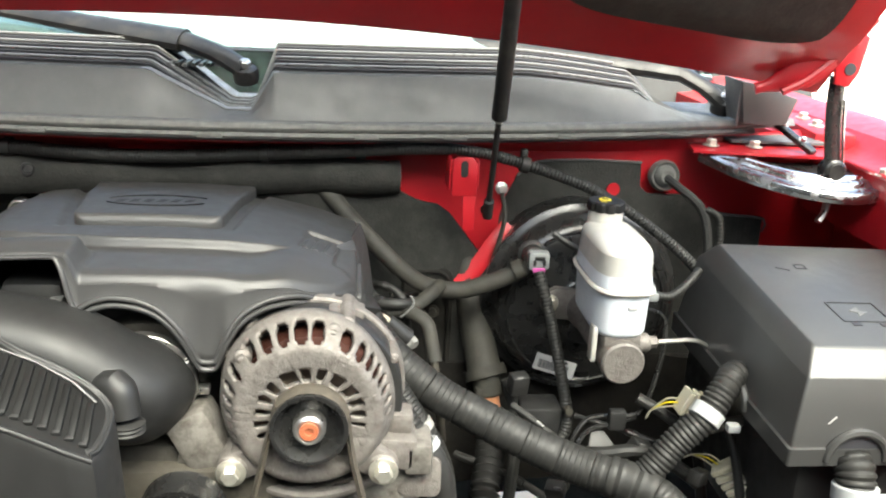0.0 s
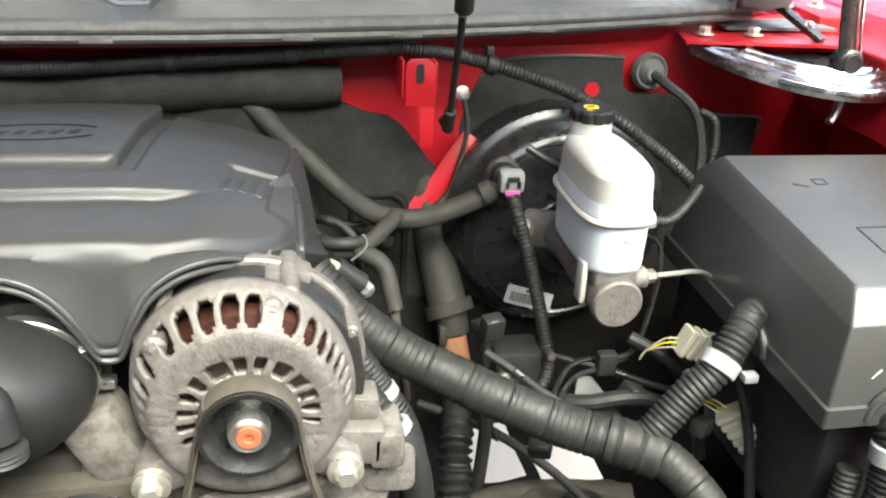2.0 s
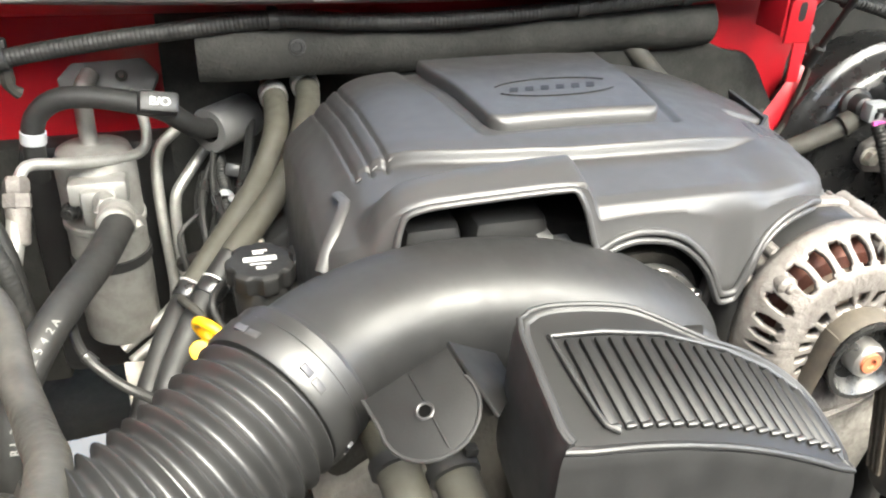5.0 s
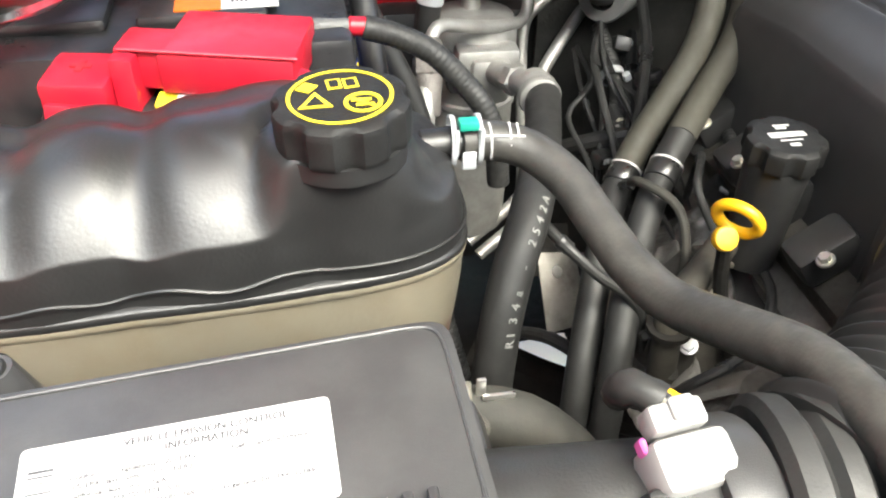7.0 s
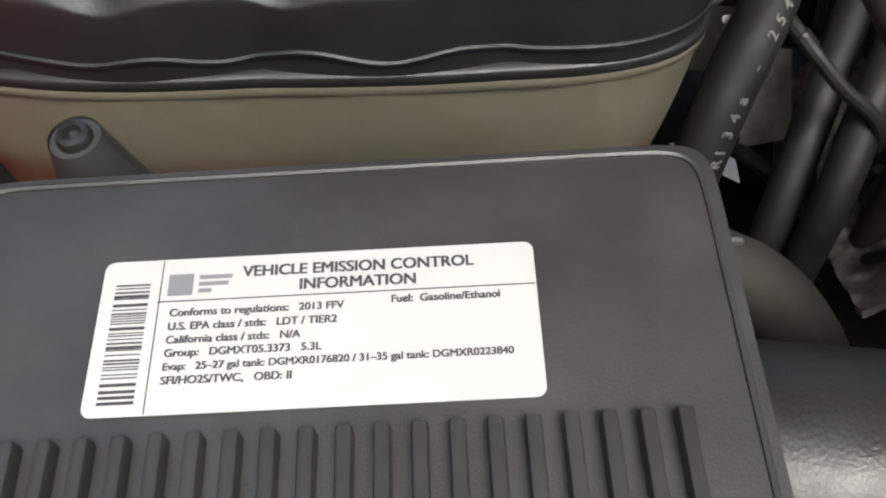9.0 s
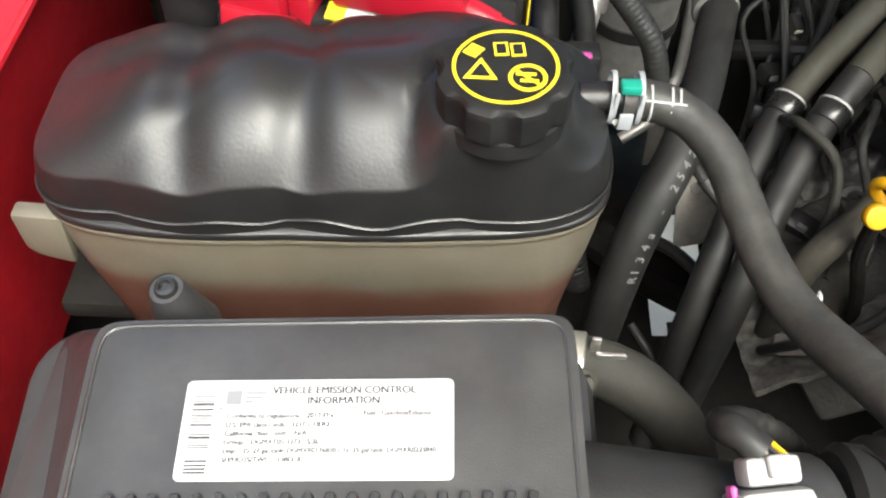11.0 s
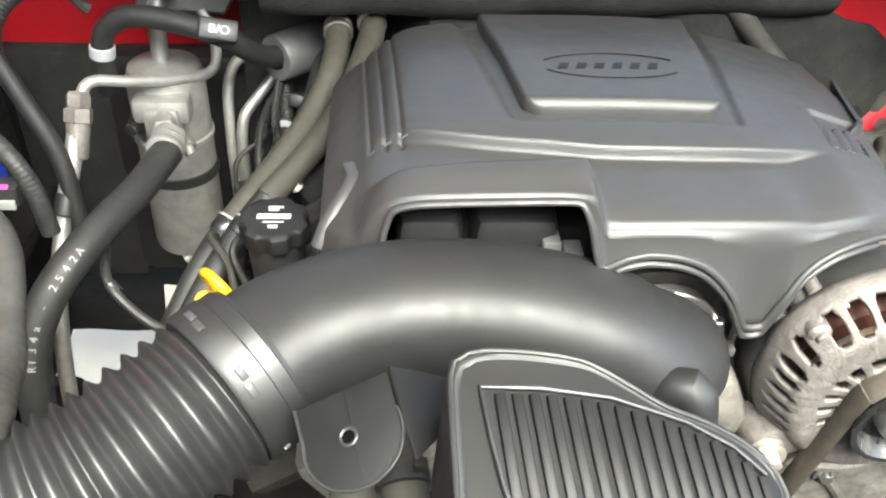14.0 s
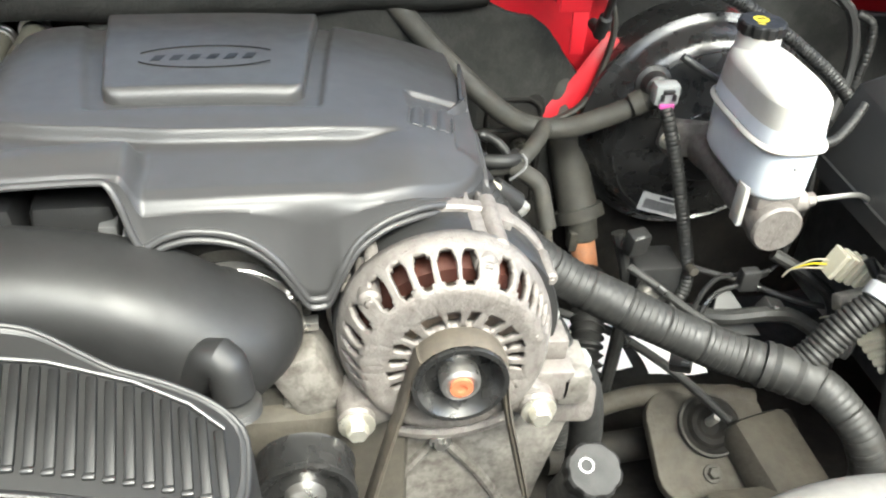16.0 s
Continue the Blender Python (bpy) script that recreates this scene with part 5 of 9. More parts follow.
part("grey_bars", join(box(-0.031, 0.0213, 0.0005, 0.010, 0.0013, 0.0003, 0), box(-0.0315, 0.0190, 0.0005, 0.009, 0.0013, 0.0003, 0), box(-0.034, 0.0167, 0.0005, 0.004, 0.0013, 0.0003, 0)), GREYINK, label, smooth=0).data.transform(em)

# ---- air mass sensor and duct from the filter box ----
maf = thing("air_flow_sensor", (-0.74, 0.68, 1.0), "black plastic air flow sensor tube with a light grey connector", "air flow sensor")
part("tube", rod((-0.825, 0.690, 0.990), (-0.70, 0.668, 1.006), 0.042, 32, 0.003), BLACK, maf)
part("grey_band", lathe([(0.049, 0), (0.050, 0.002), (0.050, 0.022), (0.049, 0.024)], 32, axis_to((-0.708, 0.670, 1.006), (-0.1, 0, 0.0))), LIDGREY, maf)
part("boot", lathe([(0.052, 0), (0.057, 0.004), (0.057, 0.014), (0.052, 0.018), (0.056, 0.022), (0.056, 0.03), (0.05, 0.034)], 32, axis_to((-0.702, 0.6685, 1.007), (1, -0.12, 0.1))), RUBBER, maf)
conn = part("connector", box(-0.741, 0.674, 1.046, 0.036, 0.024, 0.028, 0.005, 2, pose(0, 0, 0, 25, 0, 8)), WHITEP, maf, "pale grey plug")
part("lock", box(-0.743, 0.690, 1.058, 0.026, 0.013, 0.016, 0.003, 2, pose(0, 0, 0, 25, 0, 8)), WHITEP, conn)
part("latch", box(-0.741, 0.688, 1.067, 0.011, 0.010, 0.004, 0.001, 1, pose(0, 0, 0, 25, 0, 8)), WHITEP, conn)
part("seal", box(-0.7595, 0.680, 1.054, 0.003, 0.007, 0.008, 0.001, 1, pose(0, 0, 0, 25, 0, 8)), PINK, conn)
part("conduit", sweep([(-0.746, 0.697, 1.062), (-0.754, 0.704, 1.064), (-0.757, 0.712, 1.056), (-0.752, 0.722, 1.042), (-0.738, 0.732, 1.028), (-0.712, 0.738, 1.005), (-0.68, 0.74, 0.97)], 0.0074, 12, 0.003, lambda s, k: (1.05 if s < 0.04 else 0.85) + 0.05 * math.sin(s * 520) + 0.04 * math.sin(s * 1370 + 1)), LOOM, maf)
for i, mt in enumerate((YELLOWP, PINK, CREAM, INK, YELLOWP)):
    part("wire", rod((-0.752 + 0.0045 * i, 0.696, 1.061), (-0.753 + 0.003 * i, 0.703, 1.062), 0.0014, 6), mt, conn)
part("base_plug", box(-0.735, 0.655, 1.034, 0.055, 0.035, 0.02, 0.004, 2, pose(0, 0, 0, 25, 0, 8)), BLACK, maf)

# ---- coolant tank ----
tank = thing("coolant_tank", (-0.975, 0.92, 0.85), "coolant tank, black upper half over a yellowed translucent lower half", "coolant tank")
tm = Matrix.Translation((-0.966, 0.935, 1.0050)) @ pose(0, 0, 0, 0, -2.2, 0.8)


def tank_ring(a, sx, sy, z, k=0.0, p=4.2):
    ca, sa = math.cos(a), math.sin(a)
    q = (abs(ca) ** p + abs(sa) ** p) ** (-1 / p)
    x, y = 0.181 * ca * q, 0.078 * sa * q
    lobes = 0.006 * k * (abs(math.sin((x + 0.02) * math.pi / 0.105)) - 0.6) * min(1, abs(sa) * 1.5)
    y += lobes * (1 if sa > 0 else -1)
    return (x * sx, y * sy, z)


def tank_top(u, v):
    a = 2 * math.pi * u
    if v < 0.35:
        w = v / 0.35
        s, z = 1.0 - 0.03 * w * w, 0.004 + 0.036 * w
    else:
        r = 1 - ((v - 0.35) / 0.65) ** 1.25
        s, z = 0.97 * r, 0.040 + 0.045 * (1 - r ** 2.4)
    x, y, _ = tank_ring(a, s, s, 0, 1 - 0.4 * v)
    side = 1 - smoothstep(0.03, 0.10, x)
    for c in (-0.077, -0.006):
        z -= 0.0075 * math.exp(-((x - c) / 0.015) ** 2) * smoothstep(0.1, 0.5, v) * side
    z -= 0.007 * math.exp(-((y - 0.016) / 0.014) ** 2) * smoothstep(0.4, 0.7, v) * side
    z += 0.010 * smoothstep(0.02, 0.09, x) * smoothstep(0.3, 0.9, v) - 0.012 * smoothstep(-0.10, -0.19, x) * smoothstep(0.2, 0.7, v)
    near = math.hypot(x - 0.106, y + 0.044)
    up = smoothstep(0.25, 0.45, v)
    z += up * (0.084 - z) * (1 - smoothstep(0.034, 0.058, near))
    z -= up * 0.005 * math.exp(-((near - 0.047) / 0.004) ** 2)
    return tm @ Vector((x, y, z))


part("upper_half", sheet(tank_top, 192, 64), TANKB, tank, "matt black moulded upper half", 60)
SEAM = [(0.94, 0.0050), (1.00, 0.0042), (1.010, 0.0030), (1.012, 0.0010), (1.010, -0.0012), (1.00, -0.0022), (0.94, -0.0024)]


def seam(drop, grow, u, v):
    """A rounded lip round the joint between the halves, running in under both."""
    k, z = SEAM[min(6, int(round(v * 6)))]
    return tm @ Vector(tank_ring(2 * math.pi * u, k + grow, k + 0.018 + grow, z - drop, 0.2))


part("weld_seam", sheet(lambda u, v: seam(0.0, 0.0, u, v), 144, 6), TANKB, tank, smooth=60)
part("lower_rim", sheet(lambda u, v: seam(0.0050, -0.003, u, v), 144, 6), BEIGE, tank, smooth=60)


def wave(i):
    a = 2 * math.pi * i / 240
    x, y, _ = tank_ring(a, 1.0, 1.0, 0, 1.0)
    k = smoothstep(0.12, 0.05, abs(x))
    return tm @ Vector((x * 1.004, y * 1.010, 0.0135 + 0.0024 * k * math.sin(2 * math.pi * (x + 0.014) / 0.066)))


part("seam_line", sweep([wave(i) for i in range(241)], 0.0013, 6, 0.02, smooth=False), TANKB, tank)


def tank_low(z0, z1):
    def f(u, v):
        z = z0 + (z1 - z0) * v
        s = 1 - 0.10 * smoothstep(0, -0.15, z)
        x, y, _ = tank_ring(2 * math.pi * u, s, s, 0, 0.7)
        ribs = 0.0016 * (abs(math.sin((x + 0.02) * math.pi / 0.105)) < 0.16)
        return tm @ Vector((x, y * (1 + ribs * 12), z))
    return f


part("lower_half", sheet(tank_low(-0.006, -0.058), 144, 8), BEIGE, tank, "yellowed translucent plastic", 60)
part("coolant_level", sheet(tank_low(-0.058, -0.16), 144, 10), BEIGE, tank, "plastic tinted by orange-red coolant", 60)
part("underside", sheet(lambda u, v: tm @ Vector(tank_ring(2 * math.pi * u, 0.90 * (1 - v), 0.90 * (1 - v), -0.16)), 64, 4), COOLANT, tank)
part("end_lug", plate([(-0.016, 0.020), (-0.015, -0.012), (-0.008, -0.020), (0.014, -0.028), (0.016, 0.018)], 0.014, Matrix.Translation((-1.146, 0.885, 0.976)) @ pose(0, 0, 0, 90, 0, 0), 0.003), BEIGE, tank)
cap_m = Matrix.Translation((-0.860, 0.891, 1.092)) @ pose(0, 0, 0, 3, -3, 0)


def knob(n, r, depth, z0, z1, k=120):
    """A cap with n hollow grips round its side."""
    def f(u, v):
        a = 2 * math.pi * u
        rr = r - depth * max(0.0, math.cos(n * a)) ** 0.8
        if v < 0.7:
            z = z0 + (z1 - z0) * v / 0.7
            s = 1.0 if v > 0.05 else 0.97
            return Vector((rr * s * math.cos(a), rr * s * math.sin(a), z))
        w = (v - 0.7) / 0.3
        rim = r - depth - 0.003
        q = rr + (rim - rr) * min(1, w * 2) if w < 0.5 else rim * (1 - (w - 0.5) * 2)
        return Vector((q * math.cos(a), q * math.sin(a), z1 + 0.0025 * min(1, w * 4)))
    return sheet(f, k, 14)


ccap = knob(8, 0.0385, 0.0040, 0.0, 0.022)
ccap.transform(cap_m)
capo = part("cap", ccap, CAPB, tank, "black screw cap with yellow symbols")
part("neck", lathe([(0.037, -0.010), (0.036, 0.0), (0.030, 0.001)], 40, cap_m), TANKB, tank)
topm = cap_m @ pose(0, 0, 0.0247, 0, 0, -3)
part("yellow_ring", lathe([(0.0270, 0), (0.0290, 0), (0.0290, 0.0004), (0.0270, 0.0004)], 48, topm, close=True), YELLOW, capo, smooth=0)
part("warning_triangle", plate([(-0.0225, -0.0110), (-0.0040, -0.0110), (-0.0135, 0.0055)], 0.0005, topm), YELLOW, capo, smooth=0)
part("triangle_inset", plate([(-0.0187, -0.0090), (-0.0078, -0.0090), (-0.0134, 0.0009)], 0.0004, topm @ pose(0, 0, 0.0004)), CAPB, capo, smooth=0)
part("crossed_circle", lathe([(0.0082, 0), (0.0105, 0), (0.0105, 0.0005), (0.0082, 0.0005)], 32, topm @ pose(0.0120, -0.0085, 0), close=True), YELLOW, capo, smooth=0)
b1_ = join(box(0.0120, -0.0085, 0.0003, 0.018, 0.0018, 0.0005, 0, 1, pose(0, 0, 0, 0, 0, -40)), box(0.0110, -0.0060, 0.0003, 0.011, 0.0022, 0.0005, 0), box(0.0130, -0.0110, 0.0003, 0.010, 0.0022, 0.0005, 0))
b1_.transform(topm)
part("cross_bar", b1_, YELLOW, capo, smooth=0)
b2_ = join(box(-0.0030, 0.0130, 0.0003, 0.0080, 0.0105, 0.0005, 0, 1, pose(0, 0, 0, 0, 0, 8)), box(0.0062, 0.0130, 0.0003, 0.0080, 0.0105, 0.0005, 0, 1, pose(0, 0, 0, 0, 0, 8)))
b2_.transform(topm)
part("open_book", b2_, YELLOW, capo, smooth=0)
for bx in (-0.0030, 0.0062):
    leaf = box(bx, 0.0130, 0.0007, 0.0052, 0.0074, 0.0004, 0, 1, pose(0, 0, 0, 0, 0, 8))
    leaf.transform(topm)
    part("book_page", leaf, CAPB, capo, smooth=0)
b3_ = join(*[box(-0.0195 + 0.0017 * i, 0.0085 + 0.0025 * i, 0.0003, 0.003, 0.0085, 0.0005, 0, 1, pose(0, 0, 0, 0, 0, 60)) for i in range(3)])
b3_.transform(topm)
part("print", b3_, YELLOW, capo, smooth=0)


# ---- battery ----
bat = thing("battery", (-0.97, 1.12, 0.88), "black car battery with coloured labels and a red terminal cover", "battery")
btm = Matrix.Translation((-0.965, 1.130, 0.995)) @ pose(0, 0, 0, 0, -1, 0)
cs = box(0, 0, 0, 0.255, 0.21, 0.19, 0.008)
cs.transform(btm)
part("case", cs, BATT, bat)
for i in range(2):
    bm = box(-0.085 + 0.11 * i, 0.012, 0.099, 0.09, 0.16, 0.010, 0.004)
    bm.transform(btm)
    part("lid_panel", bm, BATT, bat)
part("vent_cap", box(-1.06, 1.17, 1.107, 0.05, 0.07, 0.010, 0.003), BATT, bat)
for bm, mt, nm in ((box(0.022, -0.005, 0.1047, 0.032, 0.115, 0.001, 0), ORANGEL, "orange_label"), (box(0.058, -0.022, 0.1047, 0.040, 0.080, 0.001, 0), PAPER, "white_label"), (box(0.058, 0.036, 0.1047, 0.040, 0.034, 0.001, 0), BLUE, "blue_label"),
                   (box(0.1285, -0.02, 0.0, 0.001, 0.14, 0.14, 0), BLUE, "side_label"), (box(0.1290, -0.098, 0.0, 0.001, 0.018, 0.14, 0), YELLOW, "side_stripe")):
    bm.transform(btm)
    part(nm, bm, mt, bat, smooth=0)
bb = join(*[box(0.046 + 0.0032 * i, -0.042, 0.1055, 0.0018, 0.018, 0.0006, 0) for i in range(9)], *[box(0.058, -0.006 - 0.008 * i, 0.1055, 0.022 - 0.006 * i, 0.003, 0.0006, 0) for i in range(2)])
bb.transform(btm)
part("print", bb, INK, bat, smooth=0)
bb = join(*[box(0.047 + 0.011 * i, 0.036, 0.1055, 0.005, 0.024, 0.0006, 0) for i in range(3)])
bb.transform(btm)
part("white_bars", bb, GREYCLIP, bat, smooth=0)
part("hold_down", box(-0.93, 1.245, 1.095, 0.10, 0.03, 0.02, 0.004), BLACK, bat)
bs = part("warning_strip", box(-0.930, 0.990, 1.0660, 0.088, 0.014, 0.004, 0.001, 1, pose(0, 0, 0, 20, 0, -15)), YELLOW, bat, "yellow warning label")
part("text_panel", box(-0.932, 0.9888, 1.0688, 0.056, 0.008, 0.001, 0, 1, pose(0, 0, 0, 20, 0, -15)), PAPER, bs, "white text panel")
part("terminal_step", box(-0.945, 1.045, 1.052, 0.20, 0.10, 0.022, 0.004), BATT, bat)

boot = thing("terminal_cover", (-0.94, 1.02, 1.09), "red plastic cover over the battery's positive terminal", "terminal cover")
part("hood", join(box(-0.917, 1.019, 1.0875, 0.088, 0.068, 0.029, 0.003, 2, pose(0, 0, 0, 3, 0, -15)), box(-0.974, 1.020, 1.0875, 0.036, 0.034, 0.028, 0.003, 2, pose(0, 0, 0, 3, 0, -15)), box(-0.986, 1.011, 1.068, 0.016, 0.032, 0.062, 0.003, 2, pose(0, 0, 0, 3, 0, -15))), REDP, boot)
part("front_ridge", box(-0.9365, 0.9895, 1.1012, 0.116, 0.003, 0.0024, 0.0008, 1, pose(0, 0, 0, 3, 0, -15)), REDP, boot)
part("side_cap", box(-1.017, 1.013, 1.070, 0.044, 0.044, 0.034, 0.004, 2, pose(0, 0, 0, 6, 0, -12)), REDP, boot)
plusm = Matrix.Translation((-1.017, 1.013, 1.0875)) @ pose(0, 0, 0, 6, 0, -12)
pl = join(box(0, 0, 0, 0.014, 0.0045, 0.0012, 0.0003), box(0, 0, 0, 0.0045, 0.014, 0.0014, 0.0003))
pl.transform(plusm)
part("plus_sign", pl, RED, boot)
part("front_flap", box(-1.016, 0.988, 1.054, 0.052, 0.010, 0.034, 0.003, 2, pose(0, 0, 0, -8, 3, -14)), REDP, boot)
part("cable_spout", sweep([(-0.885, 0.992, 1.080), (-0.872, 0.986, 1.077), (-0.862, 0.983, 1.073)], 0.0090, 12, 0.004), REDP, boot)
pc = thing("positive_cable", (-0.84, 1.03, 1.07), "black corrugated battery cable with a red band", "cable")
part("terminal_lug", join(box(-0.872, 1.050, 1.092, 0.022, 0.012, 0.008, 0.003), rod((-0.868, 1.05, 1.092), (-0.838, 1.052, 1.090), 0.0055, 12, 0.002)), COWLP, pc)
part("red_band", rod((-0.842, 1.052, 1.090), (-0.829, 1.052, 1.089), 0.0070, 14, 0.001), REDP, pc)
part("sleeve", loom([(-0.831, 1.051, 1.089), (-0.806, 1.048, 1.082), (-0.782, 1.043, 1.070), (-0.762, 1.036, 1.051), (-0.746, 1.027, 1.032), (-0.737, 1.022, 1.005), (-0.733, 1.02, 0.97)], 0.0090, 0.0042, 0.05), LOOM, pc)
single("red_cable", sweep([(-0.872, 0.986, 1.077), (-0.862, 0.983, 1.073), (-0.850, 0.980, 1.068), (-0.836, 0.977, 1.056), (-0.826, 0.975, 1.02), (-0.822, 0.975, 0.92)], 0.0075, 12), REDP, "thick red insulated battery cable", "cable")
single("black_cable", sweep([(-0.905, 1.10, 1.082), (-0.88, 1.125, 1.085), (-0.86, 1.165, 1.092), (-0.85, 1.21, 1.09), (-0.845, 1.24, 1.03)], 0.010, 12), RUBBER, "black insulated cable over the battery", "cable")
single("tank_vent_hose", loom([(-0.81, 0.99, 1.0), (-0.795, 1.0, 0.94), (-0.785, 1.0, 0.88), (-0.765, 0.985, 0.80)], 0.011, 0.005), LOOM, "black corrugated hose beside the coolant tank", "hose")

# ---- coolant hose from the tank ----
ch = thing("coolant_hose", (-0.70, 0.85, 1.03), "dusty black rubber coolant hose with a spring clamp", "hose")
part("hose", sweep([(-0.783, 0.938, 1.056), (-0.760, 0.938, 1.055), (-0.738, 0.930, 1.050), (-0.720, 0.905, 1.042), (-0.710, 0.874, 1.031), (-0.701, 0.839, 1.023), (-0.689, 0.803, 1.022), (-0.676, 0.758, 1.040), (-0.664, 0.719, 1.055), (-0.661, 0.685, 1.062), (-0.662, 0.640, 1.065), (-0.668, 0.55, 1.06)], 0.0132, 20, 0.008), GREYHOSE, ch)
part("spring_clamp", join(*[lathe([(0.0152, -0.0016), (0.0168, -0.0016), (0.0168, 0.0016), (0.0152, 0.0016)], 28, axis_to((-0.780 + d, 0.940, 1.0555), (1, -0.05, 0)), close=True) for d in (-0.0085, 0.0085)],
                          box(-0.788, 0.925, 1.062, 0.003, 0.003, 0.018, 0.001), box(-0.772, 0.925, 1.062, 0.003, 0.003, 0.018, 0.001), box(-0.780, 0.9235, 1.050, 0.009, 0.003, 0.012, 0.001)), GREYCLIP, ch)
part("green_tab", box(-0.780, 0.930, 1.0725, 0.013, 0.010, 0.006, 0.0015), GREEN, ch)
def round_hose(x, a0, a1):
    return sweep([(x, 0.938 + 0.0136 * math.cos(radians(a)), 1.0553 + 0.0136 * math.sin(radians(a))) for a in range(a0, a1 + 1, 10)], 0.0008, 6, 0.01, smooth=False)


part("chalk_mark", join(round_hose(-0.7655, 95, 205), round_hose(-0.7530, 100, 150), round_hose(-0.7530, 165, 200), round_hose(-0.7480, 105, 145), round_hose(-0.7480, 165, 195),
                        rod((-0.770, 0.9275, 1.0645), (-0.744, 0.9262, 1.0632), 0.0008, 6)), WHITEINK, ch, smooth=0)
part("tank_spigot", rod((-0.81, 0.940, 1.053), (-0.775, 0.940, 1.055), 0.011, 16, 0.002), TANKB, ch)

# ---- air conditioning accumulator and lines ----
acc = thing("accumulator_can", (-0.687, 1.325, 0.72), "bare aluminium air conditioning accumulator can", "accumulator")
part("can", lathe([(0.038, 0.0), (0.045, 0.006), (0.0465, 0.012), (0.0465, 0.165), (0.049, 0.168), (0.049, 0.174), (0.0465, 0.176), (0.0465, 0.248), (0.042, 0.262), (0.028, 0.268), (0, 0.268)], 40, Matrix.Translation((-0.687, 1.325, 0.725))), ALUM, acc)
part("black_band", lathe([(0.047, 0), (0.049, 0.001), (0.049, 0.014), (0.047, 0.015)], 40, Matrix.Translation((-0.687, 1.325, 0.838)), close=True), BLACK, acc)
part("clamp_block", join(box(-0.683, 1.276, 0.957, 0.066, 0.03, 0.030, 0.006), box(-0.682, 1.268, 0.940, 0.042, 0.03, 0.05, 0.008)), ALUM, acc)
part("outlet_pipe", sweep([(-0.680, 1.275, 0.948), (-0.674, 1.24, 0.955), (-0.664, 1.20, 0.965), (-0.656, 1.172, 0.967)], 0.0125, 16, 0.006), ALUM, acc)
part("pipe_nut", lathe([(0.016, 0), (0.016, 0.012), (0.014, 0.014)], 6, axis_to((-0.670, 1.222, 0.960), (0.3, -1, 0.2))), ALUM, acc)
part("crimp_sleeve", lathe([(0.0130, -0.016), (0.0165, -0.012), (0.0155, -0.004), (0.0180, 0), (0.0195, 0.003), (0.0180, 0.006), (0.0175, 0.010), (0.0200, 0.013), (0.0205, 0.017), (0.0190, 0.020), (0.0165, 0.021)], 28, axis_to((-0.657, 1.182, 0.967), (-0.006, -0.08, 0.0))), ALUM, acc)
part("service_port", lathe([(0.009, 0), (0.009, 0.012), (0.0115, 0.013), (0.0115, 0.022), (0.007, 0.024), (0.006, 0.034), (0, 0.034)], 16, axis_to((-0.655, 1.215, 0.958), (0.45, -0.6, -0.3))), ALUM, acc)
part("side_bolt", hexbolt((-0.715, 1.272, 0.935), (-0.3, -1, 0.1), 0.008, 0.014, 0.011), BLACKMETAL, acc)
part("top_pipe", sweep([(-0.690, 1.33, 0.985), (-0.690, 1.332, 1.03), (-0.688, 1.338, 1.055), (-0.68, 1.36, 1.065)], 0.0105, 14, 0.008), ALUM, acc)
part("top_bracket", plate([(-0.06, -0.016), (0.040, -0.022), (0.052, 0.0), (0.036, 0.022), (-0.045, 0.022), (-0.063, 0.004)], 0.016, pose(-0.655, 1.375, 1.050, 55, 0, 5), 0.004), COWLP, acc)
part("top_bolt", hexbolt((-0.645, 1.358, 1.062), (0, -0.8, 0.5), 0.005, 0.005, 0.007), DIRTYCAST, acc)

ac_hose = thing("suction_hose", (-0.70, 1.05, 0.93), "black rubber air conditioning suction hose with faded print", "hose")
sp = [(-0.655, 1.165, 0.967), (-0.672, 1.105, 0.962), (-0.692, 1.045, 0.962), (-0.713, 0.995, 0.953), (-0.732, 0.963, 0.930), (-0.745, 0.942, 0.890), (-0.752, 0.93, 0.82), (-0.755, 0.925, 0.68)]
part("hose", sweep(sp, 0.0165, 20, 0.008), RUBBER, ac_hose)
sl = spline(sp, 0.008)
for k, ch in enumerate("R134a - 2542A"):
    i = 31 - k
    if ch == " ":
        continue
    along = (sl[i - 2] - sl[i + 2]).normalized()
    out_ = Vector((0.30, -0.72, 0.55))
    out_ = (out_ - along * out_.dot(along)).normalized()
    side_ = out_.cross(along)
    c = sl[i] + out_ * 0.01655
    part("print", words(ch, 0.0100, Matrix(((along.x, side_.x, out_.x, c.x), (along.y, side_.y, out_.y, c.y), (along.z, side_.z, out_.z, c.z), (0, 0, 0, 1))) @ pose(0, -0.003, 0), align="CENTER"), FADED, ac_hose, smooth=0)

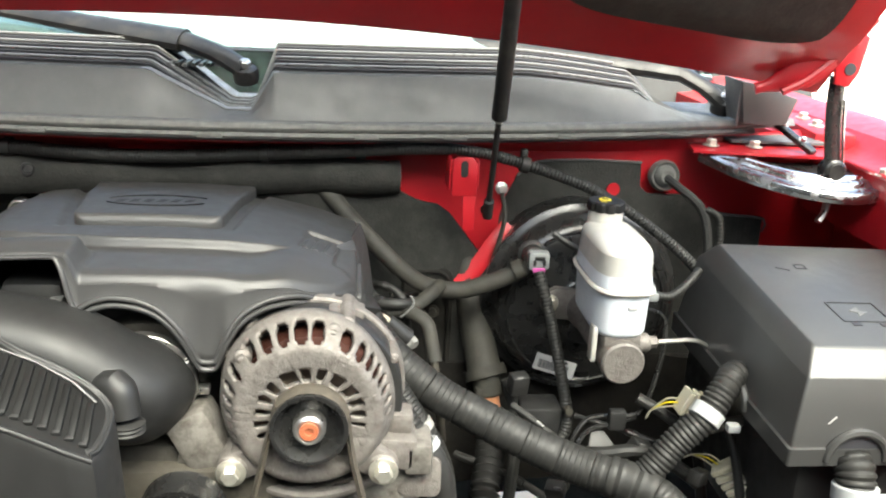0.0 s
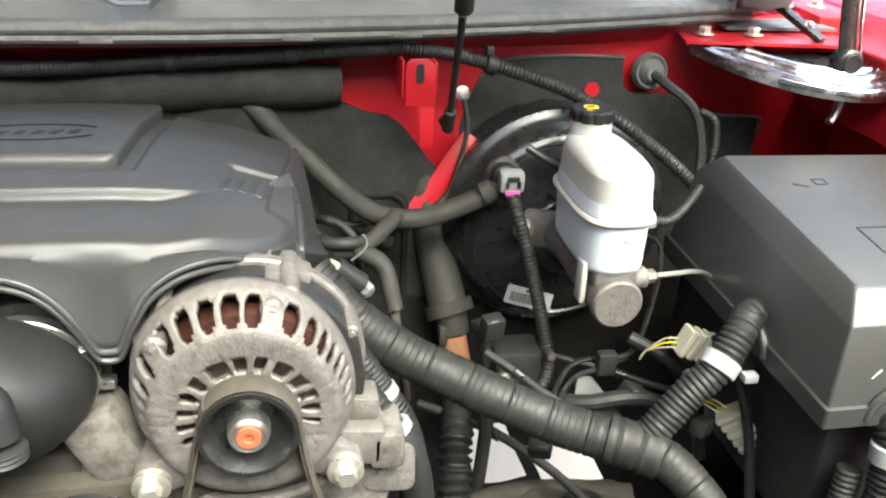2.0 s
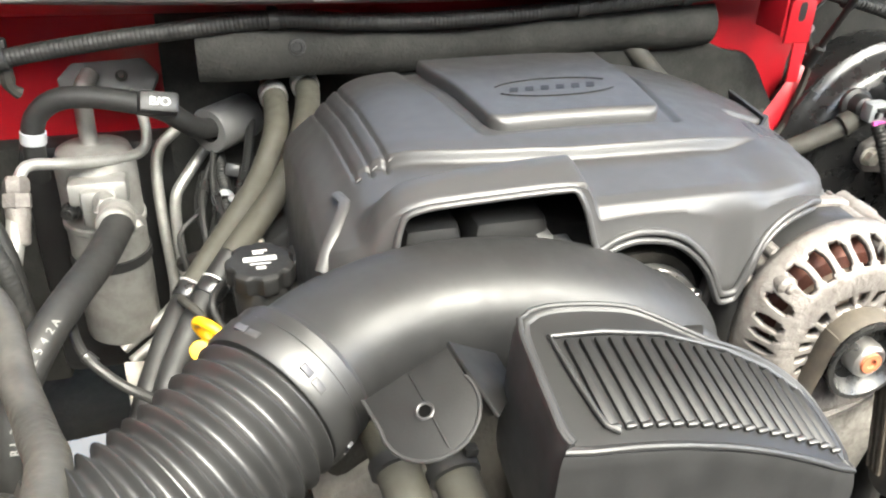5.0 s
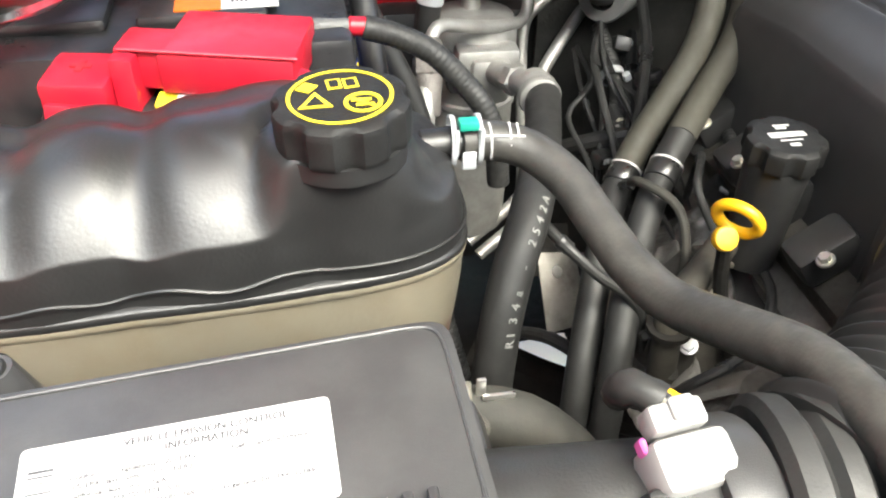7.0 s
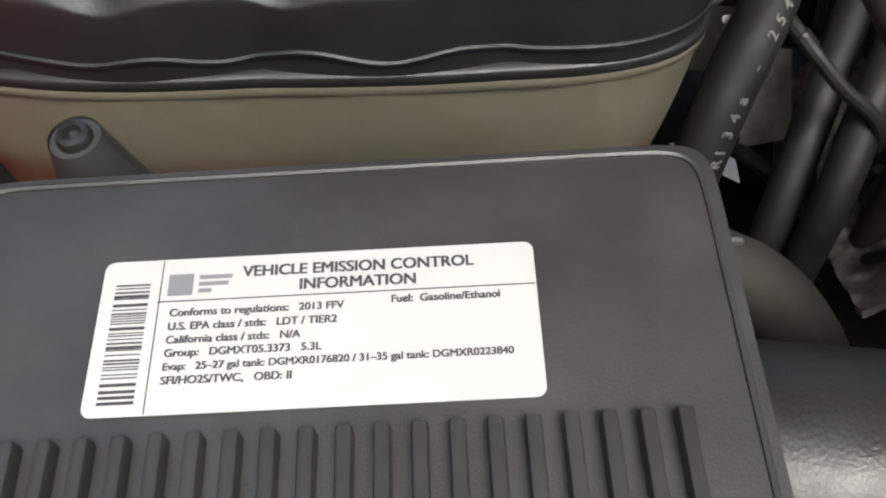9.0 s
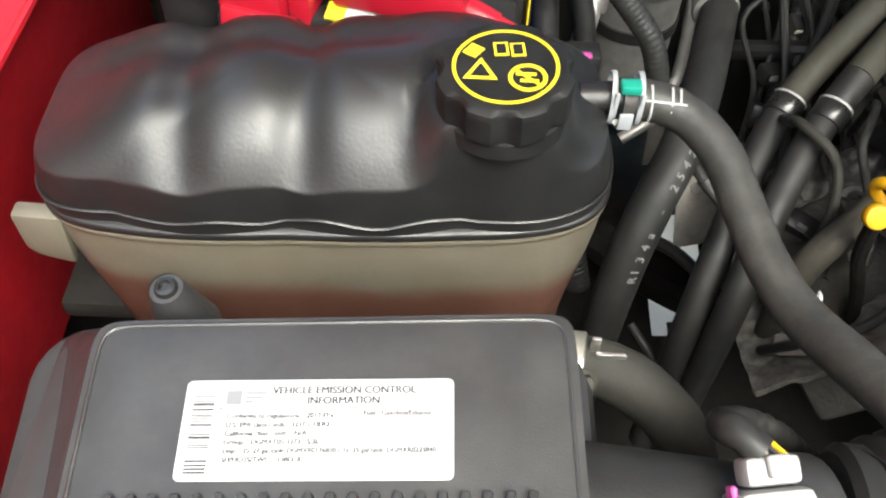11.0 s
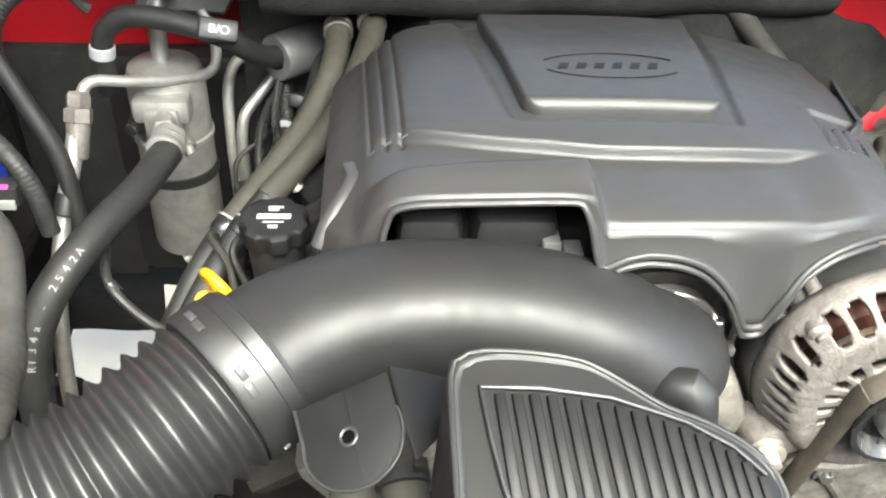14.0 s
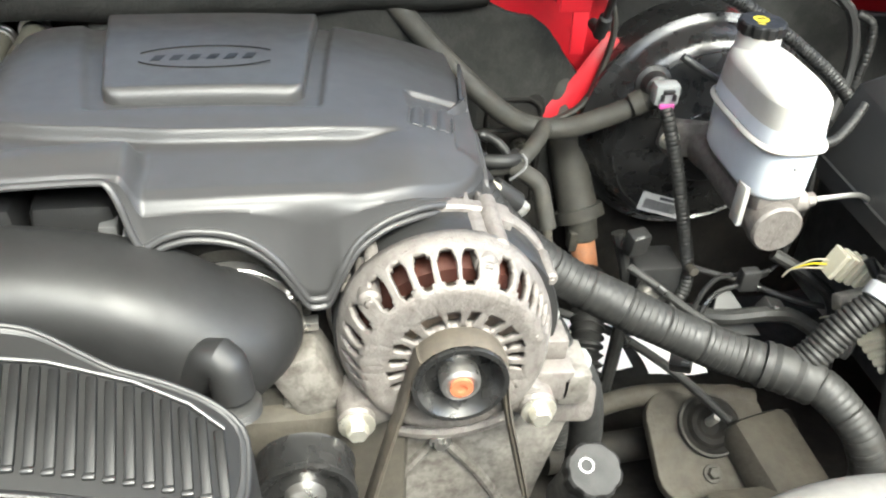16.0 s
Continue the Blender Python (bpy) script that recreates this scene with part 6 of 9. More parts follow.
pipe = thing("liquid_line", (-0.70, 1.2, 1.0), "bare aluminium refrigerant pipe with a hex fitting", "pipe")
part("upper_pipe", sweep([(-0.640, 1.352, 1.045), (-0.628, 1.345, 1.02), (-0.626, 1.335, 0.99), (-0.636, 1.322, 0.978), (-0.668, 1.288, 0.987), (-0.712, 1.252, 1.003), (-0.738, 1.236, 1.012), (-0.748, 1.226, 1.010), (-0.753, 1.220, 0.998)], 0.0065, 14, 0.006), ALUM, pipe)
fit_m = axis_to((-0.7545, 1.220, 1.003), (-0.05, -0.45, -0.8))
part("hex_fitting", join(lathe([(0.010, -0.004), (0.0130, 0), (0.0138, 0.002), (0.0138, 0.012), (0.012, 0.0145)], 6, fit_m), lathe([(0.0150, 0.0145), (0.0155, 0.016), (0.0155, 0.029), (0.013, 0.031)], 6, fit_m @ pose(0, 0, 0, 0, 0, 20))), CAST, pipe)
part("fitting_sleeve", lathe([(0.0125, 0.030), (0.0130, 0.034), (0.0118, 0.050), (0.0112, 0.066), (0.0095, 0.069), (0.006, 0.070)], 20, fit_m), CAST, pipe)
part("lower_pipe", sweep([(-0.757, 1.203, 0.975), (-0.764, 1.180, 0.94), (-0.776, 1.15, 0.89)], 0.0100, 14, 0.008), ALUM, pipe)
part("collar", rod((-0.770, 1.165, 0.912), (-0.775, 1.15, 0.892), 0.0125, 16, 0.002), BLACK, pipe)
part("long_pipe", sweep([(-0.776, 1.15, 0.89), (-0.782, 1.10, 0.82), (-0.785, 1.06, 0.70), (-0.78, 1.03, 0.52)], 0.0090, 12, 0.01), ALUM, pipe)
ev = thing("evaporator_pipes", (-0.60, 1.35, 0.9), "pair of bent aluminium evaporator pipes", "pipe")
part("pipe", sweep([(-0.520, 1.41, 1.025), (-0.56, 1.395, 1.0), (-0.60, 1.378, 0.974), (-0.615, 1.372, 0.960), (-0.622, 1.36, 0.93), (-0.621, 1.34, 0.86), (-0.618, 1.325, 0.775), (-0.63, 1.31, 0.755), (-0.69, 1.285, 0.72)], 0.0072, 12, 0.006), ALUM, ev)
part("pipe", sweep([(-0.510, 1.40, 1.000), (-0.55, 1.375, 0.965), (-0.590, 1.345, 0.925), (-0.602, 1.335, 0.905), (-0.605, 1.325, 0.86), (-0.602, 1.31, 0.775), (-0.615, 1.295, 0.75), (-0.68, 1.27, 0.71)], 0.0072, 12, 0.006), ALUM, ev)

muff = thing("drain_boot", (-0.55, 1.3, 1.0), "grey rubber sleeve round a black hose", "sleeve")
part("sleeve", lathe([(0.014, 0.0), (0.0260, 0.0), (0.028, 0.003), (0.028, 0.070), (0.024, 0.075), (0.014, 0.075)], 32, axis_to((-0.553, 1.312, 1.003), (0.66, 0.72, -0.05)), close=True), COWLP, muff)
part("hose", sweep([(-0.525, 1.335, 1.003), (-0.560, 1.300, 1.012), (-0.580, 1.272, 1.035), (-0.600, 1.258, 1.056), (-0.635, 1.262, 1.066), (-0.675, 1.272, 1.070), (-0.710, 1.280, 1.066), (-0.735, 1.285, 1.045), (-0.742, 1.285, 1.015), (-0.745, 1.29, 0.97)], 0.0125, 14, 0.008), RUBBER, muff)
clipm = Matrix.Translation((-0.603, 1.250, 1.066)) @ pose(0, 0, 0, 55, 12, 8)
cb = box(0, 0, 0, 0.042, 0.024, 0.022, 0.004)
cb.transform(clipm)
part("marker_clip", cb, BLACK, muff)
part("marking", words("B/O", 0.0135, clipm @ pose(0, -0.0048, 0.0113), align="CENTER"), WHITEINK, muff, smooth=0)
part("band", rod((-0.7400, 1.285, 1.030), (-0.7420, 1.285, 1.016), 0.0142, 16, 0.001), GREYCLIP, muff)


# ---- heater hoses ----
def heater(points, label):
    h = thing("heater_hose", points[0], label, "hose", "heater hoses")
    run = spline([Vector(p) for p in points], 0.008)
    cut = min(range(len(run)), key=lambda i: abs(run[i].y - 1.100))
    part("hose", sweep(run[:cut + 1], 0.0140, 18, 0.008, smooth=False), PALEGREEN, h)
    part("lower_hose", sweep(run[cut:], 0.0136, 18, 0.008, smooth=False), RUBBER, h)
    a, b = Vector(points[0]), Vector(points[1])
    d = (b - a).normalized()
    part("clamp", lathe([(0.0145, 0), (0.0165, 0.001), (0.0165, 0.006), (0.0145, 0.008), (0.0165, 0.010), (0.0165, 0.016), (0.0145, 0.017)], 24, axis_to(a + d * 0.012, d)), STEEL, h)
    part("spigot", rod(a - d * 0.04, a + d * 0.005, 0.0105, 14), BLACK, h)
    return h


h1 = heater([(-0.477, 1.300, 1.058), (-0.476, 1.262, 1.053), (-0.482, 1.212, 1.036), (-0.505, 1.178, 0.999), (-0.538, 1.153, 0.962), (-0.573, 1.126, 0.927), (-0.604, 1.089, 0.898), (-0.627, 1.045, 0.870), (-0.648, 1.0, 0.83), (-0.665, 0.96, 0.76), (-0.67, 0.94, 0.6)], "dusty grey-brown rubber heater hose running down beside the engine")
h2 = heater([(-0.440, 1.305, 1.068), (-0.438, 1.265, 1.062), (-0.452, 1.200, 1.045), (-0.476, 1.163, 1.010), (-0.509, 1.135, 0.978), (-0.544, 1.100, 0.953), (-0.574, 1.068, 0.926), (-0.600, 1.030, 0.898), (-0.622, 0.990, 0.865), (-0.640, 0.95, 0.80), (-0.65, 0.93, 0.6)], "dusty grey-brown rubber heater hose running down beside the engine")
for hh, p, d in ((h1, (-0.586, 1.112, 0.916), (-0.5, -0.6, -0.45)), (h2, (-0.562, 1.081, 0.937), (-0.5, -0.6, -0.45))):
    part("tape_mark", lathe([(0.0145, 0), (0.0152, 0.001), (0.0152, 0.018), (0.0145, 0.019)], 20, axis_to(p, d)), BLACKMETAL, hh)
    part("paint_mark", lathe([(0.0150, 0), (0.0156, 0.0005), (0.0156, 0.002), (0.0150, 0.0025)], 20, axis_to(p, d)), WHITEINK, hh)

# ---- oil filler and dipstick ----
oil = thing("oil_filler", (-0.522, 0.98, 0.95), "black plastic oil filler neck and cap with white print", "oil filler")
om = Matrix.Translation((-0.522, 0.982, 0.998)) @ pose(0, 0, 0, 4, 0, 0)
ob_ = knob(7, 0.0310, 0.0038, 0.0, 0.017)
ob_.transform(om)
ocap = part("cap", ob_, CAPB, oil)
part("neck", lathe([(0.0225, -0.10), (0.0235, -0.05), (0.0255, -0.012), (0.0265, -0.002), (0.0255, 0.001)], 28, om), BLACK, oil)
oprint = [box(0, 0.001, 0.0196, 0.036, 0.0065, 0.0004, 0), box(0, -0.0065, 0.0196, 0.022, 0.0018, 0.0004, 0), box(0.001, 0.0135, 0.0196, 0.016, 0.0022, 0.0004, 0), box(-0.001, 0.010, 0.0196, 0.011, 0.003, 0.0004, 0), box(0, -0.0125, 0.0196, 0.010, 0.004, 0.0004, 0)]
ob2 = join(*oprint)
ob2.transform(om @ Matrix.Scale(0.82, 4, (1, 0, 0)))
part("print", ob2, WHITEINK, ocap, smooth=0)
dip = thing("dipstick", (-0.565, 0.955, 0.93), "yellow plastic dipstick loop", "dipstick")
dm = axis_to((-0.570, 0.942, 0.972), (0.684, 0.633, 0.362))
part("loop", sweep([dm @ Vector((0.0165 * math.cos(a), 0.0150 * math.sin(a), 0)) for a in (2 * math.pi * i / 28 for i in range(29))], 0.0046, 12, 0.01, flat=1.0, smooth=False), YELLOWP, dip)
part("stem_boss", lathe([(0.004, 0.0), (0.0085, 0.0005), (0.0095, 0.002), (0.0095, 0.008), (0.0085, 0.010), (0.004, 0.0105), (0, 0.010)], 20, Matrix.Translation((-0.580, 0.940, 0.957)) @ pose(0, 0, 0, 55, -10, 0)), YELLOWP, dip)
part("tube", sweep([(-0.576, 0.942, 0.957), (-0.572, 0.944, 0.935), (-0.565, 0.948, 0.90), (-0.545, 0.945, 0.84), (-0.53, 0.94, 0.75)], 0.006, 10), GRIME, dip)

# ---- alternator ----
alt = thing("alternator", (-0.038, 0.84, 0.98), "grey cast aluminium alternator with finned vents and a belt pulley", "alternator")
AC = Vector((-0.038, 0.0, 0.980))


def turned(profile, n=64):
    """Revolve (radius, y) about the alternator's axis."""
    return lathe([(r, -y) for r, y in profile], n, Matrix.Translation(AC) @ pose(0, 0, 0, 90, 0, 0))


PROFILE = [(0.0385, 0.803), (0.0400, 0.7985), (0.0415, 0.7978), (0.0430, 0.7976), (0.0470, 0.7974), (0.0520, 0.7970), (0.0550, 0.7968), (0.0570, 0.7966), (0.0590, 0.7963), (0.0640, 0.7958), (0.0690, 0.7955), (0.0720, 0.7956), (0.0738, 0.7962),
           (0.0755, 0.7975), (0.0775, 0.7995), (0.0800, 0.8020), (0.0825, 0.8050), (0.0845, 0.8080), (0.0862, 0.8115), (0.0878, 0.8150), (0.0892, 0.8180), (0.0905, 0.8205), (0.0918, 0.8230), (0.0925, 0.8270), (0.0925, 0.8330)]
RIM = [(-90, 0.90), (-40, 0.88), (-10, 0.87), (20, 0.88), (45, 0.93), (70, 1.02), (90, 1.05), (125, 1.05), (145, 1.02), (165, 0.96), (185, 0.93), (215, 0.93), (250, 0.92), (270, 0.90)]


def front_housing():
    """Cast end shield with two rings of vent windows cut through it, flattened at its sides."""
    outer = [(131, 4.0), (119, 4.2), (107.5, 4.2), (96, 4.2), (85, 4.0), (66, 4.2), (53.5, 4.0), (44, 3.2), (35.5, 3.0), (27, 2.8), (19, 2.6), (10, 2.4), (2, 2.2), (148, 3.6), (160, 3.2), (169, 2.8), (178, 2.6), (187, 2.6), (196, 2.4), (205, 2.2)]
    inner = [(115, 10.5), (95, 6.2), (77, 5.2), (57, 8.0), (37, 7.0), (21, 5.2), (6, 4.2), (-8, 3.5), (138, 6.0), (155, 5.0), (171, 4.6), (186, 4.2), (201, 3.6)]
    bm = bmesh.new()
    step = 0.75
    n = int(360 / step)
    g = []
    for i in range(n):
        a = step * i
        grow = curve(RIM, (a + 90) % 360 - 90) - 1
        ca, sa = math.cos(radians(a)), math.sin(radians(a))
        col = []
        for r, y in PROFILE:
            q = r * (1 + grow * smoothstep(0.056, 0.088, r))
            rough = 0.0007 * noise.noise((q * ca * 160, q * sa * 160, 3.1)) + 0.0004 * noise.noise((q * ca * 420, q * sa * 420, 1.7))
            col.append(bm.verts.new((AC.x + q * ca, y + rough, AC.z + q * sa)))
        g.append(col)
    for i in range(n):
        a = step * (i + 0.5)
        for j in range(len(PROFILE) - 1):
            r = (PROFILE[j][0] + PROFILE[j + 1][0]) / 2
            hole = False
            for lo, hi, ring in ((0.0752, 0.0892, outer), (0.0415, 0.0575, inner)):
                if lo < r < hi:
                    for c, half in ring:
                        d = abs((a - c + 180) % 360 - 180)
                        end = min(r - lo, hi - r)
                        hole |= d < half - (1.5 if end < 0.0014 else 0.5 if end < 0.0030 else 0.0)
            if not hole:
                k = (i + 1) % n
                bm.faces.new((g[i][j], g[k][j], g[k][j + 1], g[i][j + 1]))
    return bm


shield = part("front_housing", front_housing(), CAST, alt, smooth=45)
sm = shield.modifiers.new("thickness", "SOLIDIFY")
sm.thickness, sm.offset = 0.0065, 1
part("stator_ring", turned([(0.086, 0.8330), (0.0945, 0.8335), (0.0955, 0.8350), (0.0955, 0.8690), (0.0945, 0.8705), (0.086, 0.8705)]), BLACK, alt)
part("rear_housing", turned([(0.086, 0.8700), (0.0975, 0.8705), (0.1000, 0.8730), (0.1000, 0.882), (0.0975, 0.883), (0.088, 0.885), (0.086, 0.90), (0.072, 0.915), (0.03, 0.92), (0.0, 0.92)]), CAST, alt)
part("winding", turned([(0.064, 0.818), (0.070, 0.811), (0.080, 0.814), (0.085, 0.824), (0.085, 0.85), (0.064, 0.85)]), COPPER, alt)
part("rotor_fan", turned([(0.0, 0.812), (0.064, 0.810), (0.064, 0.83), (0.0, 0.83)]), FANBROWN, alt)


for a, r in ((76, 0.0885), (139, 0.0895)):
    c, s = math.cos(radians(a)), math.sin(radians(a))
    part("screw_boss", join(rod((AC.x + r * c, 0.805, AC.z + r * s), (AC.x + r * c, 0.872, AC.z + r * s), 0.0095, 16, 0.003), rod((AC.x + r * c, 0.801, AC.z + r * s), (AC.x + r * c, 0.806, AC.z + r * s), 0.0045, 12, 0.001)), CAST, alt)
for a in range(62, 150, 8):
    c, s = math.cos(radians(a)), math.sin(radians(a))
    part("rear_fin", box(AC.x + 0.091 * c, 0.8935, AC.z + 0.091 * s, 0.0042, 0.022, 0.011, 0.0012, 2, pose(0, 0, 0, 0, 90 - a, 0)), CAST, alt)
bridge_c, bridge_s = math.cos(radians(68)), math.sin(radians(68))
part("bridge", join(rod((AC.x + 0.094 * bridge_c, 0.825, AC.z + 0.094 * bridge_s), (AC.x + 0.096 * bridge_c, 0.893, AC.z + 0.096 * bridge_s), 0.0085, 16, 0.003), box(AC.x + 0.094 * bridge_c + 0.006, 0.872, AC.z + 0.094 * bridge_s - 0.001, 0.026, 0.028, 0.014, 0.004, 2, pose(0, 0, 0, 0, 22, 0))), CAST, alt)
for a in (131, 150, 28):
    c, s = math.cos(radians(a)), math.sin(radians(a))
    part("side_lug", join(rod((AC.x + 0.0955 * c, 0.835, AC.z + 0.0955 * s), (AC.x + 0.0955 * c, 0.872, AC.z + 0.0955 * s), 0.0065, 14, 0.002), rod((AC.x + 0.0955 * c, 0.832, AC.z + 0.0955 * s), (AC.x + 0.0955 * c, 0.836, AC.z + 0.0955 * s), 0.0032, 10, 0.0008)), CAST, alt)
part("side_bracket", join(box(0.052, 0.835, 0.925, 0.040, 0.050, 0.036, 0.004, 2, pose(0, 0, 0, 0, 4, 0)), box(0.056, 0.842, 0.952, 0.026, 0.032, 0.024, 0.004, 2, pose(0, 0, 0, 0, 4, 0))), CAST, alt)
part("name_relief", join(*[box(AC.x + 0.0675 * math.cos(radians(b)), 0.7932, AC.z + 0.0675 * math.sin(radians(b)), 0.0025, 0.0016, 0.009, 0.0004, 1, pose(0, 0, 0, 0, -(b - 90), 0)) for b in range(98, 146, 7)]), CAST, alt)
for sx, px in ((-1, -0.118), (1, 0.037)):
    part("mounting_ear", join(rod((px, 0.792, 0.919), (px, 0.84, 0.919), 0.016, 20, 0.004), box((px + AC.x) / 2 + 0.010 * sx, 0.815, 0.932, 0.06, 0.035, 0.035, 0.006, 2, pose(0, 0, 0, 0, 25 * sx, 0))), CAST, alt)
    part("bolt", hexbolt((px, 0.791, 0.919), (0, -1, 0.0), 0.0095, 0.011, 0.0155), ZINC, alt)
pul = part("pulley", turned([(0.014, 0.782), (0.027, 0.781), (0.0320, 0.771), (0.0345, 0.7665), (0.0385, 0.7665), (0.0390, 0.769), (0.0370, 0.7715), (0.0370, 0.795), (0.0390, 0.798), (0.034, 0.80), (0.014, 0.80)]), BLACKMETAL, alt)
part("lock_washer", turned([(0.0095, 0.7665), (0.0125, 0.7655), (0.0155, 0.7675), (0.0165, 0.7720), (0.0165, 0.784), (0.0095, 0.784)]), STEEL, pul)
part("shaft_end", turned([(0.0, 0.766), (0.004, 0.766), (0.0045, 0.7640), (0.0092, 0.7640), (0.0095, 0.770), (0.0, 0.770)]), ORANGE, pul)
brkt = thing("alternator_bracket", (-0.04, 0.83, 0.86), "dusty cast aluminium bracket below the alternator", "bracket")
part("casting", join(plate([(-0.10, 0.075), (-0.085, 0.03), (-0.06, 0.012), (-0.02, 0.004), (0.02, 0.006), (0.055, 0.02), (0.08, 0.05), (0.12, 0.055), (0.12, -0.01), (0.10, -0.10), (0.08, -0.22), (-0.14, -0.22), (-0.16, -0.05), (-0.135, 0.05)], 0.03, Matrix.Translation((-0.04, 0.855, 0.875)) @ pose(0, 0, 0, 90, 0, 0), 0.004),
                     box(0.075, 0.835, 0.918, 0.03, 0.05, 0.036, 0.005), box(-0.155, 0.843, 0.935, 0.05, 0.05, 0.07, 0.01, 2, pose(0, 0, 0, 0, -25, 0))), ROUGHCAST, brkt)
part("rim", sweep([(-0.105, 0.818, 0.895), (-0.07, 0.816, 0.880), (-0.038, 0.815, 0.876), (-0.005, 0.816, 0.880), (0.03, 0.818, 0.893)], 0.007, 10, 0.008), CAST, brkt)
part("ear_plate", plate(rounded(0.048, 0.046, 0.010), 0.008, Matrix.Translation((0.078, 0.832, 0.888)) @ pose(0, 0, 0, 82, 0, -6), 0.002), CAST, brkt)
part("centre_bolt", hexbolt((-0.042, 0.815, 0.862), (0, -1, 0.1), 0.006, 0.007, 0.010), STEEL, brkt)
part("rib", join(sweep([(-0.042, 0.822, 0.862), (-0.08, 0.824, 0.80), (-0.1, 0.826, 0.74)], 0.005, 8), sweep([(-0.042, 0.822, 0.862), (0.0, 0.824, 0.80), (0.03, 0.826, 0.74)], 0.005, 8)), ROUGHCAST, brkt)


def belt_path():
    r = 0.0385
    left = [(-0.116, 0.80), (-0.100, 0.875), (-0.0855, 0.94)]
    arc = [(AC.x + r * math.cos(radians(a)), AC.z + r * math.sin(radians(a))) for a in range(152, -1, -8)]
    right = [(0.006, 0.94), (0.020, 0.88), (0.034, 0.82)]
    return left + arc + right


belt = thing("drive_belt", (-0.038, 0.783, 0.98), "dusty brown ribbed rubber drive belt over the alternator pulley", "belt")
part("back", sweep([(x, 0.783, z) for x, z in belt_path()], 0.0115, 8, 0.008, flat=0.20, up=None), BELT, belt)
for k in range(3):
    part("rib", sweep([(x + (AC.x - x) * 0.05, 0.776 + 0.007 * k, z + (AC.z - z) * 0.03) for x, z in belt_path()], 0.0022, 6, 0.008), BELT, belt)
idl = thing("idler_pulley", (-0.160, 0.77, 0.875), "dusty black idler pulley with a steel bolt", "pulley")
im = Matrix.Translation((-0.163, -0.015, 0.888)) @ pose(0, 0, 0, 90, 0, 0)
part("wheel", lathe([(r, -y) for r, y in [(0.012, 0.765), (0.030, 0.764), (0.036, 0.758), (0.042, 0.757), (0.0425, 0.762), (0.0410, 0.764), (0.0410, 0.79), (0.0425, 0.793), (0.012, 0.793)]], 40, im), BLACKMETAL, idl)
part("bolt", lathe([(r, -y) for r, y in [(0.0, 0.752), (0.010, 0.752), (0.016, 0.756), (0.017, 0.766), (0.0, 0.766)]], 24, im), STEEL, idl)


# ---- brake booster, master cylinder, reservoir ----
boost = thing("brake_booster", (0.355, 1.27, 0.93), "round black painted steel brake booster on the firewall", "brake booster")
bm0 = Matrix.Translation((0.355, 1.30, 0.935)) @ pose(0, 0, 0, 90, 0, 0)
part("shell", lathe([(0.10, -0.03), (0.148, -0.02), (0.150, 0.0), (0.150, 0.045), (0.1535, 0.048), (0.1535, 0.054), (0.146, 0.058), (0.140, 0.064), (0.136, 0.078), (0.128, 0.088), (0.112, 0.094), (0.085, 0.100), (0.055, 0.106), (0.050, 0.110), (0.0, 0.110)], 72, bm0), BLACKMETAL, boost)
part("rib", lathe([(0.118, 0.091), (0.121, 0.0945), (0.124, 0.091)], 72, bm0), BLACKMETAL, boost)
valve = part("check_valve", lathe([(0.022, 0), (0.022, 0.006), (0.017, 0.010), (0.014, 0.025), (0.010, 0.028), (0, 0.028)], 24, axis_to((0.265, 1.198, 1.022), (-0.1, -1, 0.15))), BLACK, boost)
part("plug", box(0.266, 1.160, 1.027, 0.030, 0.020, 0.026, 0.004, 2, pose(0, 0, 0, 0, 0, 0)), GREYP, valve)
part("plug_face", join(box(0.266, 1.1485, 1.033, 0.014, 0.004, 0.005, 0.001), box(0.259, 1.1475, 1.026, 0.004, 0.004, 0.008, 0.001), box(0.273, 1.1475, 1.026, 0.004, 0.004, 0.008, 0.001)), BLACK, valve)
part("plug_lock", box(0.266, 1.149, 1.015, 0.018, 0.005, 0.005, 0.001), PINK, valve)
stm = Matrix.Translation((0.314, 1.199, 0.842)) @ pose(0, 0, 0, 80, 0, 0) @ pose(0, 0, 0, 0, 0, -17)
part("sticker", plate(rounded(0.066, 0.026, 0.002), 0.0006, stm), PAPER, boost, "white barcode sticker", smooth=0)
sb = join(*[box(-0.026 + 0.0019 * i, -0.002, 0.0008, 0.0009 + 0.0003 * (i % 3), 0.013, 0.0003, 0) for i in range(26)], box(0.006, 0.009, 0.0008, 0.026, 0.004, 0.0003, 0))
sb.transform(stm)
part("sticker_bars", sb, INK, boost, smooth=0)
part("vacuum_pipe", sweep([(0.29, 1.185, 1.06), (0.315, 1.175, 1.045), (0.335, 1.17, 1.035), (0.35, 1.165, 1.03)], 0.005, 10), BLACK, boost)
vac = thing("booster_vacuum_hose", (0.12, 1.18, 0.98), "dusty brown-grey rubber vacuum hose looping to the booster", "hose")
part("hose", sweep([(-0.050, 1.270, 1.105), (-0.034, 1.262, 1.093), (-0.002, 1.251, 1.059), (0.034, 1.238, 1.025), (0.072, 1.220, 0.992), (0.112, 1.197, 0.972), (0.162, 1.187, 0.970), (0.211, 1.184, 0.986), (0.252, 1.180, 1.006), (0.266, 1.178, 1.016)], 0.0128, 18, 0.008), DUSTY, vac)
part("clamp", rod((0.236, 1.178, 1.002), (0.250, 1.1765, 1.010), 0.0145, 20, 0.001), DUSTY, vac)
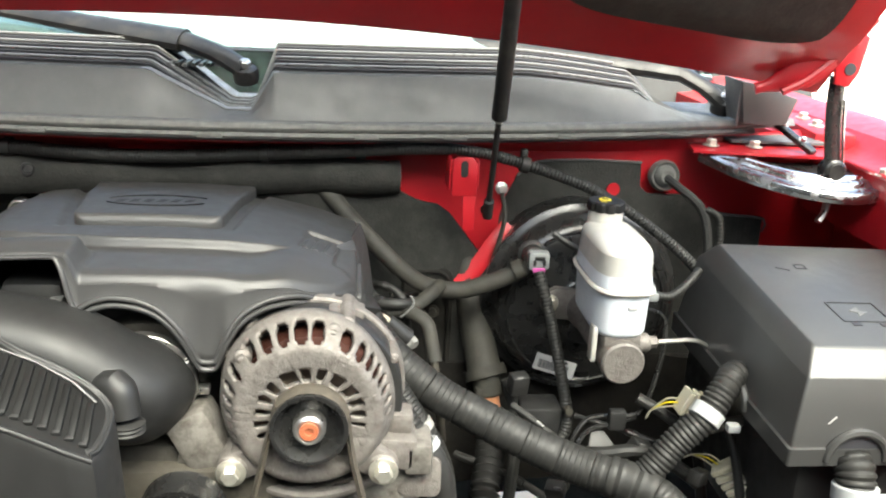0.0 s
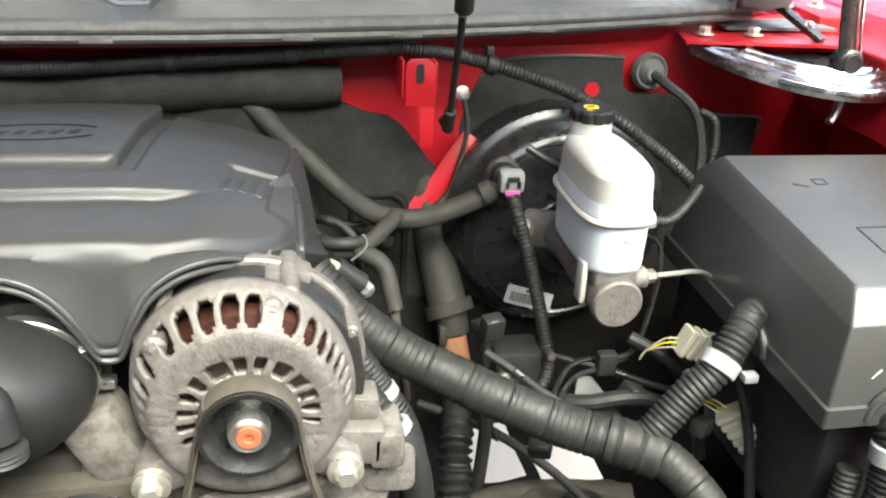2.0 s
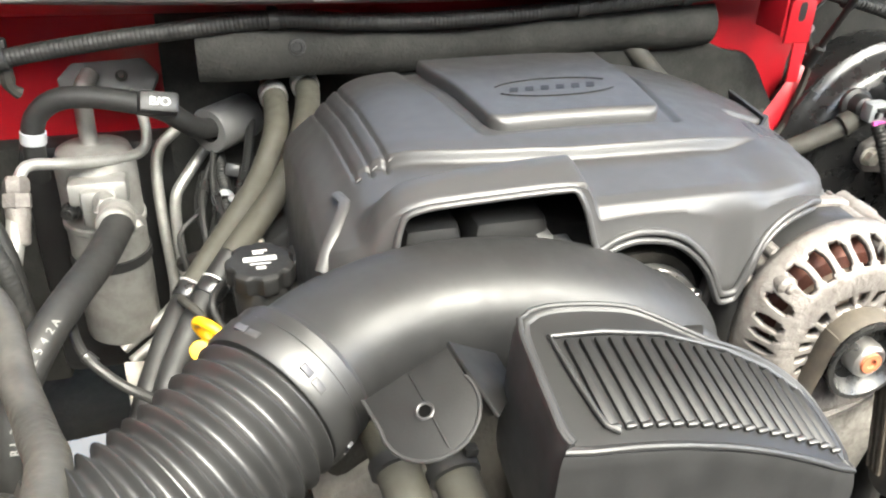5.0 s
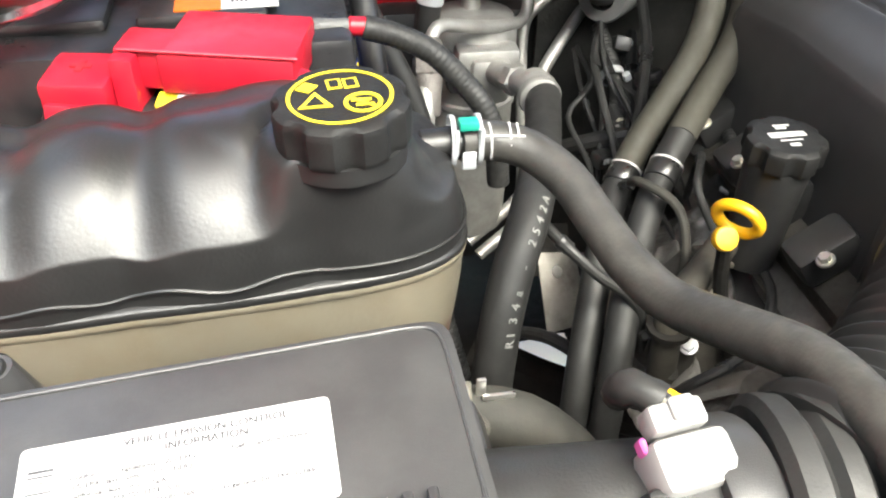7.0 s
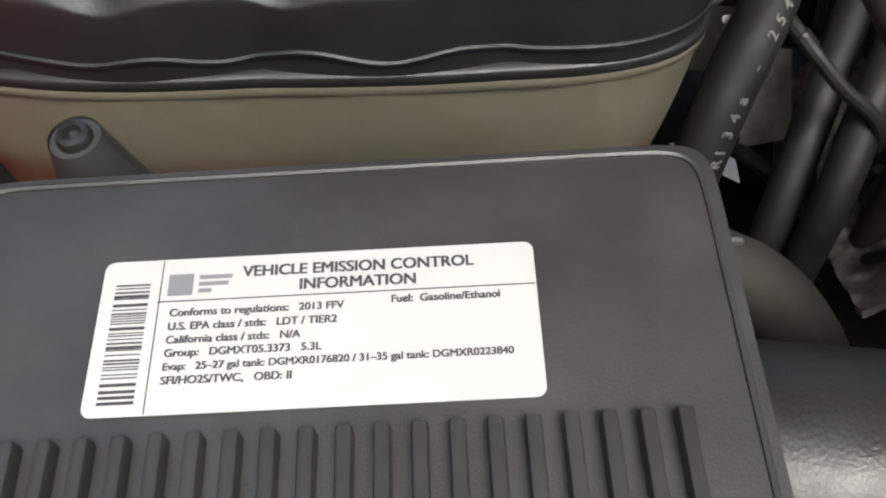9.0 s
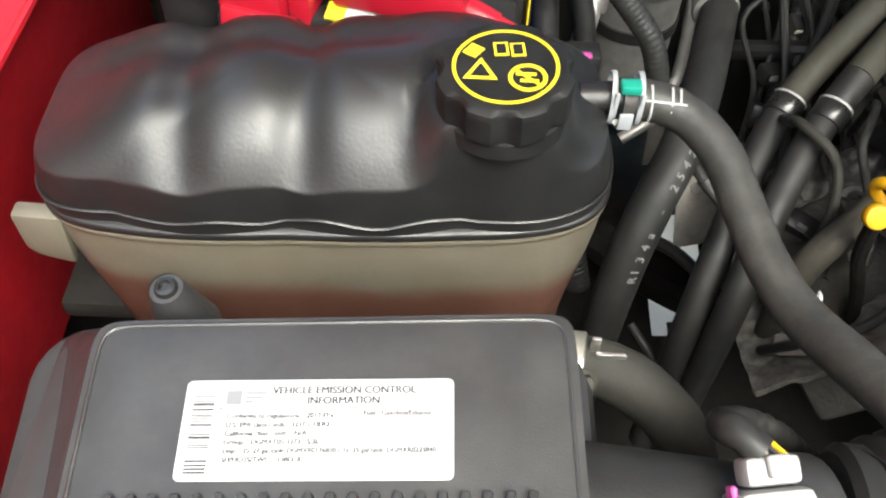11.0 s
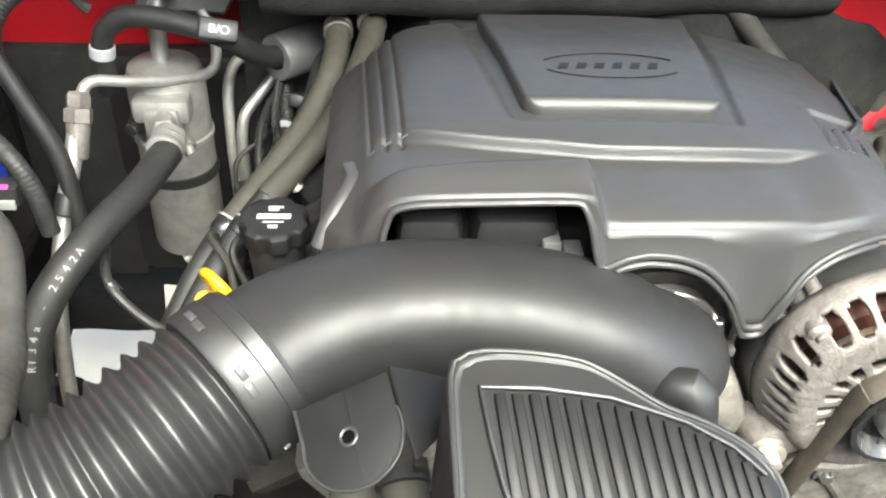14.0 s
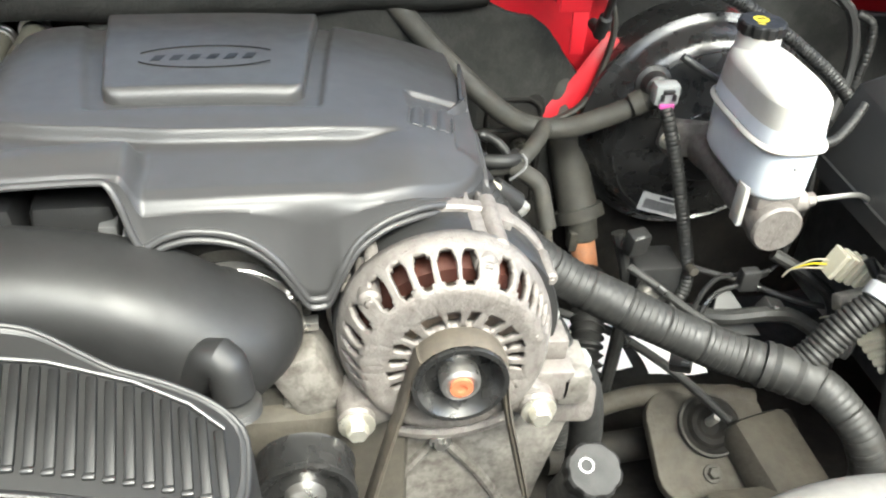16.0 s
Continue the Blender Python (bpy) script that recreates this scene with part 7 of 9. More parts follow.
single("sensor_lead", loom([(0.266, 1.150, 1.012), (0.272, 1.138, 0.99), (0.285, 1.12, 0.94), (0.298, 1.10, 0.88), (0.306, 1.085, 0.835), (0.306, 1.075, 0.805), (0.292, 1.065, 0.785), (0.27, 1.06, 0.775)], 0.0085, 0.0055), LOOM, "black corrugated sensor lead in front of the booster", "cable")

mc = thing("master_cylinder", (0.35, 1.05, 0.95), "grey cast aluminium brake master cylinder", "master cylinder")
part("body", lathe([(0.030, 0.0), (0.033, 0.004), (0.031, 0.02), (0.028, 0.03), (0.0275, 0.165), (0.029, 0.170), (0.029, 0.184), (0.0265, 0.187), (0.0, 0.187)], 36, axis_to((0.352, 1.185, 0.944), (0, -1, -0.02))), CAST, mc)
part("flange", join(plate([(-0.07, -0.012), (-0.055, -0.024), (0.055, -0.024), (0.07, -0.012), (0.07, 0.012), (0.055, 0.024), (-0.055, 0.024), (-0.07, 0.012)], 0.014, Matrix.Translation((0.352, 1.192, 0.946)) @ pose(0, 0, 0, 90, 0, 0) @ pose(0, 0, 0, 0, 0, -8), 0.003)), CAST, mc)
part("flange_nut", hexbolt((0.292, 1.176, 0.955), (0, -1, 0), 0.010, 0.012, 0.013), ZINC, mc)
part("saddle", box(0.352, 1.075, 0.968, 0.052, 0.13, 0.03, 0.008), CAST, mc)
part("bleed_rib", box(0.318, 1.03, 0.958, 0.007, 0.02, 0.05, 0.002), MILK, mc)
part("port", join(rod((0.372, 1.026, 0.958), (0.392, 1.026, 0.960), 0.0125, 18, 0.002), lathe([(0.008, 0), (0.008, 0.010), (0.005, 0.012)], 6, axis_to((0.392, 1.026, 0.960), (1, 0, 0.05)))), CAST, mc)
part("brake_pipe", sweep([(0.40, 1.026, 0.960), (0.43, 1.026, 0.962), (0.46, 1.03, 0.96), (0.49, 1.04, 0.94)], 0.0032, 8), STEEL, mc)
part("brake_pipe", sweep([(0.39, 1.10, 0.975), (0.42, 1.10, 0.975), (0.437, 1.095, 0.965), (0.438, 1.085, 0.93), (0.425, 1.07, 0.88), (0.41, 1.06, 0.845), (0.39, 1.055, 0.835), (0.35, 1.055, 0.835), (0.325, 1.05, 0.83), (0.305, 1.04, 0.80), (0.295, 1.03, 0.75)], 0.0032, 8, 0.008), BLACKMETAL, mc)
part("brake_pipe", sweep([(0.40, 1.06, 0.83), (0.36, 1.045, 0.827), (0.33, 1.04, 0.822), (0.31, 1.03, 0.80), (0.30, 1.02, 0.74)], 0.0032, 8, 0.008), BLACKMETAL, mc)
part("pipe_clip", box(0.368, 1.045, 0.835, 0.024, 0.016, 0.03, 0.004), BLACK, mc)

res = thing("brake_fluid_reservoir", (0.35, 1.08, 0.97), "translucent white brake fluid reservoir with a black screw cap", "reservoir")


def res_ring(a, z, grow=0.0, shift=0.0):
    ca, sa = math.cos(a), math.sin(a)
    k = (abs(ca) ** 3.6 + abs(sa) ** 3.6) ** (-1 / 3.6)
    return Vector((0.351 + (0.0405 + grow) * ca * k, 1.080 + shift + (0.078 + grow) * sa * k, z))




def res_low(u, v):
    if v > 0.3:
        w = (v - 0.3) / 0.7
        return res_ring(2 * math.pi * u, 0.981 + 0.052 * w, -0.0035 + 0.0015 * w)
    w = v / 0.3 * math.pi / 2
    return res_ring(2 * math.pi * u, 0.981 - 0.011 * math.cos(w), -0.0035 - 0.012 * (1 - math.sin(w)))


part("lower_body", sheet(res_low, 72, 24), FLUID, res, "bluish translucent plastic below the fluid line", 60)
part("bottom", sheet(lambda u, v: res_ring(2 * math.pi * u, 0.970 - 0.001 * v, -0.0155 - 0.02 * v), 72, 2), FLUID, res)
part("flange", sheet(lambda u, v: res_ring(2 * math.pi * u, 1.031 + 0.009 * v, 0.0035 * math.sin(math.pi * v) + 0.0005), 72, 6), MILK, res)


def res_top(u, v):
    a = 2 * math.pi * u
    if v < 0.55:
        w = v / 0.55
        return res_ring(a, 1.040 + 0.044 * w, -0.001 - 0.003 * w)
    w = (v - 0.55) / 0.45
    p = res_ring(a, 0, -0.004)
    c = Vector((0.350, 1.118, 0))
    s = math.cos(w * math.pi / 2) ** 0.4
    q = c + (p - c) * s
    return Vector((q.x, q.y, 1.082 + 0.014 * math.sin(w * math.pi / 2) ** 1.3))


part("fluid_band", sheet(lambda u, v: res_ring(2 * math.pi * u, 1.040 + 0.020 * v, -0.0004 - 0.0021 * v), 72, 4), FLUID, res, "bluish translucent plastic up to the fluid line", 60)
part("upper_body", sheet(res_top, 72, 30), MILK, res, "milky white translucent plastic", 60)
part("neck", lathe([(0.0260, 0.0), (0.0240, 0.004), (0.0238, 0.026)], 32, Matrix.Translation((0.349, 1.135, 1.087))), MILK, res)
part("moulded_mark", box(0.358, 1.0045, 1.016, 0.013, 0.003, 0.006, 0.001), PAPER, res)
rc = knob(10, 0.0345, 0.0028, 0.0, 0.015)
rcm = Matrix.Translation((0.349, 1.135, 1.1100)) @ Matrix.Scale(0.76, 4)
rc.transform(rcm)
rcap = part("cap", rc, CAPB, res, "black cap with a yellow symbol")
part("yellow_symbol", lathe([(0.0, 0), (0.0115, 0), (0.0115, 0.0006), (0, 0.0006)], 28, rcm @ pose(-0.002, 0.003, 0.0176)), YELLOW, rcap, smooth=0)
yb = join(box(-0.002, 0.003, 0.0185, 0.016, 0.0014, 0.0004, 0), box(-0.002, 0.006, 0.0185, 0.010, 0.0014, 0.0004, 0), box(-0.002, 0.000, 0.0185, 0.010, 0.0014, 0.0004, 0))
yb.transform(rcm)
part("symbol_bars", yb, CAPB, rcap, smooth=0)
yb = join(*[box(-0.013 + 0.0025 * i, -0.0125 - 0.001 * i, 0.0178, 0.0018, 0.005, 0.0004, 0) for i in range(4)])
yb.transform(rcm)
part("print", yb, YELLOW, rcap, smooth=0)
part("level_sensor", box(0.398, 1.06, 1.012, 0.022, 0.018, 0.012, 0.003), GREYP, res)
part("sensor_lead", loom([(0.408, 1.06, 1.012), (0.43, 1.065, 1.01), (0.455, 1.08, 1.02), (0.48, 1.10, 1.035)], 0.006), LOOM, res)

# ---- steering shaft ----
st = thing("steering_shaft", (0.21, 1.27, 0.85), "steering shaft in a dusty brown rubber boot with a rusty joint", "steering shaft")
part("boot", sweep([(0.180, 1.295, 0.985), (0.190, 1.275, 0.92), (0.203, 1.245, 0.855), (0.210, 1.225, 0.82)], 0.0265, 20, 0.01, lambda s, k: 0.86 + 0.16 * s / k), DUSTY, st)
part("boot_lip", sweep([(0.209, 1.228, 0.826), (0.213, 1.22, 0.812)], 0.033, 20, 0.006, smooth=False), DUSTY, st)
part("joint", join(rod((0.212, 1.222, 0.818), (0.216, 1.21, 0.785), 0.022, 16, 0.003), box(0.200, 1.205, 0.79, 0.012, 0.02, 0.03, 0.003)), DUSTY, st)
part("rusty_joint", rod((0.216, 1.21, 0.786), (0.222, 1.19, 0.745), 0.017, 14, 0.002), RUST, st)
part("lower_boot", sweep([(0.222, 1.19, 0.745), (0.210, 1.13, 0.72), (0.197, 1.08, 0.69), (0.19, 1.03, 0.62), (0.19, 1.0, 0.54)], 0.02, 20, 0.003, lambda s, k: 1 + 0.18 * math.sin(s * 2 * math.pi / 0.012)), RUBBER, st)
colm = thing("column_cover", (0.12, 1.28, 0.9), "dusty brown steel access cover beside the steering shaft", "cover plate")
part("cover", plate(rounded(0.085, 0.19, 0.025), 0.02, Matrix.Translation((0.118, 1.285, 0.885)) @ pose(0, 0, 0, 90, 0, 0), 0.005), GRIME, colm)
part("rim", sweep([(0.118 + x * 0.82, 1.263, 0.885 + z * 0.9) for x, z in rounded(0.085, 0.19, 0.025)] + [(0.118 + 0.0425 * 0.82, 1.263, 0.885 + 0.07 * 0.9)], 0.003, 8, 0.01), GRIME, colm)
part("nut", hexbolt((0.128, 1.264, 0.905), (0, -1, 0), 0.007, 0.008, 0.011), DUSTY, colm)

# ---- fuse box ----
fuse = thing("fuse_box", (0.63, 1.0, 0.9), "black plastic under-bonnet fuse box with a chamfered lid", "fuse box")


def lid_top(x, y):
    return 1.0436 + 0.105 * (y - 0.831) - 0.02 * (x - 0.503)


def fuse_lid():
    """Rows from the flange up: share of the height, left edge, front edge, rear edge."""
    rows = [(-0.10, 0.4735, 0.789, 1.158), (0.085, 0.4735, 0.789, 1.158), (0.087, 0.4775, 0.7935, 1.153), (0.765, 0.4900, 0.8065, 1.136), (0.785, 0.4910, 0.8080, 1.134), (0.975, 0.5015, 0.8290, 1.108), (1.0, 0.5045, 0.8330, 1.104)]
    bm = bmesh.new()
    rings = []
    for k, x0, y0, y1 in rows:
        ring = []
        for x, y in ((x0, y0), (0.80, y0), (0.80, y1), (x0, y1)):
            lo, hi = 0.930 + 0.02 * (y - 0.79), lid_top(x, y)
            ring.append(bm.verts.new((x, y, lo + (hi - lo) * k)))
        rings.append(ring)
    for a, b in zip(rings, rings[1:]):
        for j in range(4):
            bm.faces.new((a[j], a[(j + 1) % 4], b[(j + 1) % 4], b[j]))
    bm.faces.new(rings[-1])
    bm.faces.new(rings[0])
    upright = [e for e in bm.edges if abs(e.verts[0].co.x - e.verts[1].co.x) + abs(e.verts[0].co.y - e.verts[1].co.y) < 0.04 and abs(e.verts[0].co.z - e.verts[1].co.z) > 0.0004]
    bmesh.ops.bevel(bm, geom=upright, offset=0.0035, segments=3, profile=0.5, affect="EDGES")
    return bm


def on_lid(bm):
    """Lay flat marks on the sloping top of the lid."""
    for v in bm.verts:
        v.co.z += lid_top(v.co.x, v.co.y) - 1.0470
    return bm


part("lid", fuse_lid(), FUSEP, fuse)
part("base", box(0.66, 1.0, 0.83, 0.30, 0.35, 0.19, 0.01), BLACK, fuse)
part("cable_arch", sweep([(0.552 + 0.034 * math.cos(radians(a)), 0.790, 0.925 + 0.034 * math.sin(radians(a))) for a in range(180, -1, -15)], 0.005, 8, 0.008, up=(0, 1, 0)), FUSEP, fuse)
part("arch_shade", plate([(0.031 * math.cos(radians(a)), 0.031 * math.sin(radians(a))) for a in range(0, 181, 15)], 0.003, Matrix.Translation((0.552, 0.793, 0.925)) @ pose(0, 0, 0, 90, 0, 0)), INK, fuse)
part("side_arch", sweep([(0.474, 0.925 + 0.026 * math.cos(radians(a)), 0.927 + 0.026 * math.sin(radians(a))) for a in range(180, -1, -15)], 0.005, 8, 0.008, up=(1, 0, 0)), FUSEP, fuse)
scr = box(0.519, 0.7985, 0.966, 0.022, 0.001, 0.0018, 0, 1, pose(0, 0, 0, 0, -45, 0))
part("scratch", scr, WHITEINK, fuse, "pale scratch", smooth=0)
fs = join(box(0.600, 0.888, 1.0474, 0.060, 0.0012, 0.0012, 0), box(0.600, 0.935, 1.0474, 0.060, 0.0012, 0.0012, 0), box(0.570, 0.9115, 1.0474, 0.0012, 0.047, 0.0012, 0), box(0.630, 0.9115, 1.0474, 0.0012, 0.047, 0.0012, 0),
          box(0.582, 0.882, 1.0474, 0.010, 0.008, 0.001, 0), box(0.617, 0.882, 1.0474, 0.010, 0.008, 0.001, 0))
part("battery_symbol", on_lid(fs), BLACK, fuse, "moulded outline symbol", smooth=0)
part("bolt_symbol", on_lid(plate([(-0.010, 0.002), (0.004, 0.012), (0.002, 0.003), (0.012, 0.0), (-0.004, -0.012), (-0.001, -0.003)], 0.0012, pose(0.60, 0.912, 1.0466))), COWLP, fuse, smooth=0)
fs = join(box(0.588, 1.030, 1.0474, 0.014, 0.0012, 0.0012, 0), box(0.588, 1.042, 1.0474, 0.014, 0.0012, 0.0012, 0), box(0.581, 1.036, 1.0474, 0.0012, 0.012, 0.0012, 0), box(0.595, 1.036, 1.0474, 0.0012, 0.012, 0.0012, 0), box(0.560, 1.028, 1.0474, 0.018, 0.0022, 0.0012, 0, 1, pose(0, 0, 0, 0, 0, -25)))
part("lock_symbol", on_lid(fs), INK, fuse, smooth=0)
fc = thing("fuse_box_cable", (0.54, 0.78, 0.88), "black corrugated cable with a grey clamp below the fuse box", "cable")
part("sleeve", loom([(0.552, 0.80, 0.925), (0.551, 0.782, 0.91), (0.549, 0.772, 0.87), (0.545, 0.765, 0.82), (0.535, 0.76, 0.72)], 0.022, 0.0065), LOOM, fc)
part("clamp", join(rod((0.5505, 0.778, 0.902), (0.550, 0.774, 0.884), 0.0245, 24, 0.001), box(0.578, 0.765, 0.888, 0.022, 0.012, 0.016, 0.003)), GREYCLIP, fc)

# ---- wiring ----
mainloom = thing("main_wiring_loom", (0.2, 0.86, 0.93), "thick black corrugated wiring loom branching in a taped joint", "wiring loom")
part("trunk", taped([(0.020, 1.03, 0.985), (0.048, 1.015, 0.952), (0.080, 1.0, 0.925), (0.119, 0.985, 0.902), (0.160, 0.970, 0.884), (0.201, 0.953, 0.868), (0.248, 0.937, 0.850), (0.291, 0.920, 0.838), (0.330, 0.900, 0.833), (0.352, 0.890, 0.832)], 0.0228, 20, 3, 0.0076), LOOM, mainloom)
part("upper_branch", loom([(0.340, 0.894, 0.834), (0.362, 0.894, 0.848), (0.395, 0.900, 0.885), (0.425, 0.902, 0.915), (0.450, 0.915, 0.945), (0.468, 0.93, 0.958), (0.485, 0.94, 0.955)], 0.0185, 0.0065), LOOM, mainloom)
part("lower_branch", taped([(0.330, 0.899, 0.833), (0.367, 0.875, 0.830), (0.390, 0.848, 0.815), (0.408, 0.825, 0.790), (0.42, 0.81, 0.74), (0.42, 0.81, 0.60)], 0.0200, 20, 5, 0.0066), LOOM, mainloom)
part("taped_joint", sweep([(0.318, 0.905, 0.836), (0.342, 0.893, 0.833), (0.368, 0.878, 0.828)], 0.0255, 18, 0.003, lambda s, k: 1 + 0.025 * math.sin(s * 520) + 0.02 * math.sin(s * 1310)), LOOM, mainloom)
tie = part("clip_band", rod((0.424, 0.901, 0.914), (0.434, 0.906, 0.926), 0.0205, 24, 0.001), GREYCLIP, mainloom, "light grey nylon band")
part("buckle", box(0.462, 0.898, 0.905, 0.016, 0.012, 0.010, 0.002), GREYCLIP, tie)
conn2 = thing("loom_connector", (0.46, 1.0, 0.88), "cream nylon connector with coloured wires", "connector", "cream connectors")
part("housing", join(*[box(0.445 + 0.009 * i, 1.01 - 0.004 * i, 0.882 - 0.002 * i, 0.0075, 0.024, 0.034, 0.001, 1, pose(0, 0, 0, 0, 25, 0)) for i in range(5)]), CREAM, conn2)
for i, c in enumerate((CREAM, YELLOW, CREAM)):
    part("wire", sweep([(0.438, 1.012, 0.872 + 0.006 * i), (0.425, 1.02, 0.868 + 0.006 * i), (0.412, 1.035, 0.855), (0.408, 1.04, 0.84)], 0.0012, 6), c, conn2)
copy_thing(conn2, pose(0.50, 0.95, 0.80, 10, 25, -20))
single("alternator_cable", loom([(0.012, 0.905, 1.0), (0.045, 0.875, 0.962), (0.072, 0.858, 0.93), (0.090, 0.850, 0.90)], 0.0135, 0.006), LOOM, "black corrugated cable behind the alternator", "cable")
ac2 = thing("alternator_hose", (0.10, 0.85, 0.85), "black hose with a white band beside the alternator", "hose")
part("hose", sweep([(0.085, 0.853, 0.908), (0.100, 0.848, 0.88), (0.110, 0.848, 0.82), (0.112, 0.85, 0.74), (0.11, 0.85, 0.6)], 0.0165, 18), RUBBER, ac2)
part("white_band", rod((0.083, 0.854, 0.913), (0.088, 0.852, 0.905), 0.0178, 20, 0.001), GREYCLIP, ac2)
part("clip", box(0.060, 0.845, 0.900, 0.020, 0.012, 0.014, 0.003), CREAM, ac2)
fl = thing("firewall_wiring_loom", (-0.2, 1.24, 1.15), "grey-black corrugated wiring loom along the firewall", "wiring loom")
part("sleeve", loom([(-0.835, 1.22, 1.03), (-0.828, 1.235, 1.078), (-0.8, 1.25, 1.106), (-0.749, 1.255, 1.122), (-0.66, 1.255, 1.135), (-0.56, 1.25, 1.146), (-0.474, 1.245, 1.154), (-0.4, 1.24, 1.15), (-0.32, 1.237, 1.147), (-0.22, 1.236, 1.149), (-0.123, 1.236, 1.155), (-0.03, 1.236, 1.16), (0.06, 1.238, 1.166), (0.14, 1.242, 1.168)], 0.0100, 0.0048, 0.07, 12), LOOM, fl)
part("branch_sleeve", loom([(0.14, 1.242, 1.168), (0.2, 1.244, 1.16), (0.255, 1.244, 1.146), (0.31, 1.235, 1.13), (0.36, 1.222, 1.112), (0.43, 1.2, 1.072), (0.5, 1.175, 1.018), (0.53, 1.16, 0.97)], 0.0085, 0.0052, 0.16), LOOM, fl)
for p, q in (((-0.755, 1.255, 1.121), (-0.743, 1.255, 1.123)), ((-0.480, 1.245, 1.154), (-0.468, 1.245, 1.154)), ((-0.129, 1.236, 1.1545), (-0.117, 1.236, 1.155)), ((0.005, 1.237, 1.162), (0.020, 1.237, 1.163)), ((0.247, 1.244, 1.148), (0.26, 1.243, 1.144))):
    part("clip", join(rod(p, q, 0.0118, 18, 0.001), box((p[0] + q[0]) / 2, p[1] + 0.012, p[2] + 0.012, 0.010, 0.014, 0.014, 0.002)), LOOM, fl)
part("clip_stem", sweep([(-0.749, 1.26, 1.112), (-0.749, 1.265, 1.09), (-0.742, 1.27, 1.08)], 0.008, 8, 0.006, lambda s, k: 1 + 0.3 * math.sin(s * 800)), DUSTY, fl)
for pts, r, nm in (([(-0.845, 1.21, 1.12), (-0.83, 1.20, 1.08), (-0.80, 1.185, 1.02), (-0.77, 1.17, 0.95), (-0.76, 1.15, 0.86)], 0.010, "hose"), ([(-0.80, 1.04, 1.0), (-0.79, 1.02, 0.94), (-0.775, 1.0, 0.88)], 0.009, "hose")):
    lh = thing("loose_hose", pts[0], "thin black rubber hose behind the battery cable", "hose", "loose hoses")
    part("tube", sweep(pts, r, 12), RUBBER, lh)
    part("band", rod(Vector(pts[1]), Vector(pts[1]).lerp(Vector(pts[2]), 0.12), r * 1.15, 14, 0.001), BLACKMETAL, lh)

# ---- depths of the bay: rails, suspension tower, small pipes ----
tower = thing("engine_mount", (0.35, 0.95, 0.6), "brown dusty steel engine mount bracket with a round rubber bush", "engine mount")
tmx = Matrix.Translation((0.345, 0.995, 0.635)) @ pose(0, 0, 0, 28, 0, 0)
part("plate", plate(rounded(0.16, 0.15, 0.04), 0.02, tmx @ pose(0.0, -0.02, -0.022), 0.005), BROWN, tower)
part("arm", box(0.43, 0.90, 0.60, 0.10, 0.22, 0.05, 0.015, 2, pose(0, 0, 0, 20, 10, 20)), BROWN, tower)
part("bush", lathe([(0.040, 0.0), (0.038, 0.008), (0.030, 0.004), (0.026, 0.010), (0.020, 0.012), (0.012, 0.004), (0.0, 0.004)], 32, tmx), GRIME, tower)
part("bush_rim", lathe([(0.0385, 0), (0.0415, 0.002), (0.0415, 0.008), (0.0385, 0.009)], 36, tmx, close=True), DUSTY, tower)
part("stud", lathe([(0.006, 0), (0.006, 0.026), (0.004, 0.03), (0, 0.03)], 12, tmx @ pose(0, 0.004, 0.0)), GREYCAST, tower)
part("bolt", hexbolt(tmx @ Vector((-0.01, -0.06, 0.0)), tmx.to_3x3() @ Vector((0, 0, 1)), 0.008, 0.008, 0.012), DIRTYCAST, tower)
rail = thing("frame_rail", (0.36, 0.7, 0.55), "grimy steel chassis rail under the loom", "frame rail")
part("rail", box(0.38, 0.66, 0.56, 0.16, 0.50, 0.14, 0.02), BROWN, rail)
part("cross_tube", sweep([(0.17, 1.04, 0.62), (0.25, 1.05, 0.64), (0.33, 1.045, 0.645), (0.42, 1.03, 0.64)], 0.014, 12), BROWN, rail)
part("cross_tube", sweep([(0.14, 1.02, 0.57), (0.3, 1.04, 0.56), (0.5, 1.04, 0.57)], 0.022, 12), GRIME, rail)
br = thing("brake_line_bracket", (0.34, 1.03, 0.78), "grey sheet-metal bracket under the master cylinder", "bracket")
part("gusset", plate([(0.0, 0.0), (0.075, -0.012), (0.03, 0.052), (0.012, 0.055)], 0.003, Matrix.Translation((0.325, 1.03, 0.765)) @ pose(0, 0, 0, 70, 0, 6), 0.001), COWLP, br)
part("block", box(0.27, 1.10, 0.80, 0.06, 0.05, 0.07, 0.006), BLACK, br)
part("valve", rod((0.252, 1.07, 0.815), (0.252, 1.05, 0.815), 0.012, 16, 0.002), GREYCAST, br)
part("red_cap", rod((0.305, 1.075, 0.835), (0.305, 1.06, 0.838), 0.006, 12, 0.001), BROWN, br)
for k, pts in enumerate(([(0.30, 1.06, 0.78), (0.34, 1.03, 0.79), (0.39, 1.02, 0.80), (0.43, 1.02, 0.79), (0.48, 1.0, 0.76)], [(0.47, 0.99, 0.90), (0.49, 0.96, 0.86), (0.50, 0.93, 0.80), (0.505, 0.90, 0.70)],
                         [(0.40, 1.06, 0.86), (0.44, 1.04, 0.84), (0.48, 1.03, 0.80), (0.50, 1.02, 0.7)], [(0.225, 1.12, 0.86), (0.24, 1.10, 0.80), (0.235, 1.08, 0.72), (0.22, 1.06, 0.60)])):
    single("wiring_branch", sweep(pts, (0.010, 0.006, 0.008, 0.009)[k], 10), LOOM, "thin black taped wiring branch in the depth of the bay", "cable", "wiring branches")
single("side_hose", loom([(0.525, 0.80, 0.86), (0.515, 0.79, 0.80), (0.50, 0.78, 0.70), (0.49, 0.78, 0.58)], 0.013, 0.006), LOOM, "black corrugated hose below the fuse box", "hose")
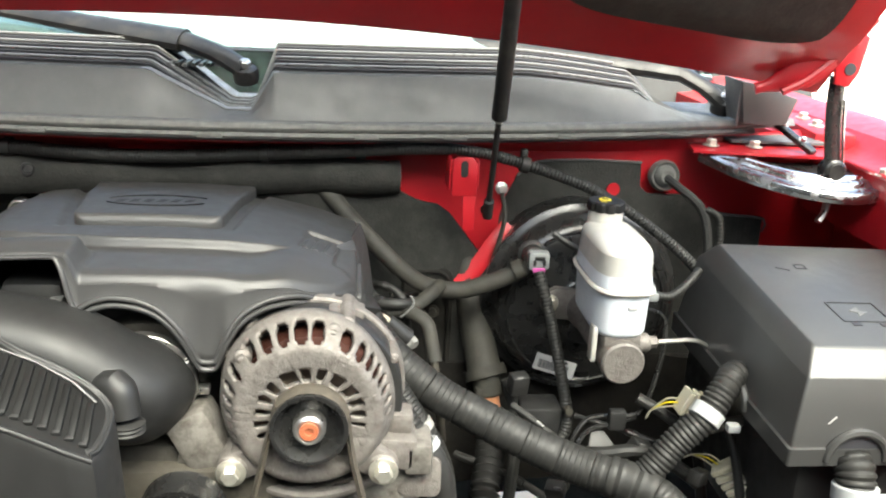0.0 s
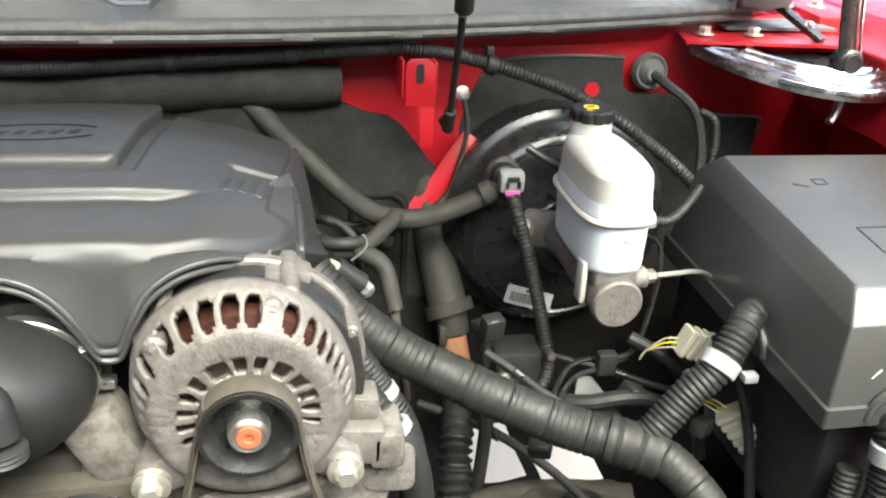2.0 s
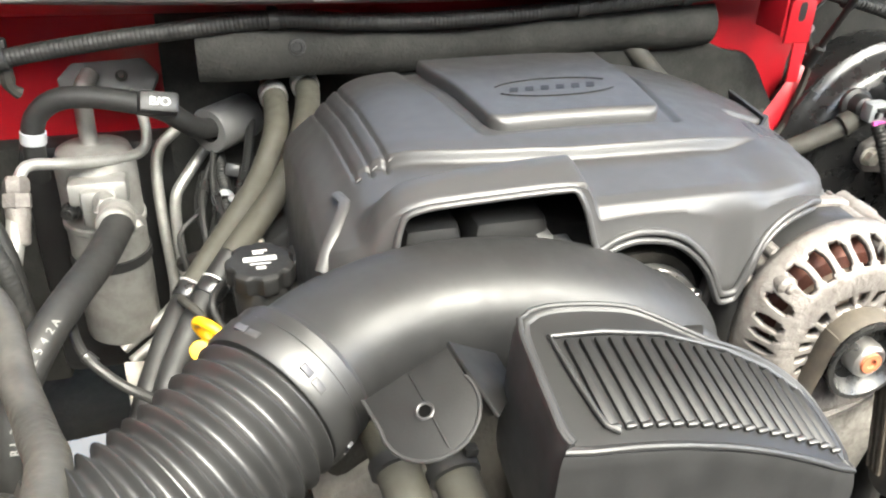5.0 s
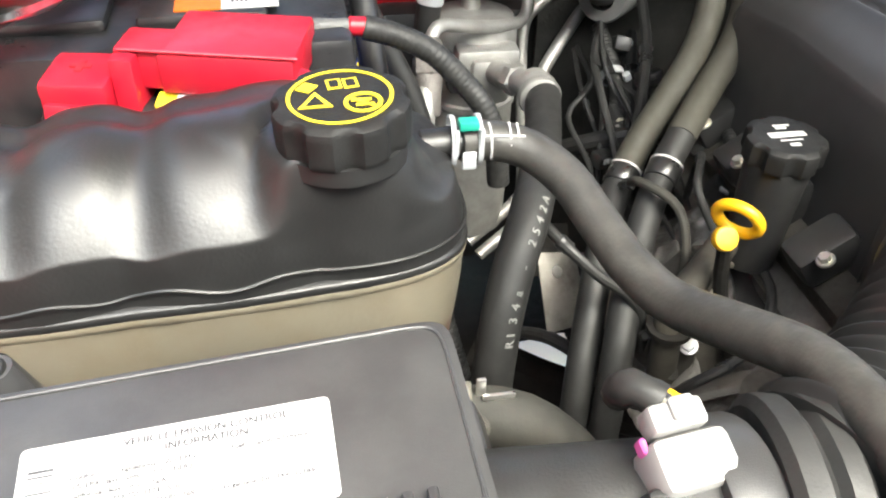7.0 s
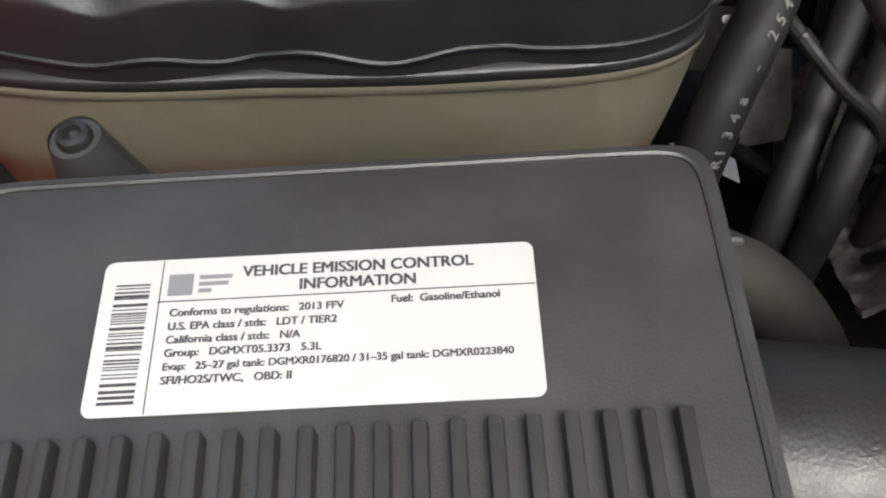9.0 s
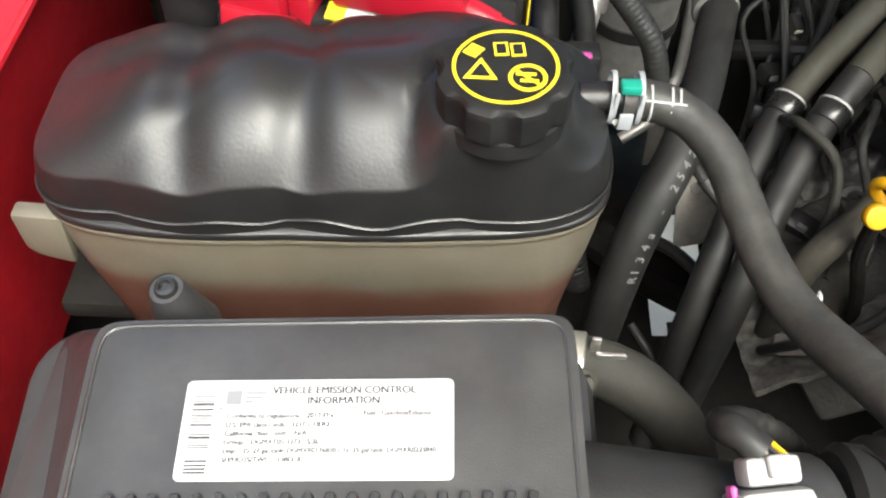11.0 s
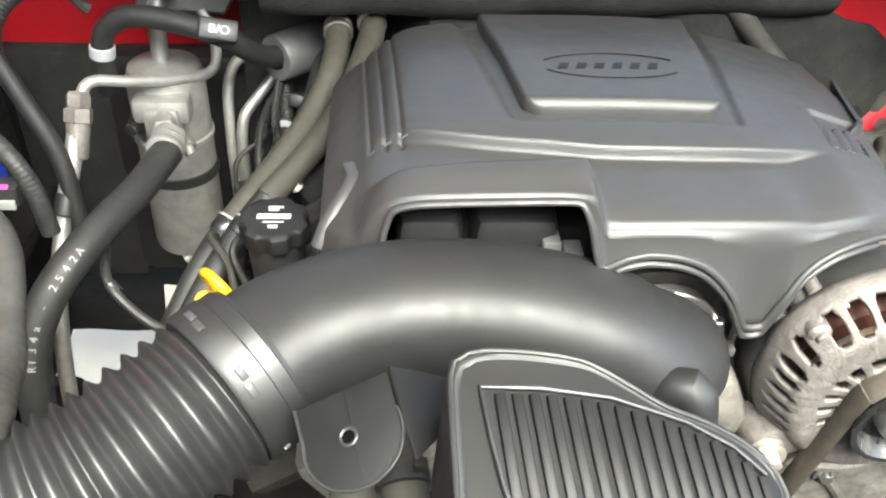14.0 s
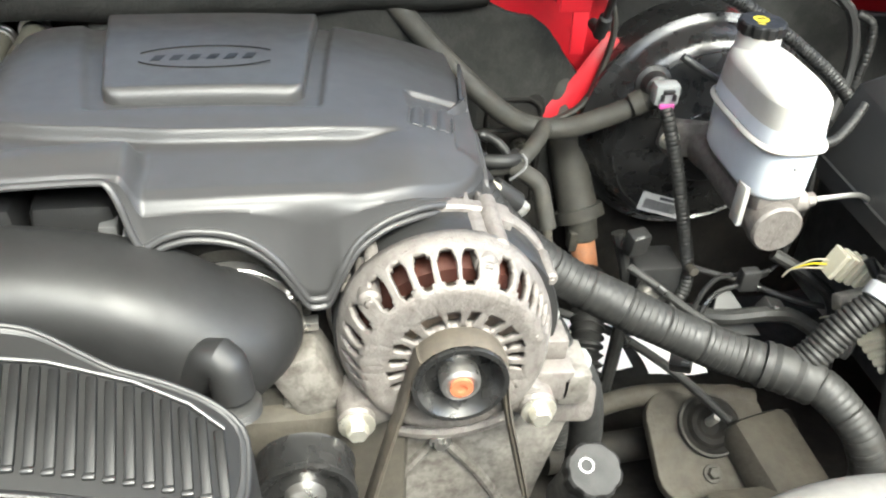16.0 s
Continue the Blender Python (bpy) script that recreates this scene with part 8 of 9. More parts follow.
single("right_bracket", plate([(0, 0), (0.09, 0.02), (0.10, 0.035), (0.0, 0.02)], 0.02, pose(0.43, 0.97, 0.845, 60, 0, 0), 0.004), GREYCAST, "grey metal bracket behind the loom", "bracket")
railL = thing("frame_rail", (-0.78, 0.8, 0.5), "grimy steel chassis rail on the battery side", "frame rail")
part("rail", box(-0.90, 0.75, 0.52, 0.16, 0.9, 0.16, 0.02), GRIME, railL)
part("tray", box(-1.0, 1.08, 0.85, 0.36, 0.36, 0.02, 0.005), GRIME, railL)
part("brace", sweep([(-0.70, 1.2, 0.62), (-0.62, 1.15, 0.60), (-0.5, 1.1, 0.58)], 0.03, 10), GRIME, railL)
rh = thing("radiator_hose_joint", (-0.80, 0.82, 0.92), "brown rubber radiator hose end with a spring clamp", "hose")
part("hose", sweep([(-0.815, 0.826, 0.922), (-0.790, 0.822, 0.928), (-0.766, 0.812, 0.928), (-0.744, 0.804, 0.913), (-0.722, 0.796, 0.885), (-0.708, 0.788, 0.845), (-0.70, 0.78, 0.76)], 0.0195, 18), DUSTY, rh)
part("clamp", lathe([(0.021, 0), (0.0225, 0.001), (0.0225, 0.010), (0.021, 0.011)], 24, axis_to((-0.803, 0.824, 0.925), (1, -0.15, 0.15))), ZINC, rh)
part("clamp_ear", join(box(-0.790, 0.822, 0.951, 0.006, 0.003, 0.018, 0.001), box(-0.780, 0.816, 0.950, 0.020, 0.003, 0.004, 0.001)), STEEL, rh)
part("nut", hexbolt((-0.797, 0.803, 0.938), (0.1, -0.6, 0.7), 0.006, 0.008, 0.009), DIRTYCAST, rh)
psc = thing("steering_fluid_cap", (0.10, 0.80, 0.83), "black power steering fluid cap with white symbols", "cap")
pk = knob(8, 0.026, 0.002, 0.0, 0.02)
pkm = Matrix.Translation((0.088, 0.775, 0.845)) @ pose(0, 0, 0, 25, 0, 0)
pk.transform(pkm)
part("cap", pk, CAPB, psc)
part("neck", lathe([(0.022, -0.08), (0.022, 0.0)], 20, pkm), BLACK, psc)
pb = join(box(0.008, 0.0, 0.0196, 0.005, 0.012, 0.0004, 0), box(0.0, -0.008, 0.0196, 0.02, 0.002, 0.0004, 0))
pb.transform(pkm)
part("print", join(pb, lathe([(0.0055, 0.0225), (0.0070, 0.0225), (0.0070, 0.023), (0.0055, 0.023)], 20, pkm @ pose(-0.007, 0.004, 0), close=True)), WHITEINK, psc, smooth=0)
urh = thing("upper_radiator_hose", (0.27, 0.66, 0.9), "thick pale dusty rubber hose at the front of the bay", "hose")
part("hose", sweep([(0.03, 0.50, 0.835), (0.085, 0.57, 0.88), (0.14, 0.63, 0.903), (0.20, 0.655, 0.912), (0.27, 0.665, 0.914), (0.35, 0.665, 0.902), (0.46, 0.66, 0.88), (0.62, 0.64, 0.84)], 0.026, 20), PALEHOSE, urh)
part("clamp", lathe([(0.0262, 0), (0.028, 0.001), (0.028, 0.012), (0.0262, 0.013)], 28, axis_to((0.46, 0.66, 0.90), (1, -0.1, -0.25))), ZINC, urh)
part("bracket", box(0.40, 0.66, 0.63, 0.03, 0.02, 0.52, 0.004), GRIME, urh)

# ---- the crowded depths beside the engine ----
side = thing("engine_side_casting", (-0.53, 0.98, 0.80), "weathered grey cast bracket with bolts low on the engine's side", "engine casting")
part("plate", plate([(-0.07, -0.09), (0.05, -0.10), (0.075, -0.03), (0.06, 0.05), (0.02, 0.09), (-0.03, 0.085), (-0.05, 0.03), (-0.075, -0.02)], 0.03, Matrix.Translation((-0.520, 0.985, 0.800)) @ pose(0, 0, 0, 25, -32, 10), 0.006), DIRTYCAST, side)
part("boss", lathe([(0.022, 0), (0.020, 0.02), (0.015, 0.024), (0, 0.024)], 20, axis_to((-0.532, 1.002, 0.825), (-0.45, -0.3, 0.85))), GREYCAST, side)
part("bolt", hexbolt((-0.535, 0.999, 0.848), (-0.45, -0.3, 0.85), 0.007, 0.008, 0.010), STEEL, side)
part("bolt", hexbolt((-0.575, 0.955, 0.835), (-0.45, -0.5, 0.75), 0.006, 0.007, 0.008), STEEL, side)
part("bolt", hexbolt((-0.50, 0.935, 0.845), (-0.45, -0.5, 0.75), 0.006, 0.007, 0.008), STEEL, side)
part("rib", sweep([(-0.60, 0.93, 0.80), (-0.56, 0.915, 0.825), (-0.52, 0.90, 0.845), (-0.48, 0.89, 0.85)], 0.011, 8, 0.008, flat=0.6), GREYCAST, side)
part("water_neck", sweep([(-0.475, 0.915, 0.80), (-0.490, 0.905, 0.84), (-0.520, 0.885, 0.86), (-0.555, 0.86, 0.862)], 0.024, 18, 0.008, lambda s, k: 1 + 0.10 * smoothstep(0.75, 0.8, s / k)), GREYCAST, side)
lean = thing("side_bracket", (-0.58, 1.02, 0.80), "brown rusty steel bracket between the hoses and the engine", "bracket")
part("arm", sweep([(-0.555, 0.985, 0.90), (-0.550, 0.975, 0.86), (-0.553, 0.955, 0.81), (-0.56, 0.94, 0.75)], 0.014, 8, 0.01, flat=0.35, up=(0, 1, 0)), BROWN, lean)
part("foot", box(-0.545, 0.99, 0.90, 0.04, 0.03, 0.006, 0.002), BROWN, lean)
part("bolt", hexbolt((-0.548, 0.985, 0.904), (0, -0.3, 1), 0.005, 0.006, 0.008), ZINC, lean)

random.seed(23)
for k, (pts, r, mt, lab) in enumerate((
        ([(-0.545, 1.33, 0.965), (-0.542, 1.27, 0.93), (-0.556, 1.21, 0.885), (-0.575, 1.16, 0.85), (-0.585, 1.12, 0.80), (-0.59, 1.10, 0.70)], 0.0085, LOOM, "thin black wiring harness beside the heater hoses"),
        ([(-0.52, 1.31, 0.94), (-0.50, 1.24, 0.92), (-0.485, 1.17, 0.915), (-0.48, 1.10, 0.92)], 0.0070, LOOM, "thin black wiring harness beside the heater hoses"),
        ([(-0.60, 1.25, 0.86), (-0.565, 1.22, 0.885), (-0.52, 1.20, 0.90), (-0.485, 1.185, 0.905)], 0.0100, RUBBER, "black rubber hose crossing behind the heater hoses"),
        ([(-0.52, 0.99, 0.90), (-0.515, 0.955, 0.89), (-0.535, 0.92, 0.875), (-0.57, 0.90, 0.865), (-0.60, 0.905, 0.84), (-0.61, 0.93, 0.79)], 0.0045, RUBBER, "thin black wire looped below the oil filler"),
        ([(-0.485, 1.12, 0.94), (-0.492, 1.06, 0.93), (-0.488, 1.00, 0.925), (-0.478, 0.95, 0.92), (-0.475, 0.90, 0.91)], 0.0075, LOOM, "thin black wiring harness along the engine's side"),
        ([(-0.69, 1.10, 0.74), (-0.66, 1.05, 0.77), (-0.62, 1.00, 0.76), (-0.58, 0.97, 0.72)], 0.0065, RUBBER, "thin black hose low between the heater hoses"),
        ([(-0.70, 1.00, 0.72), (-0.675, 0.965, 0.70), (-0.655, 0.92, 0.66), (-0.65, 0.87, 0.62)], 0.0042, RUBBER, "thin black wire low beside the engine"))):
    cable = thing("cable_run", pts[0], lab, "cable", "small cables beside the engine")
    part("sleeve", loom(pts, r, 0.005) if mt is LOOM else sweep(pts, r, 10), mt, cable)
    mid, nxt = Vector(pts[len(pts) // 2]), Vector(pts[len(pts) // 2 + 1]) if len(pts) // 2 + 1 < len(pts) else Vector(pts[-1])
    part("tape", rod(mid, mid + (nxt - mid).normalized() * 0.012, r * 1.22, 12, 0.001), BLACKMETAL, cable)
for i, (p, sz, rot) in enumerate((((-0.495, 1.145, 0.915), (0.035, 0.022, 0.02), (20, 25, 30)), ((-0.505, 1.075, 0.905), (0.030, 0.020, 0.018), (10, 30, -20)), ((-0.555, 1.19, 0.87), (0.026, 0.030, 0.022), (35, 10, 15)), ((-0.488, 1.03, 0.93), (0.026, 0.018, 0.016), (10, 35, 5)), ((-0.57, 1.03, 0.84), (0.028, 0.02, 0.02), (20, 10, -35)))):
    plug = thing("wiring_plug", p, "small black wiring plug with a pale lock beside the engine", "connector", "wiring plugs beside the engine")
    part("body", box(*p, *sz, 0.003, 2, pose(0, 0, 0, *rot)), BLACK, plug)
    part("lock", box(p[0] - 0.004, p[1] - sz[1] * 0.45, p[2] + sz[2] * 0.45, 0.010, 0.005, 0.004, 0.001, 1, pose(0, 0, 0, *rot)), GREYP, plug)
pclip = thing("hose_clip", (-0.53, 1.29, 0.945), "pale grey nylon clip round a black hose", "clip")
part("band", lathe([(0.0115, -0.004), (0.0135, -0.004), (0.0135, 0.004), (0.0115, 0.004)], 20, axis_to((-0.545, 1.272, 0.932), (0.05, -0.9, -0.5)), close=True), GREYCLIP, pclip)
part("tail", box(-0.530, 1.262, 0.930, 0.008, 0.006, 0.026, 0.001, 1, pose(0, 0, 0, 20, -30, 0)), GREYCLIP, pclip)


# rolled edges and bolts of the wings
for nm, ex, ez in (("left_front_wing", -1.201, 1.017), ("right_front_wing", 0.757, 1.160)):
    body = bpy.data.objects[nm]
    part("rolled_edge", sweep([(ex, 0.15 + 0.25 * i, ez) for i in range(6)], 0.004, 8, 0.05), RED, body)

# pair of dusty coolant hoses under the intake duct
for hx, hy in ((-0.452, 0.728), (-0.414, 0.712)):
    low = thing("front_coolant_hose", (hx, hy, 0.97), "dusty grey-green rubber hose with a black clip under the intake duct", "hose", "hoses under the duct")
    part("tube", sweep([(hx - 0.004, hy + 0.05, 0.985), (hx, hy + 0.025, 0.978), (hx + 0.006, hy - 0.01, 0.962), (hx + 0.016, hy - 0.05, 0.93), (hx + 0.022, hy - 0.07, 0.87)], 0.0165, 18), PALEGREEN, low)
    part("clip", lathe([(0.0165, 0), (0.0195, 0.001), (0.0195, 0.010), (0.0165, 0.011)], 24, axis_to((hx, hy + 0.025, 0.978), (0.1, -0.9, -0.3))), BLACK, low)
    part("clip_ear", box(hx + 0.012, hy + 0.018, 0.996, 0.010, 0.008, 0.008, 0.002), BLACK, low)

# small plugs and pipes deep on the driver's side
for i, (p, sz, rot) in enumerate((((0.012, 1.036, 0.994), (0.034, 0.03, 0.045), (20, 20, 30)), ((0.245, 1.02, 0.80), (0.034, 0.022, 0.020), (15, 20, 25)), ((0.275, 0.985, 0.765), (0.026, 0.02, 0.018), (20, -10, -30)), ((0.40, 1.03, 0.80), (0.03, 0.02, 0.02), (10, 25, 10)), ((0.455, 0.955, 0.80), (0.028, 0.018, 0.02), (0, 15, 40)), ((0.235, 1.085, 0.87), (0.026, 0.02, 0.03), (10, 0, 15)))):
    plug = thing("wiring_plug", p, "small black wiring plug with a pale lock among the looms", "connector", "wiring plugs among the looms")
    part("body", box(*p, *sz, 0.003, 2, pose(0, 0, 0, *rot)), BLACK, plug)
    part("lock", box(p[0], p[1] - sz[1] * 0.5, p[2] + sz[2] * 0.4, 0.010, 0.004, 0.005, 0.001, 1, pose(0, 0, 0, *rot)), COWLP, plug)
for i, pts in enumerate(([(0.16, 1.15, 0.72), (0.24, 1.10, 0.71), (0.30, 1.03, 0.70), (0.36, 0.98, 0.66)], [(0.225, 1.07, 0.845), (0.255, 1.05, 0.83), (0.30, 1.03, 0.80), (0.36, 0.99, 0.775), (0.42, 0.97, 0.75)], [(0.33, 1.12, 0.80), (0.40, 1.09, 0.79), (0.46, 1.06, 0.78), (0.52, 1.05, 0.77)])):
    run = thing("cable_run", pts[0], "thin black cable with a tape wrap under the brake cylinder", "cable", "small cables under the brake cylinder")
    part("sleeve", sweep(pts, 0.006 - 0.001 * i, 10), RUBBER, run)
    part("tape", rod(Vector(pts[1]), Vector(pts[1]).lerp(Vector(pts[2]), 0.25), 0.0075 - 0.001 * i, 12, 0.001), BLACKMETAL, run)
part("label", box(-0.785, 1.060, 0.993, 0.012, 0.006, 0.003, 0.001), PINK, thing("fuse_link", (-0.785, 1.07, 0.98), "small black fuse link with a pink label beside the tank", "fuse"))
fl2 = bpy.data.objects["fuse_link"]
part("body", box(-0.785, 1.068, 0.982, 0.028, 0.022, 0.022, 0.003), BLACK, fl2)
part("tab", box(-0.785, 1.056, 0.975, 0.020, 0.004, 0.010, 0.001), WHITEP, fl2)


# grimy pipes and a bracket beside the dipstick
elbow = thing("coolant_elbow", (-0.57, 0.97, 0.86), "grimy brown metal coolant elbow beside the dipstick tube", "pipe")
part("elbow", sweep([(-0.548, 0.985, 0.918), (-0.566, 0.972, 0.908), (-0.588, 0.960, 0.890), (-0.598, 0.955, 0.862), (-0.594, 0.958, 0.82), (-0.585, 0.97, 0.74)], 0.0125, 16, 0.008), BROWN, elbow)
part("flange", lathe([(0.012, 0), (0.019, 0.001), (0.019, 0.006), (0.012, 0.007)], 24, axis_to((-0.597, 0.955, 0.862), (0.05, 0.05, -1))), GRIME, elbow)
part("flange_bolt", hexbolt((-0.556, 0.962, 0.884), (-0.3, -1, 0.35), 0.006, 0.007, 0.007), ZINC, elbow)
housing = thing("thermostat_housing", (-0.575, 0.985, 0.78), "round grimy casting with bolted rim below the dipstick", "housing")
part("body", lathe([(0.0, 0.0), (0.030, 0.0), (0.034, 0.004), (0.034, 0.02), (0.030, 0.026), (0.022, 0.032), (0.016, 0.034), (0, 0.034)], 28, axis_to((-0.572, 0.995, 0.812), (-0.35, -0.8, 0.5))), DIRTYCAST, housing)
for k in range(3):
    a = math.radians(30 + 120 * k)
    part("rim_bolt", hexbolt((-0.586 + 0.026 * math.cos(a), 0.965 + 0.012 * math.sin(a), 0.828 + 0.022 * math.sin(a)), (-0.35, -0.8, 0.5), 0.0045, 0.006, 0.006), DIRTYCAST, housing)
for i, pts in enumerate(([(-0.70, 1.05, 0.93), (-0.685, 1.0, 0.925), (-0.655, 0.98, 0.90), (-0.62, 0.975, 0.87), (-0.60, 0.98, 0.80)], [(-0.60, 1.14, 0.86), (-0.598, 1.08, 0.92), (-0.595, 1.05, 0.938), (-0.575, 1.02, 0.93), (-0.57, 1.0, 0.89), (-0.578, 0.99, 0.83)], [(-0.52, 1.11, 0.88), (-0.535, 1.075, 0.945), (-0.556, 1.035, 0.962), (-0.568, 1.01, 0.955), (-0.555, 0.995, 0.925)])):
    run = thing("engine_cable", pts[0], "thin dusty black cable with a tape wrap beside the engine", "cable", "cables beside the engine")
    part("sleeve", sweep(pts, 0.0048 - 0.0006 * i, 10, 0.008), (RUBBER, DUSTY, LOOM, RUBBER)[i], run)
    part("tape", rod(Vector(pts[1]), Vector(pts[1]).lerp(Vector(pts[2]), 0.3), 0.0060 - 0.0006 * i, 12, 0.001), BLACKMETAL, run)

# loom, branch pipe and plugs between the alternator and the steering shaft
lower_loom = thing("alternator_loom", (0.07, 0.96, 0.90), "black corrugated loom with white tape behind the alternator", "wiring loom")
part("sleeve", loom([(0.020, 1.00, 0.955), (0.047, 0.980, 0.935), (0.068, 0.968, 0.907), (0.090, 0.962, 0.872), (0.108, 0.958, 0.842), (0.122, 0.955, 0.79), (0.126, 0.955, 0.68)], 0.0155, 0.0052, 0.07, 16), LOOM, lower_loom)
part("white_tape", rod((0.0860, 0.963, 0.8785), (0.0925, 0.9615, 0.868), 0.0168, 18, 0.001), WHITEP, lower_loom)
branch = thing("vacuum_branch_pipe", (0.10, 1.09, 0.96), "dusty brown rubber branch pipe with a pale clip beside the alternator", "pipe")
part("stub", sweep([(0.128, 1.165, 0.985), (0.116, 1.14, 0.985), (0.093, 1.11, 0.979), (0.074, 1.10, 0.974), (0.05, 1.10, 0.972)], 0.0095, 14, 0.008), DUSTY, branch)
part("down_pipe", sweep([(0.076, 1.095, 0.974), (0.092, 1.085, 0.970), (0.104, 1.08, 0.960), (0.110, 1.07, 0.937), (0.114, 1.06, 0.915)], 0.0098, 14, 0.006), DUSTY, branch)
part("thin_pipe", sweep([(0.1135, 1.061, 0.917), (0.116, 1.055, 0.895), (0.120, 1.05, 0.875), (0.128, 1.05, 0.80)], 0.0055, 10, 0.01), BROWN, branch)
part("clip", sweep([(0.067, 1.068, 0.976), (0.074, 1.066, 0.983), (0.082, 1.066, 0.992), (0.0835, 1.07, 0.999), (0.079, 1.075, 1.003)], 0.0022, 8, 0.004, flat=0.6), COWLG, branch)
sensor = thing("oil_pressure_sensor", (0.06, 1.06, 0.96), "black cylindrical sensor with a pale plug lock beside the alternator", "sensor")
part("body", rod((0.047, 1.062, 0.972), (0.078, 1.066, 0.946), 0.0125, 18, 0.002), BLACK, sensor)
part("lock", box(0.044, 1.046, 0.980, 0.013, 0.008, 0.015, 0.002, 2, pose(0, 0, 0, 0, 35, 10)), CREAM, sensor)
part("nut", lathe([(0.009, 0), (0.009, 0.008), (0.007, 0.010)], 6, axis_to((0.080, 1.064, 0.944), (0.5, -0.6, -0.3))), ALUM, sensor)
for i, pts in enumerate(([(0.02, 1.14, 0.995), (0.036, 1.10, 0.986), (0.055, 1.09, 0.986), (0.077, 1.095, 0.984), (0.088, 1.13, 0.97)], [(0.03, 1.16, 0.985), (0.045, 1.13, 0.998), (0.064, 1.12, 0.992), (0.076, 1.11, 0.975), (0.082, 1.13, 0.93)])):
    wire = thing("sensor_lead", pts[0], "dusty black sensor lead with a tape wrap beside the alternator", "cable", "leads beside the alternator")
    part("sleeve", sweep(pts, 0.0075 - 0.0025 * i, 12, 0.008), (RUBBER, LOOM)[i], wire)
    part("tape", rod(Vector(pts[1]), Vector(pts[1]).lerp(Vector(pts[2]), 0.5), 0.0085 - 0.0025 * i, 12, 0.001), BLACKMETAL, wire)

# lumpy castings, plates and thin wiring deep between the heater hoses and the engine
def casting(u, v):
    """A cast flank with bosses, webs and a rough skin."""
    x, y = -0.615 + 0.125 * u, 0.90 + 0.24 * v
    z = 0.775 + 0.085 * u - 0.02 * math.sin(v * 7)
    for bx, by, br, bh in ((0.30, 0.25, 0.10, 0.022), (0.62, 0.42, 0.12, 0.030), (0.45, 0.66, 0.09, 0.024), (0.80, 0.78, 0.11, 0.020), (0.18, 0.52, 0.08, 0.018), (0.72, 0.15, 0.10, 0.026)):
        d = math.hypot((u - bx) * 0.55, v - by)
        z += bh * (1 - smoothstep(br * 0.55, br, d)) - 0.35 * bh * (1 - smoothstep(br * 0.15, br * 0.35, d))
    z += 0.010 * smoothstep(0.06, 0.03, abs(v - 0.35 - 0.2 * u)) + 0.009 * smoothstep(0.05, 0.025, abs(u - 0.5 + 0.3 * v))
    return (x, y, z + 0.006 * noise.noise((x * 40, y * 40, 1.0)) + 0.003 * noise.noise((x * 120, y * 120, 4.0)))


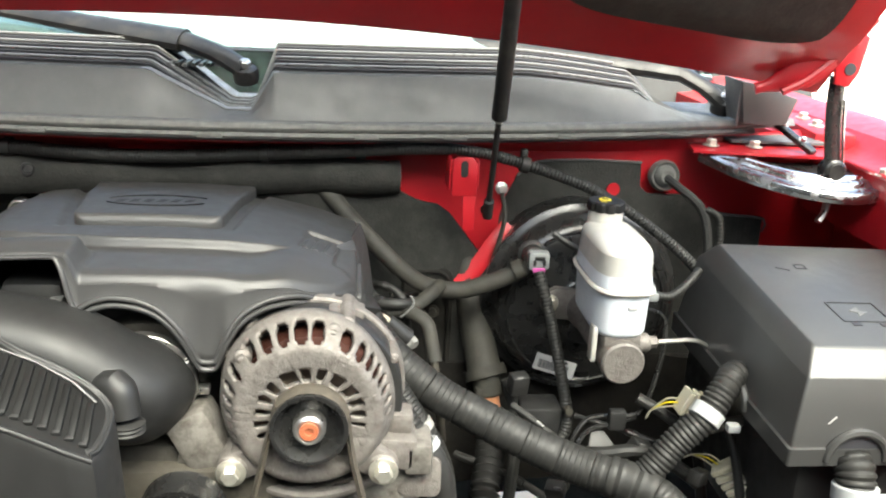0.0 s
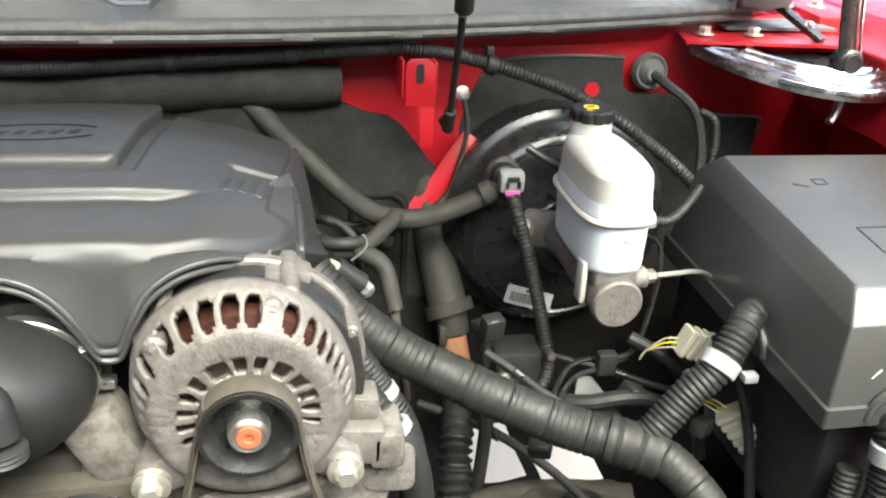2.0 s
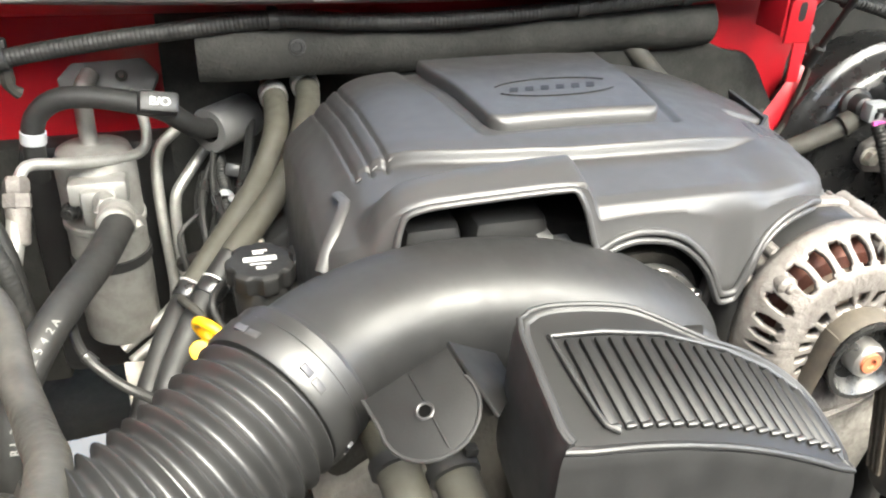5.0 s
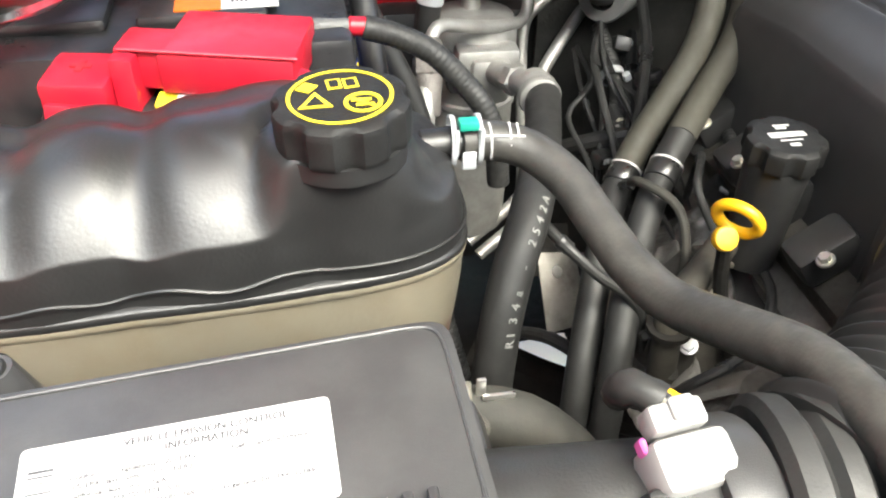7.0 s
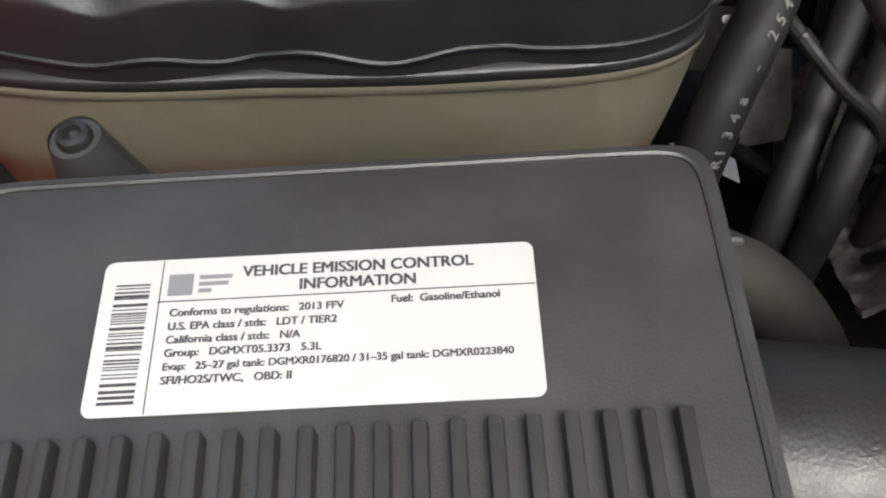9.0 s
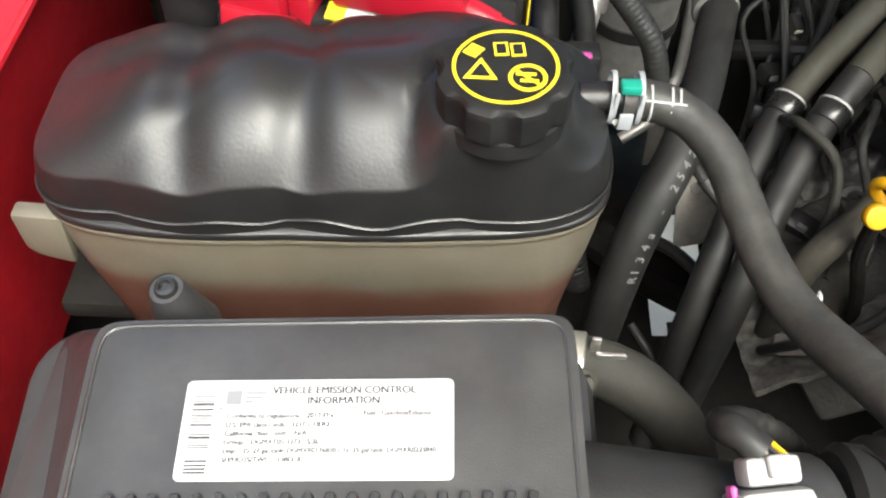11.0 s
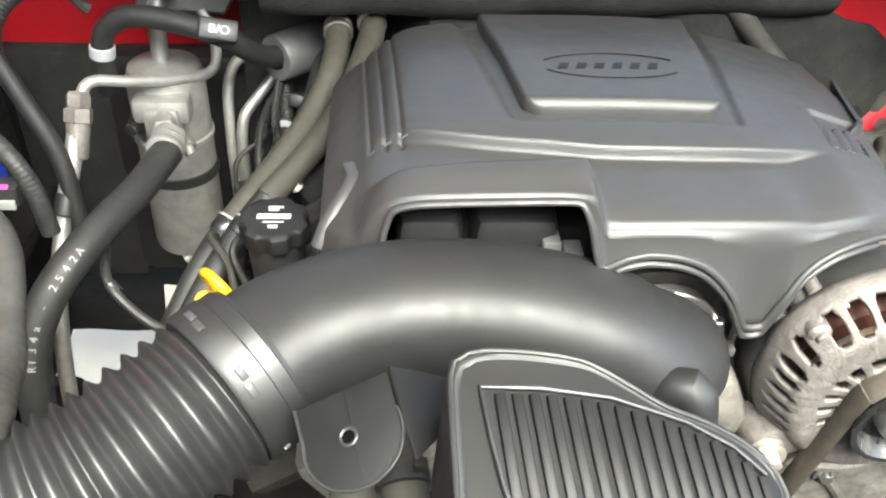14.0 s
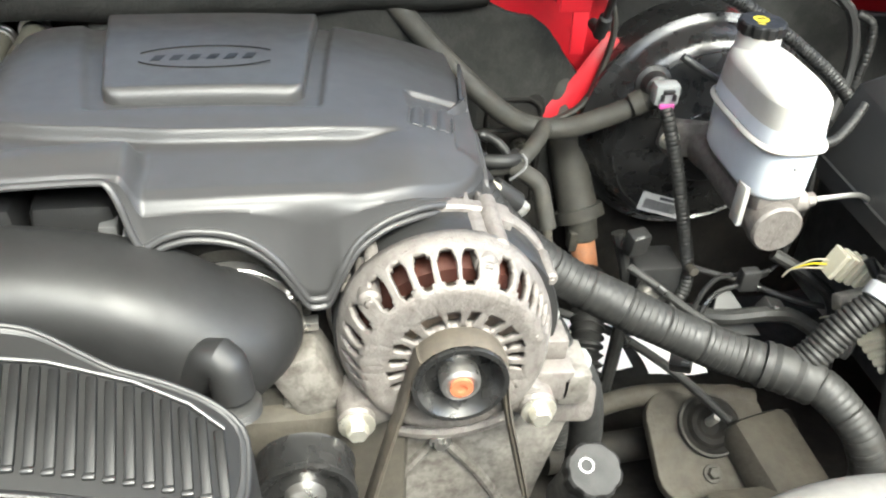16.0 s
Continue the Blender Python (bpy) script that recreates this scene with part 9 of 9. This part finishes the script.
part("rib_casting", sheet(casting, 70, 110, 0.006), ROUGHCAST, side, "rough pale grey casting with oily stains")
for p, d, r in (((-0.551, 1.030, 0.812), (-0.3, -0.6, 0.75), 0.017), ((-0.580, 0.985, 0.822), (-0.4, -0.6, 0.7), 0.012), ((-0.520, 1.055, 0.850), (-0.3, -0.5, 0.8), 0.014)):
    part("pale_boss", lathe([(r, -0.01), (r, 0.006), (r * 0.85, 0.009), (r * 0.5, 0.009), (r * 0.45, 0.004), (0, 0.004)], 20, axis_to(p, d)), GREYCAST, side)
for lab, out, m in (("pale grey sheet-metal heat shield between the heater hoses", [(-0.022, -0.05), (0.016, -0.055), (0.026, 0.0), (0.012, 0.05), (-0.016, 0.045)], pose(-0.590, 1.105, 0.715, 62, 0, 24)),
                    ("grey sheet-metal plate low behind the suction hose", [(-0.026, -0.036), (0.022, -0.040), (0.028, 0.030), (-0.014, 0.042)], pose(-0.646, 1.085, 0.800, 55, 0, 20)),
                    ("dusty brown sheet-metal plate behind the heater hoses", [(-0.045, -0.03), (0.04, -0.036), (0.046, 0.026), (-0.036, 0.034)], pose(-0.605, 1.285, 0.700, 50, 0, 5))):
    shield_plate = thing("heat_shield", tuple(m.to_translation()), lab, "heat shield", "small plates beside the engine")
    part("panel", plate(out, 0.0025, m, 0.0008), GREYCAST if "brown" not in lab else DIRTYCAST, shield_plate)
    part("rivet", lathe([(0.006, 0), (0.005, 0.002), (0, 0.003)], 14, m @ pose(0.002, 0.018, 0.0025)), STEEL, shield_plate)
random.seed(41)
for i in range(9):
    a = Vector((-0.545 + random.uniform(-0.03, 0.045), 1.335, 0.985 + random.uniform(-0.05, 0.02)))
    b = Vector((-0.570 + random.uniform(-0.05, 0.06), 1.07 + random.uniform(-0.05, 0.05), 0.83 + random.uniform(-0.05, 0.03)))
    pts = [a] + [a.lerp(b, t) + Vector((random.uniform(-0.016, 0.016), random.uniform(-0.014, 0.014), random.uniform(-0.014, 0.012))) for t in (0.22, 0.45, 0.7)] + [b]
    r = random.choice((0.0030, 0.0042, 0.0058))
    run = thing("harness_wire", pts[0], "thin black wire in the tangle behind the heater hoses", "cable", "wires behind the heater hoses")
    part("sleeve", loom(pts, r, 0.0045, 0.10, 8) if i % 3 == 0 else sweep(pts, r, 8, 0.01), LOOM if i % 3 == 0 else RUBBER, run)
    part("tape", rod(pts[1], pts[1].lerp(pts[2], 0.3), r * 1.25, 10, 0.0006), BLACKMETAL, run)
for i, p in enumerate(((-0.528, 1.300, 0.955), (-0.512, 1.255, 0.935), (-0.548, 1.235, 0.905), (-0.575, 1.190, 0.880), (-0.500, 1.215, 0.925), (-0.590, 1.150, 0.865))):
    rot = (random.uniform(-40, 40), random.uniform(-40, 40), random.uniform(0, 90))
    plug = thing("wiring_plug", p, "small black wiring plug with a pale lock among wires", "connector", "wiring plugs behind the hoses")
    m = Matrix.Translation(p) @ pose(0, 0, 0, *rot)
    for nm, bm, mt in (("body", join(box(0, 0, 0, 0.026, 0.018, 0.016, 0.003), box(0.012, 0, 0.002, 0.010, 0.014, 0.012, 0.002)), BLACK), ("lock", box(-0.004, -0.0095, 0.002, 0.010, 0.003, 0.006, 0.001), (GREYP, COWLP, CREAM)[i % 3])):
        bm.transform(m)
        part(nm, bm, mt, plug)
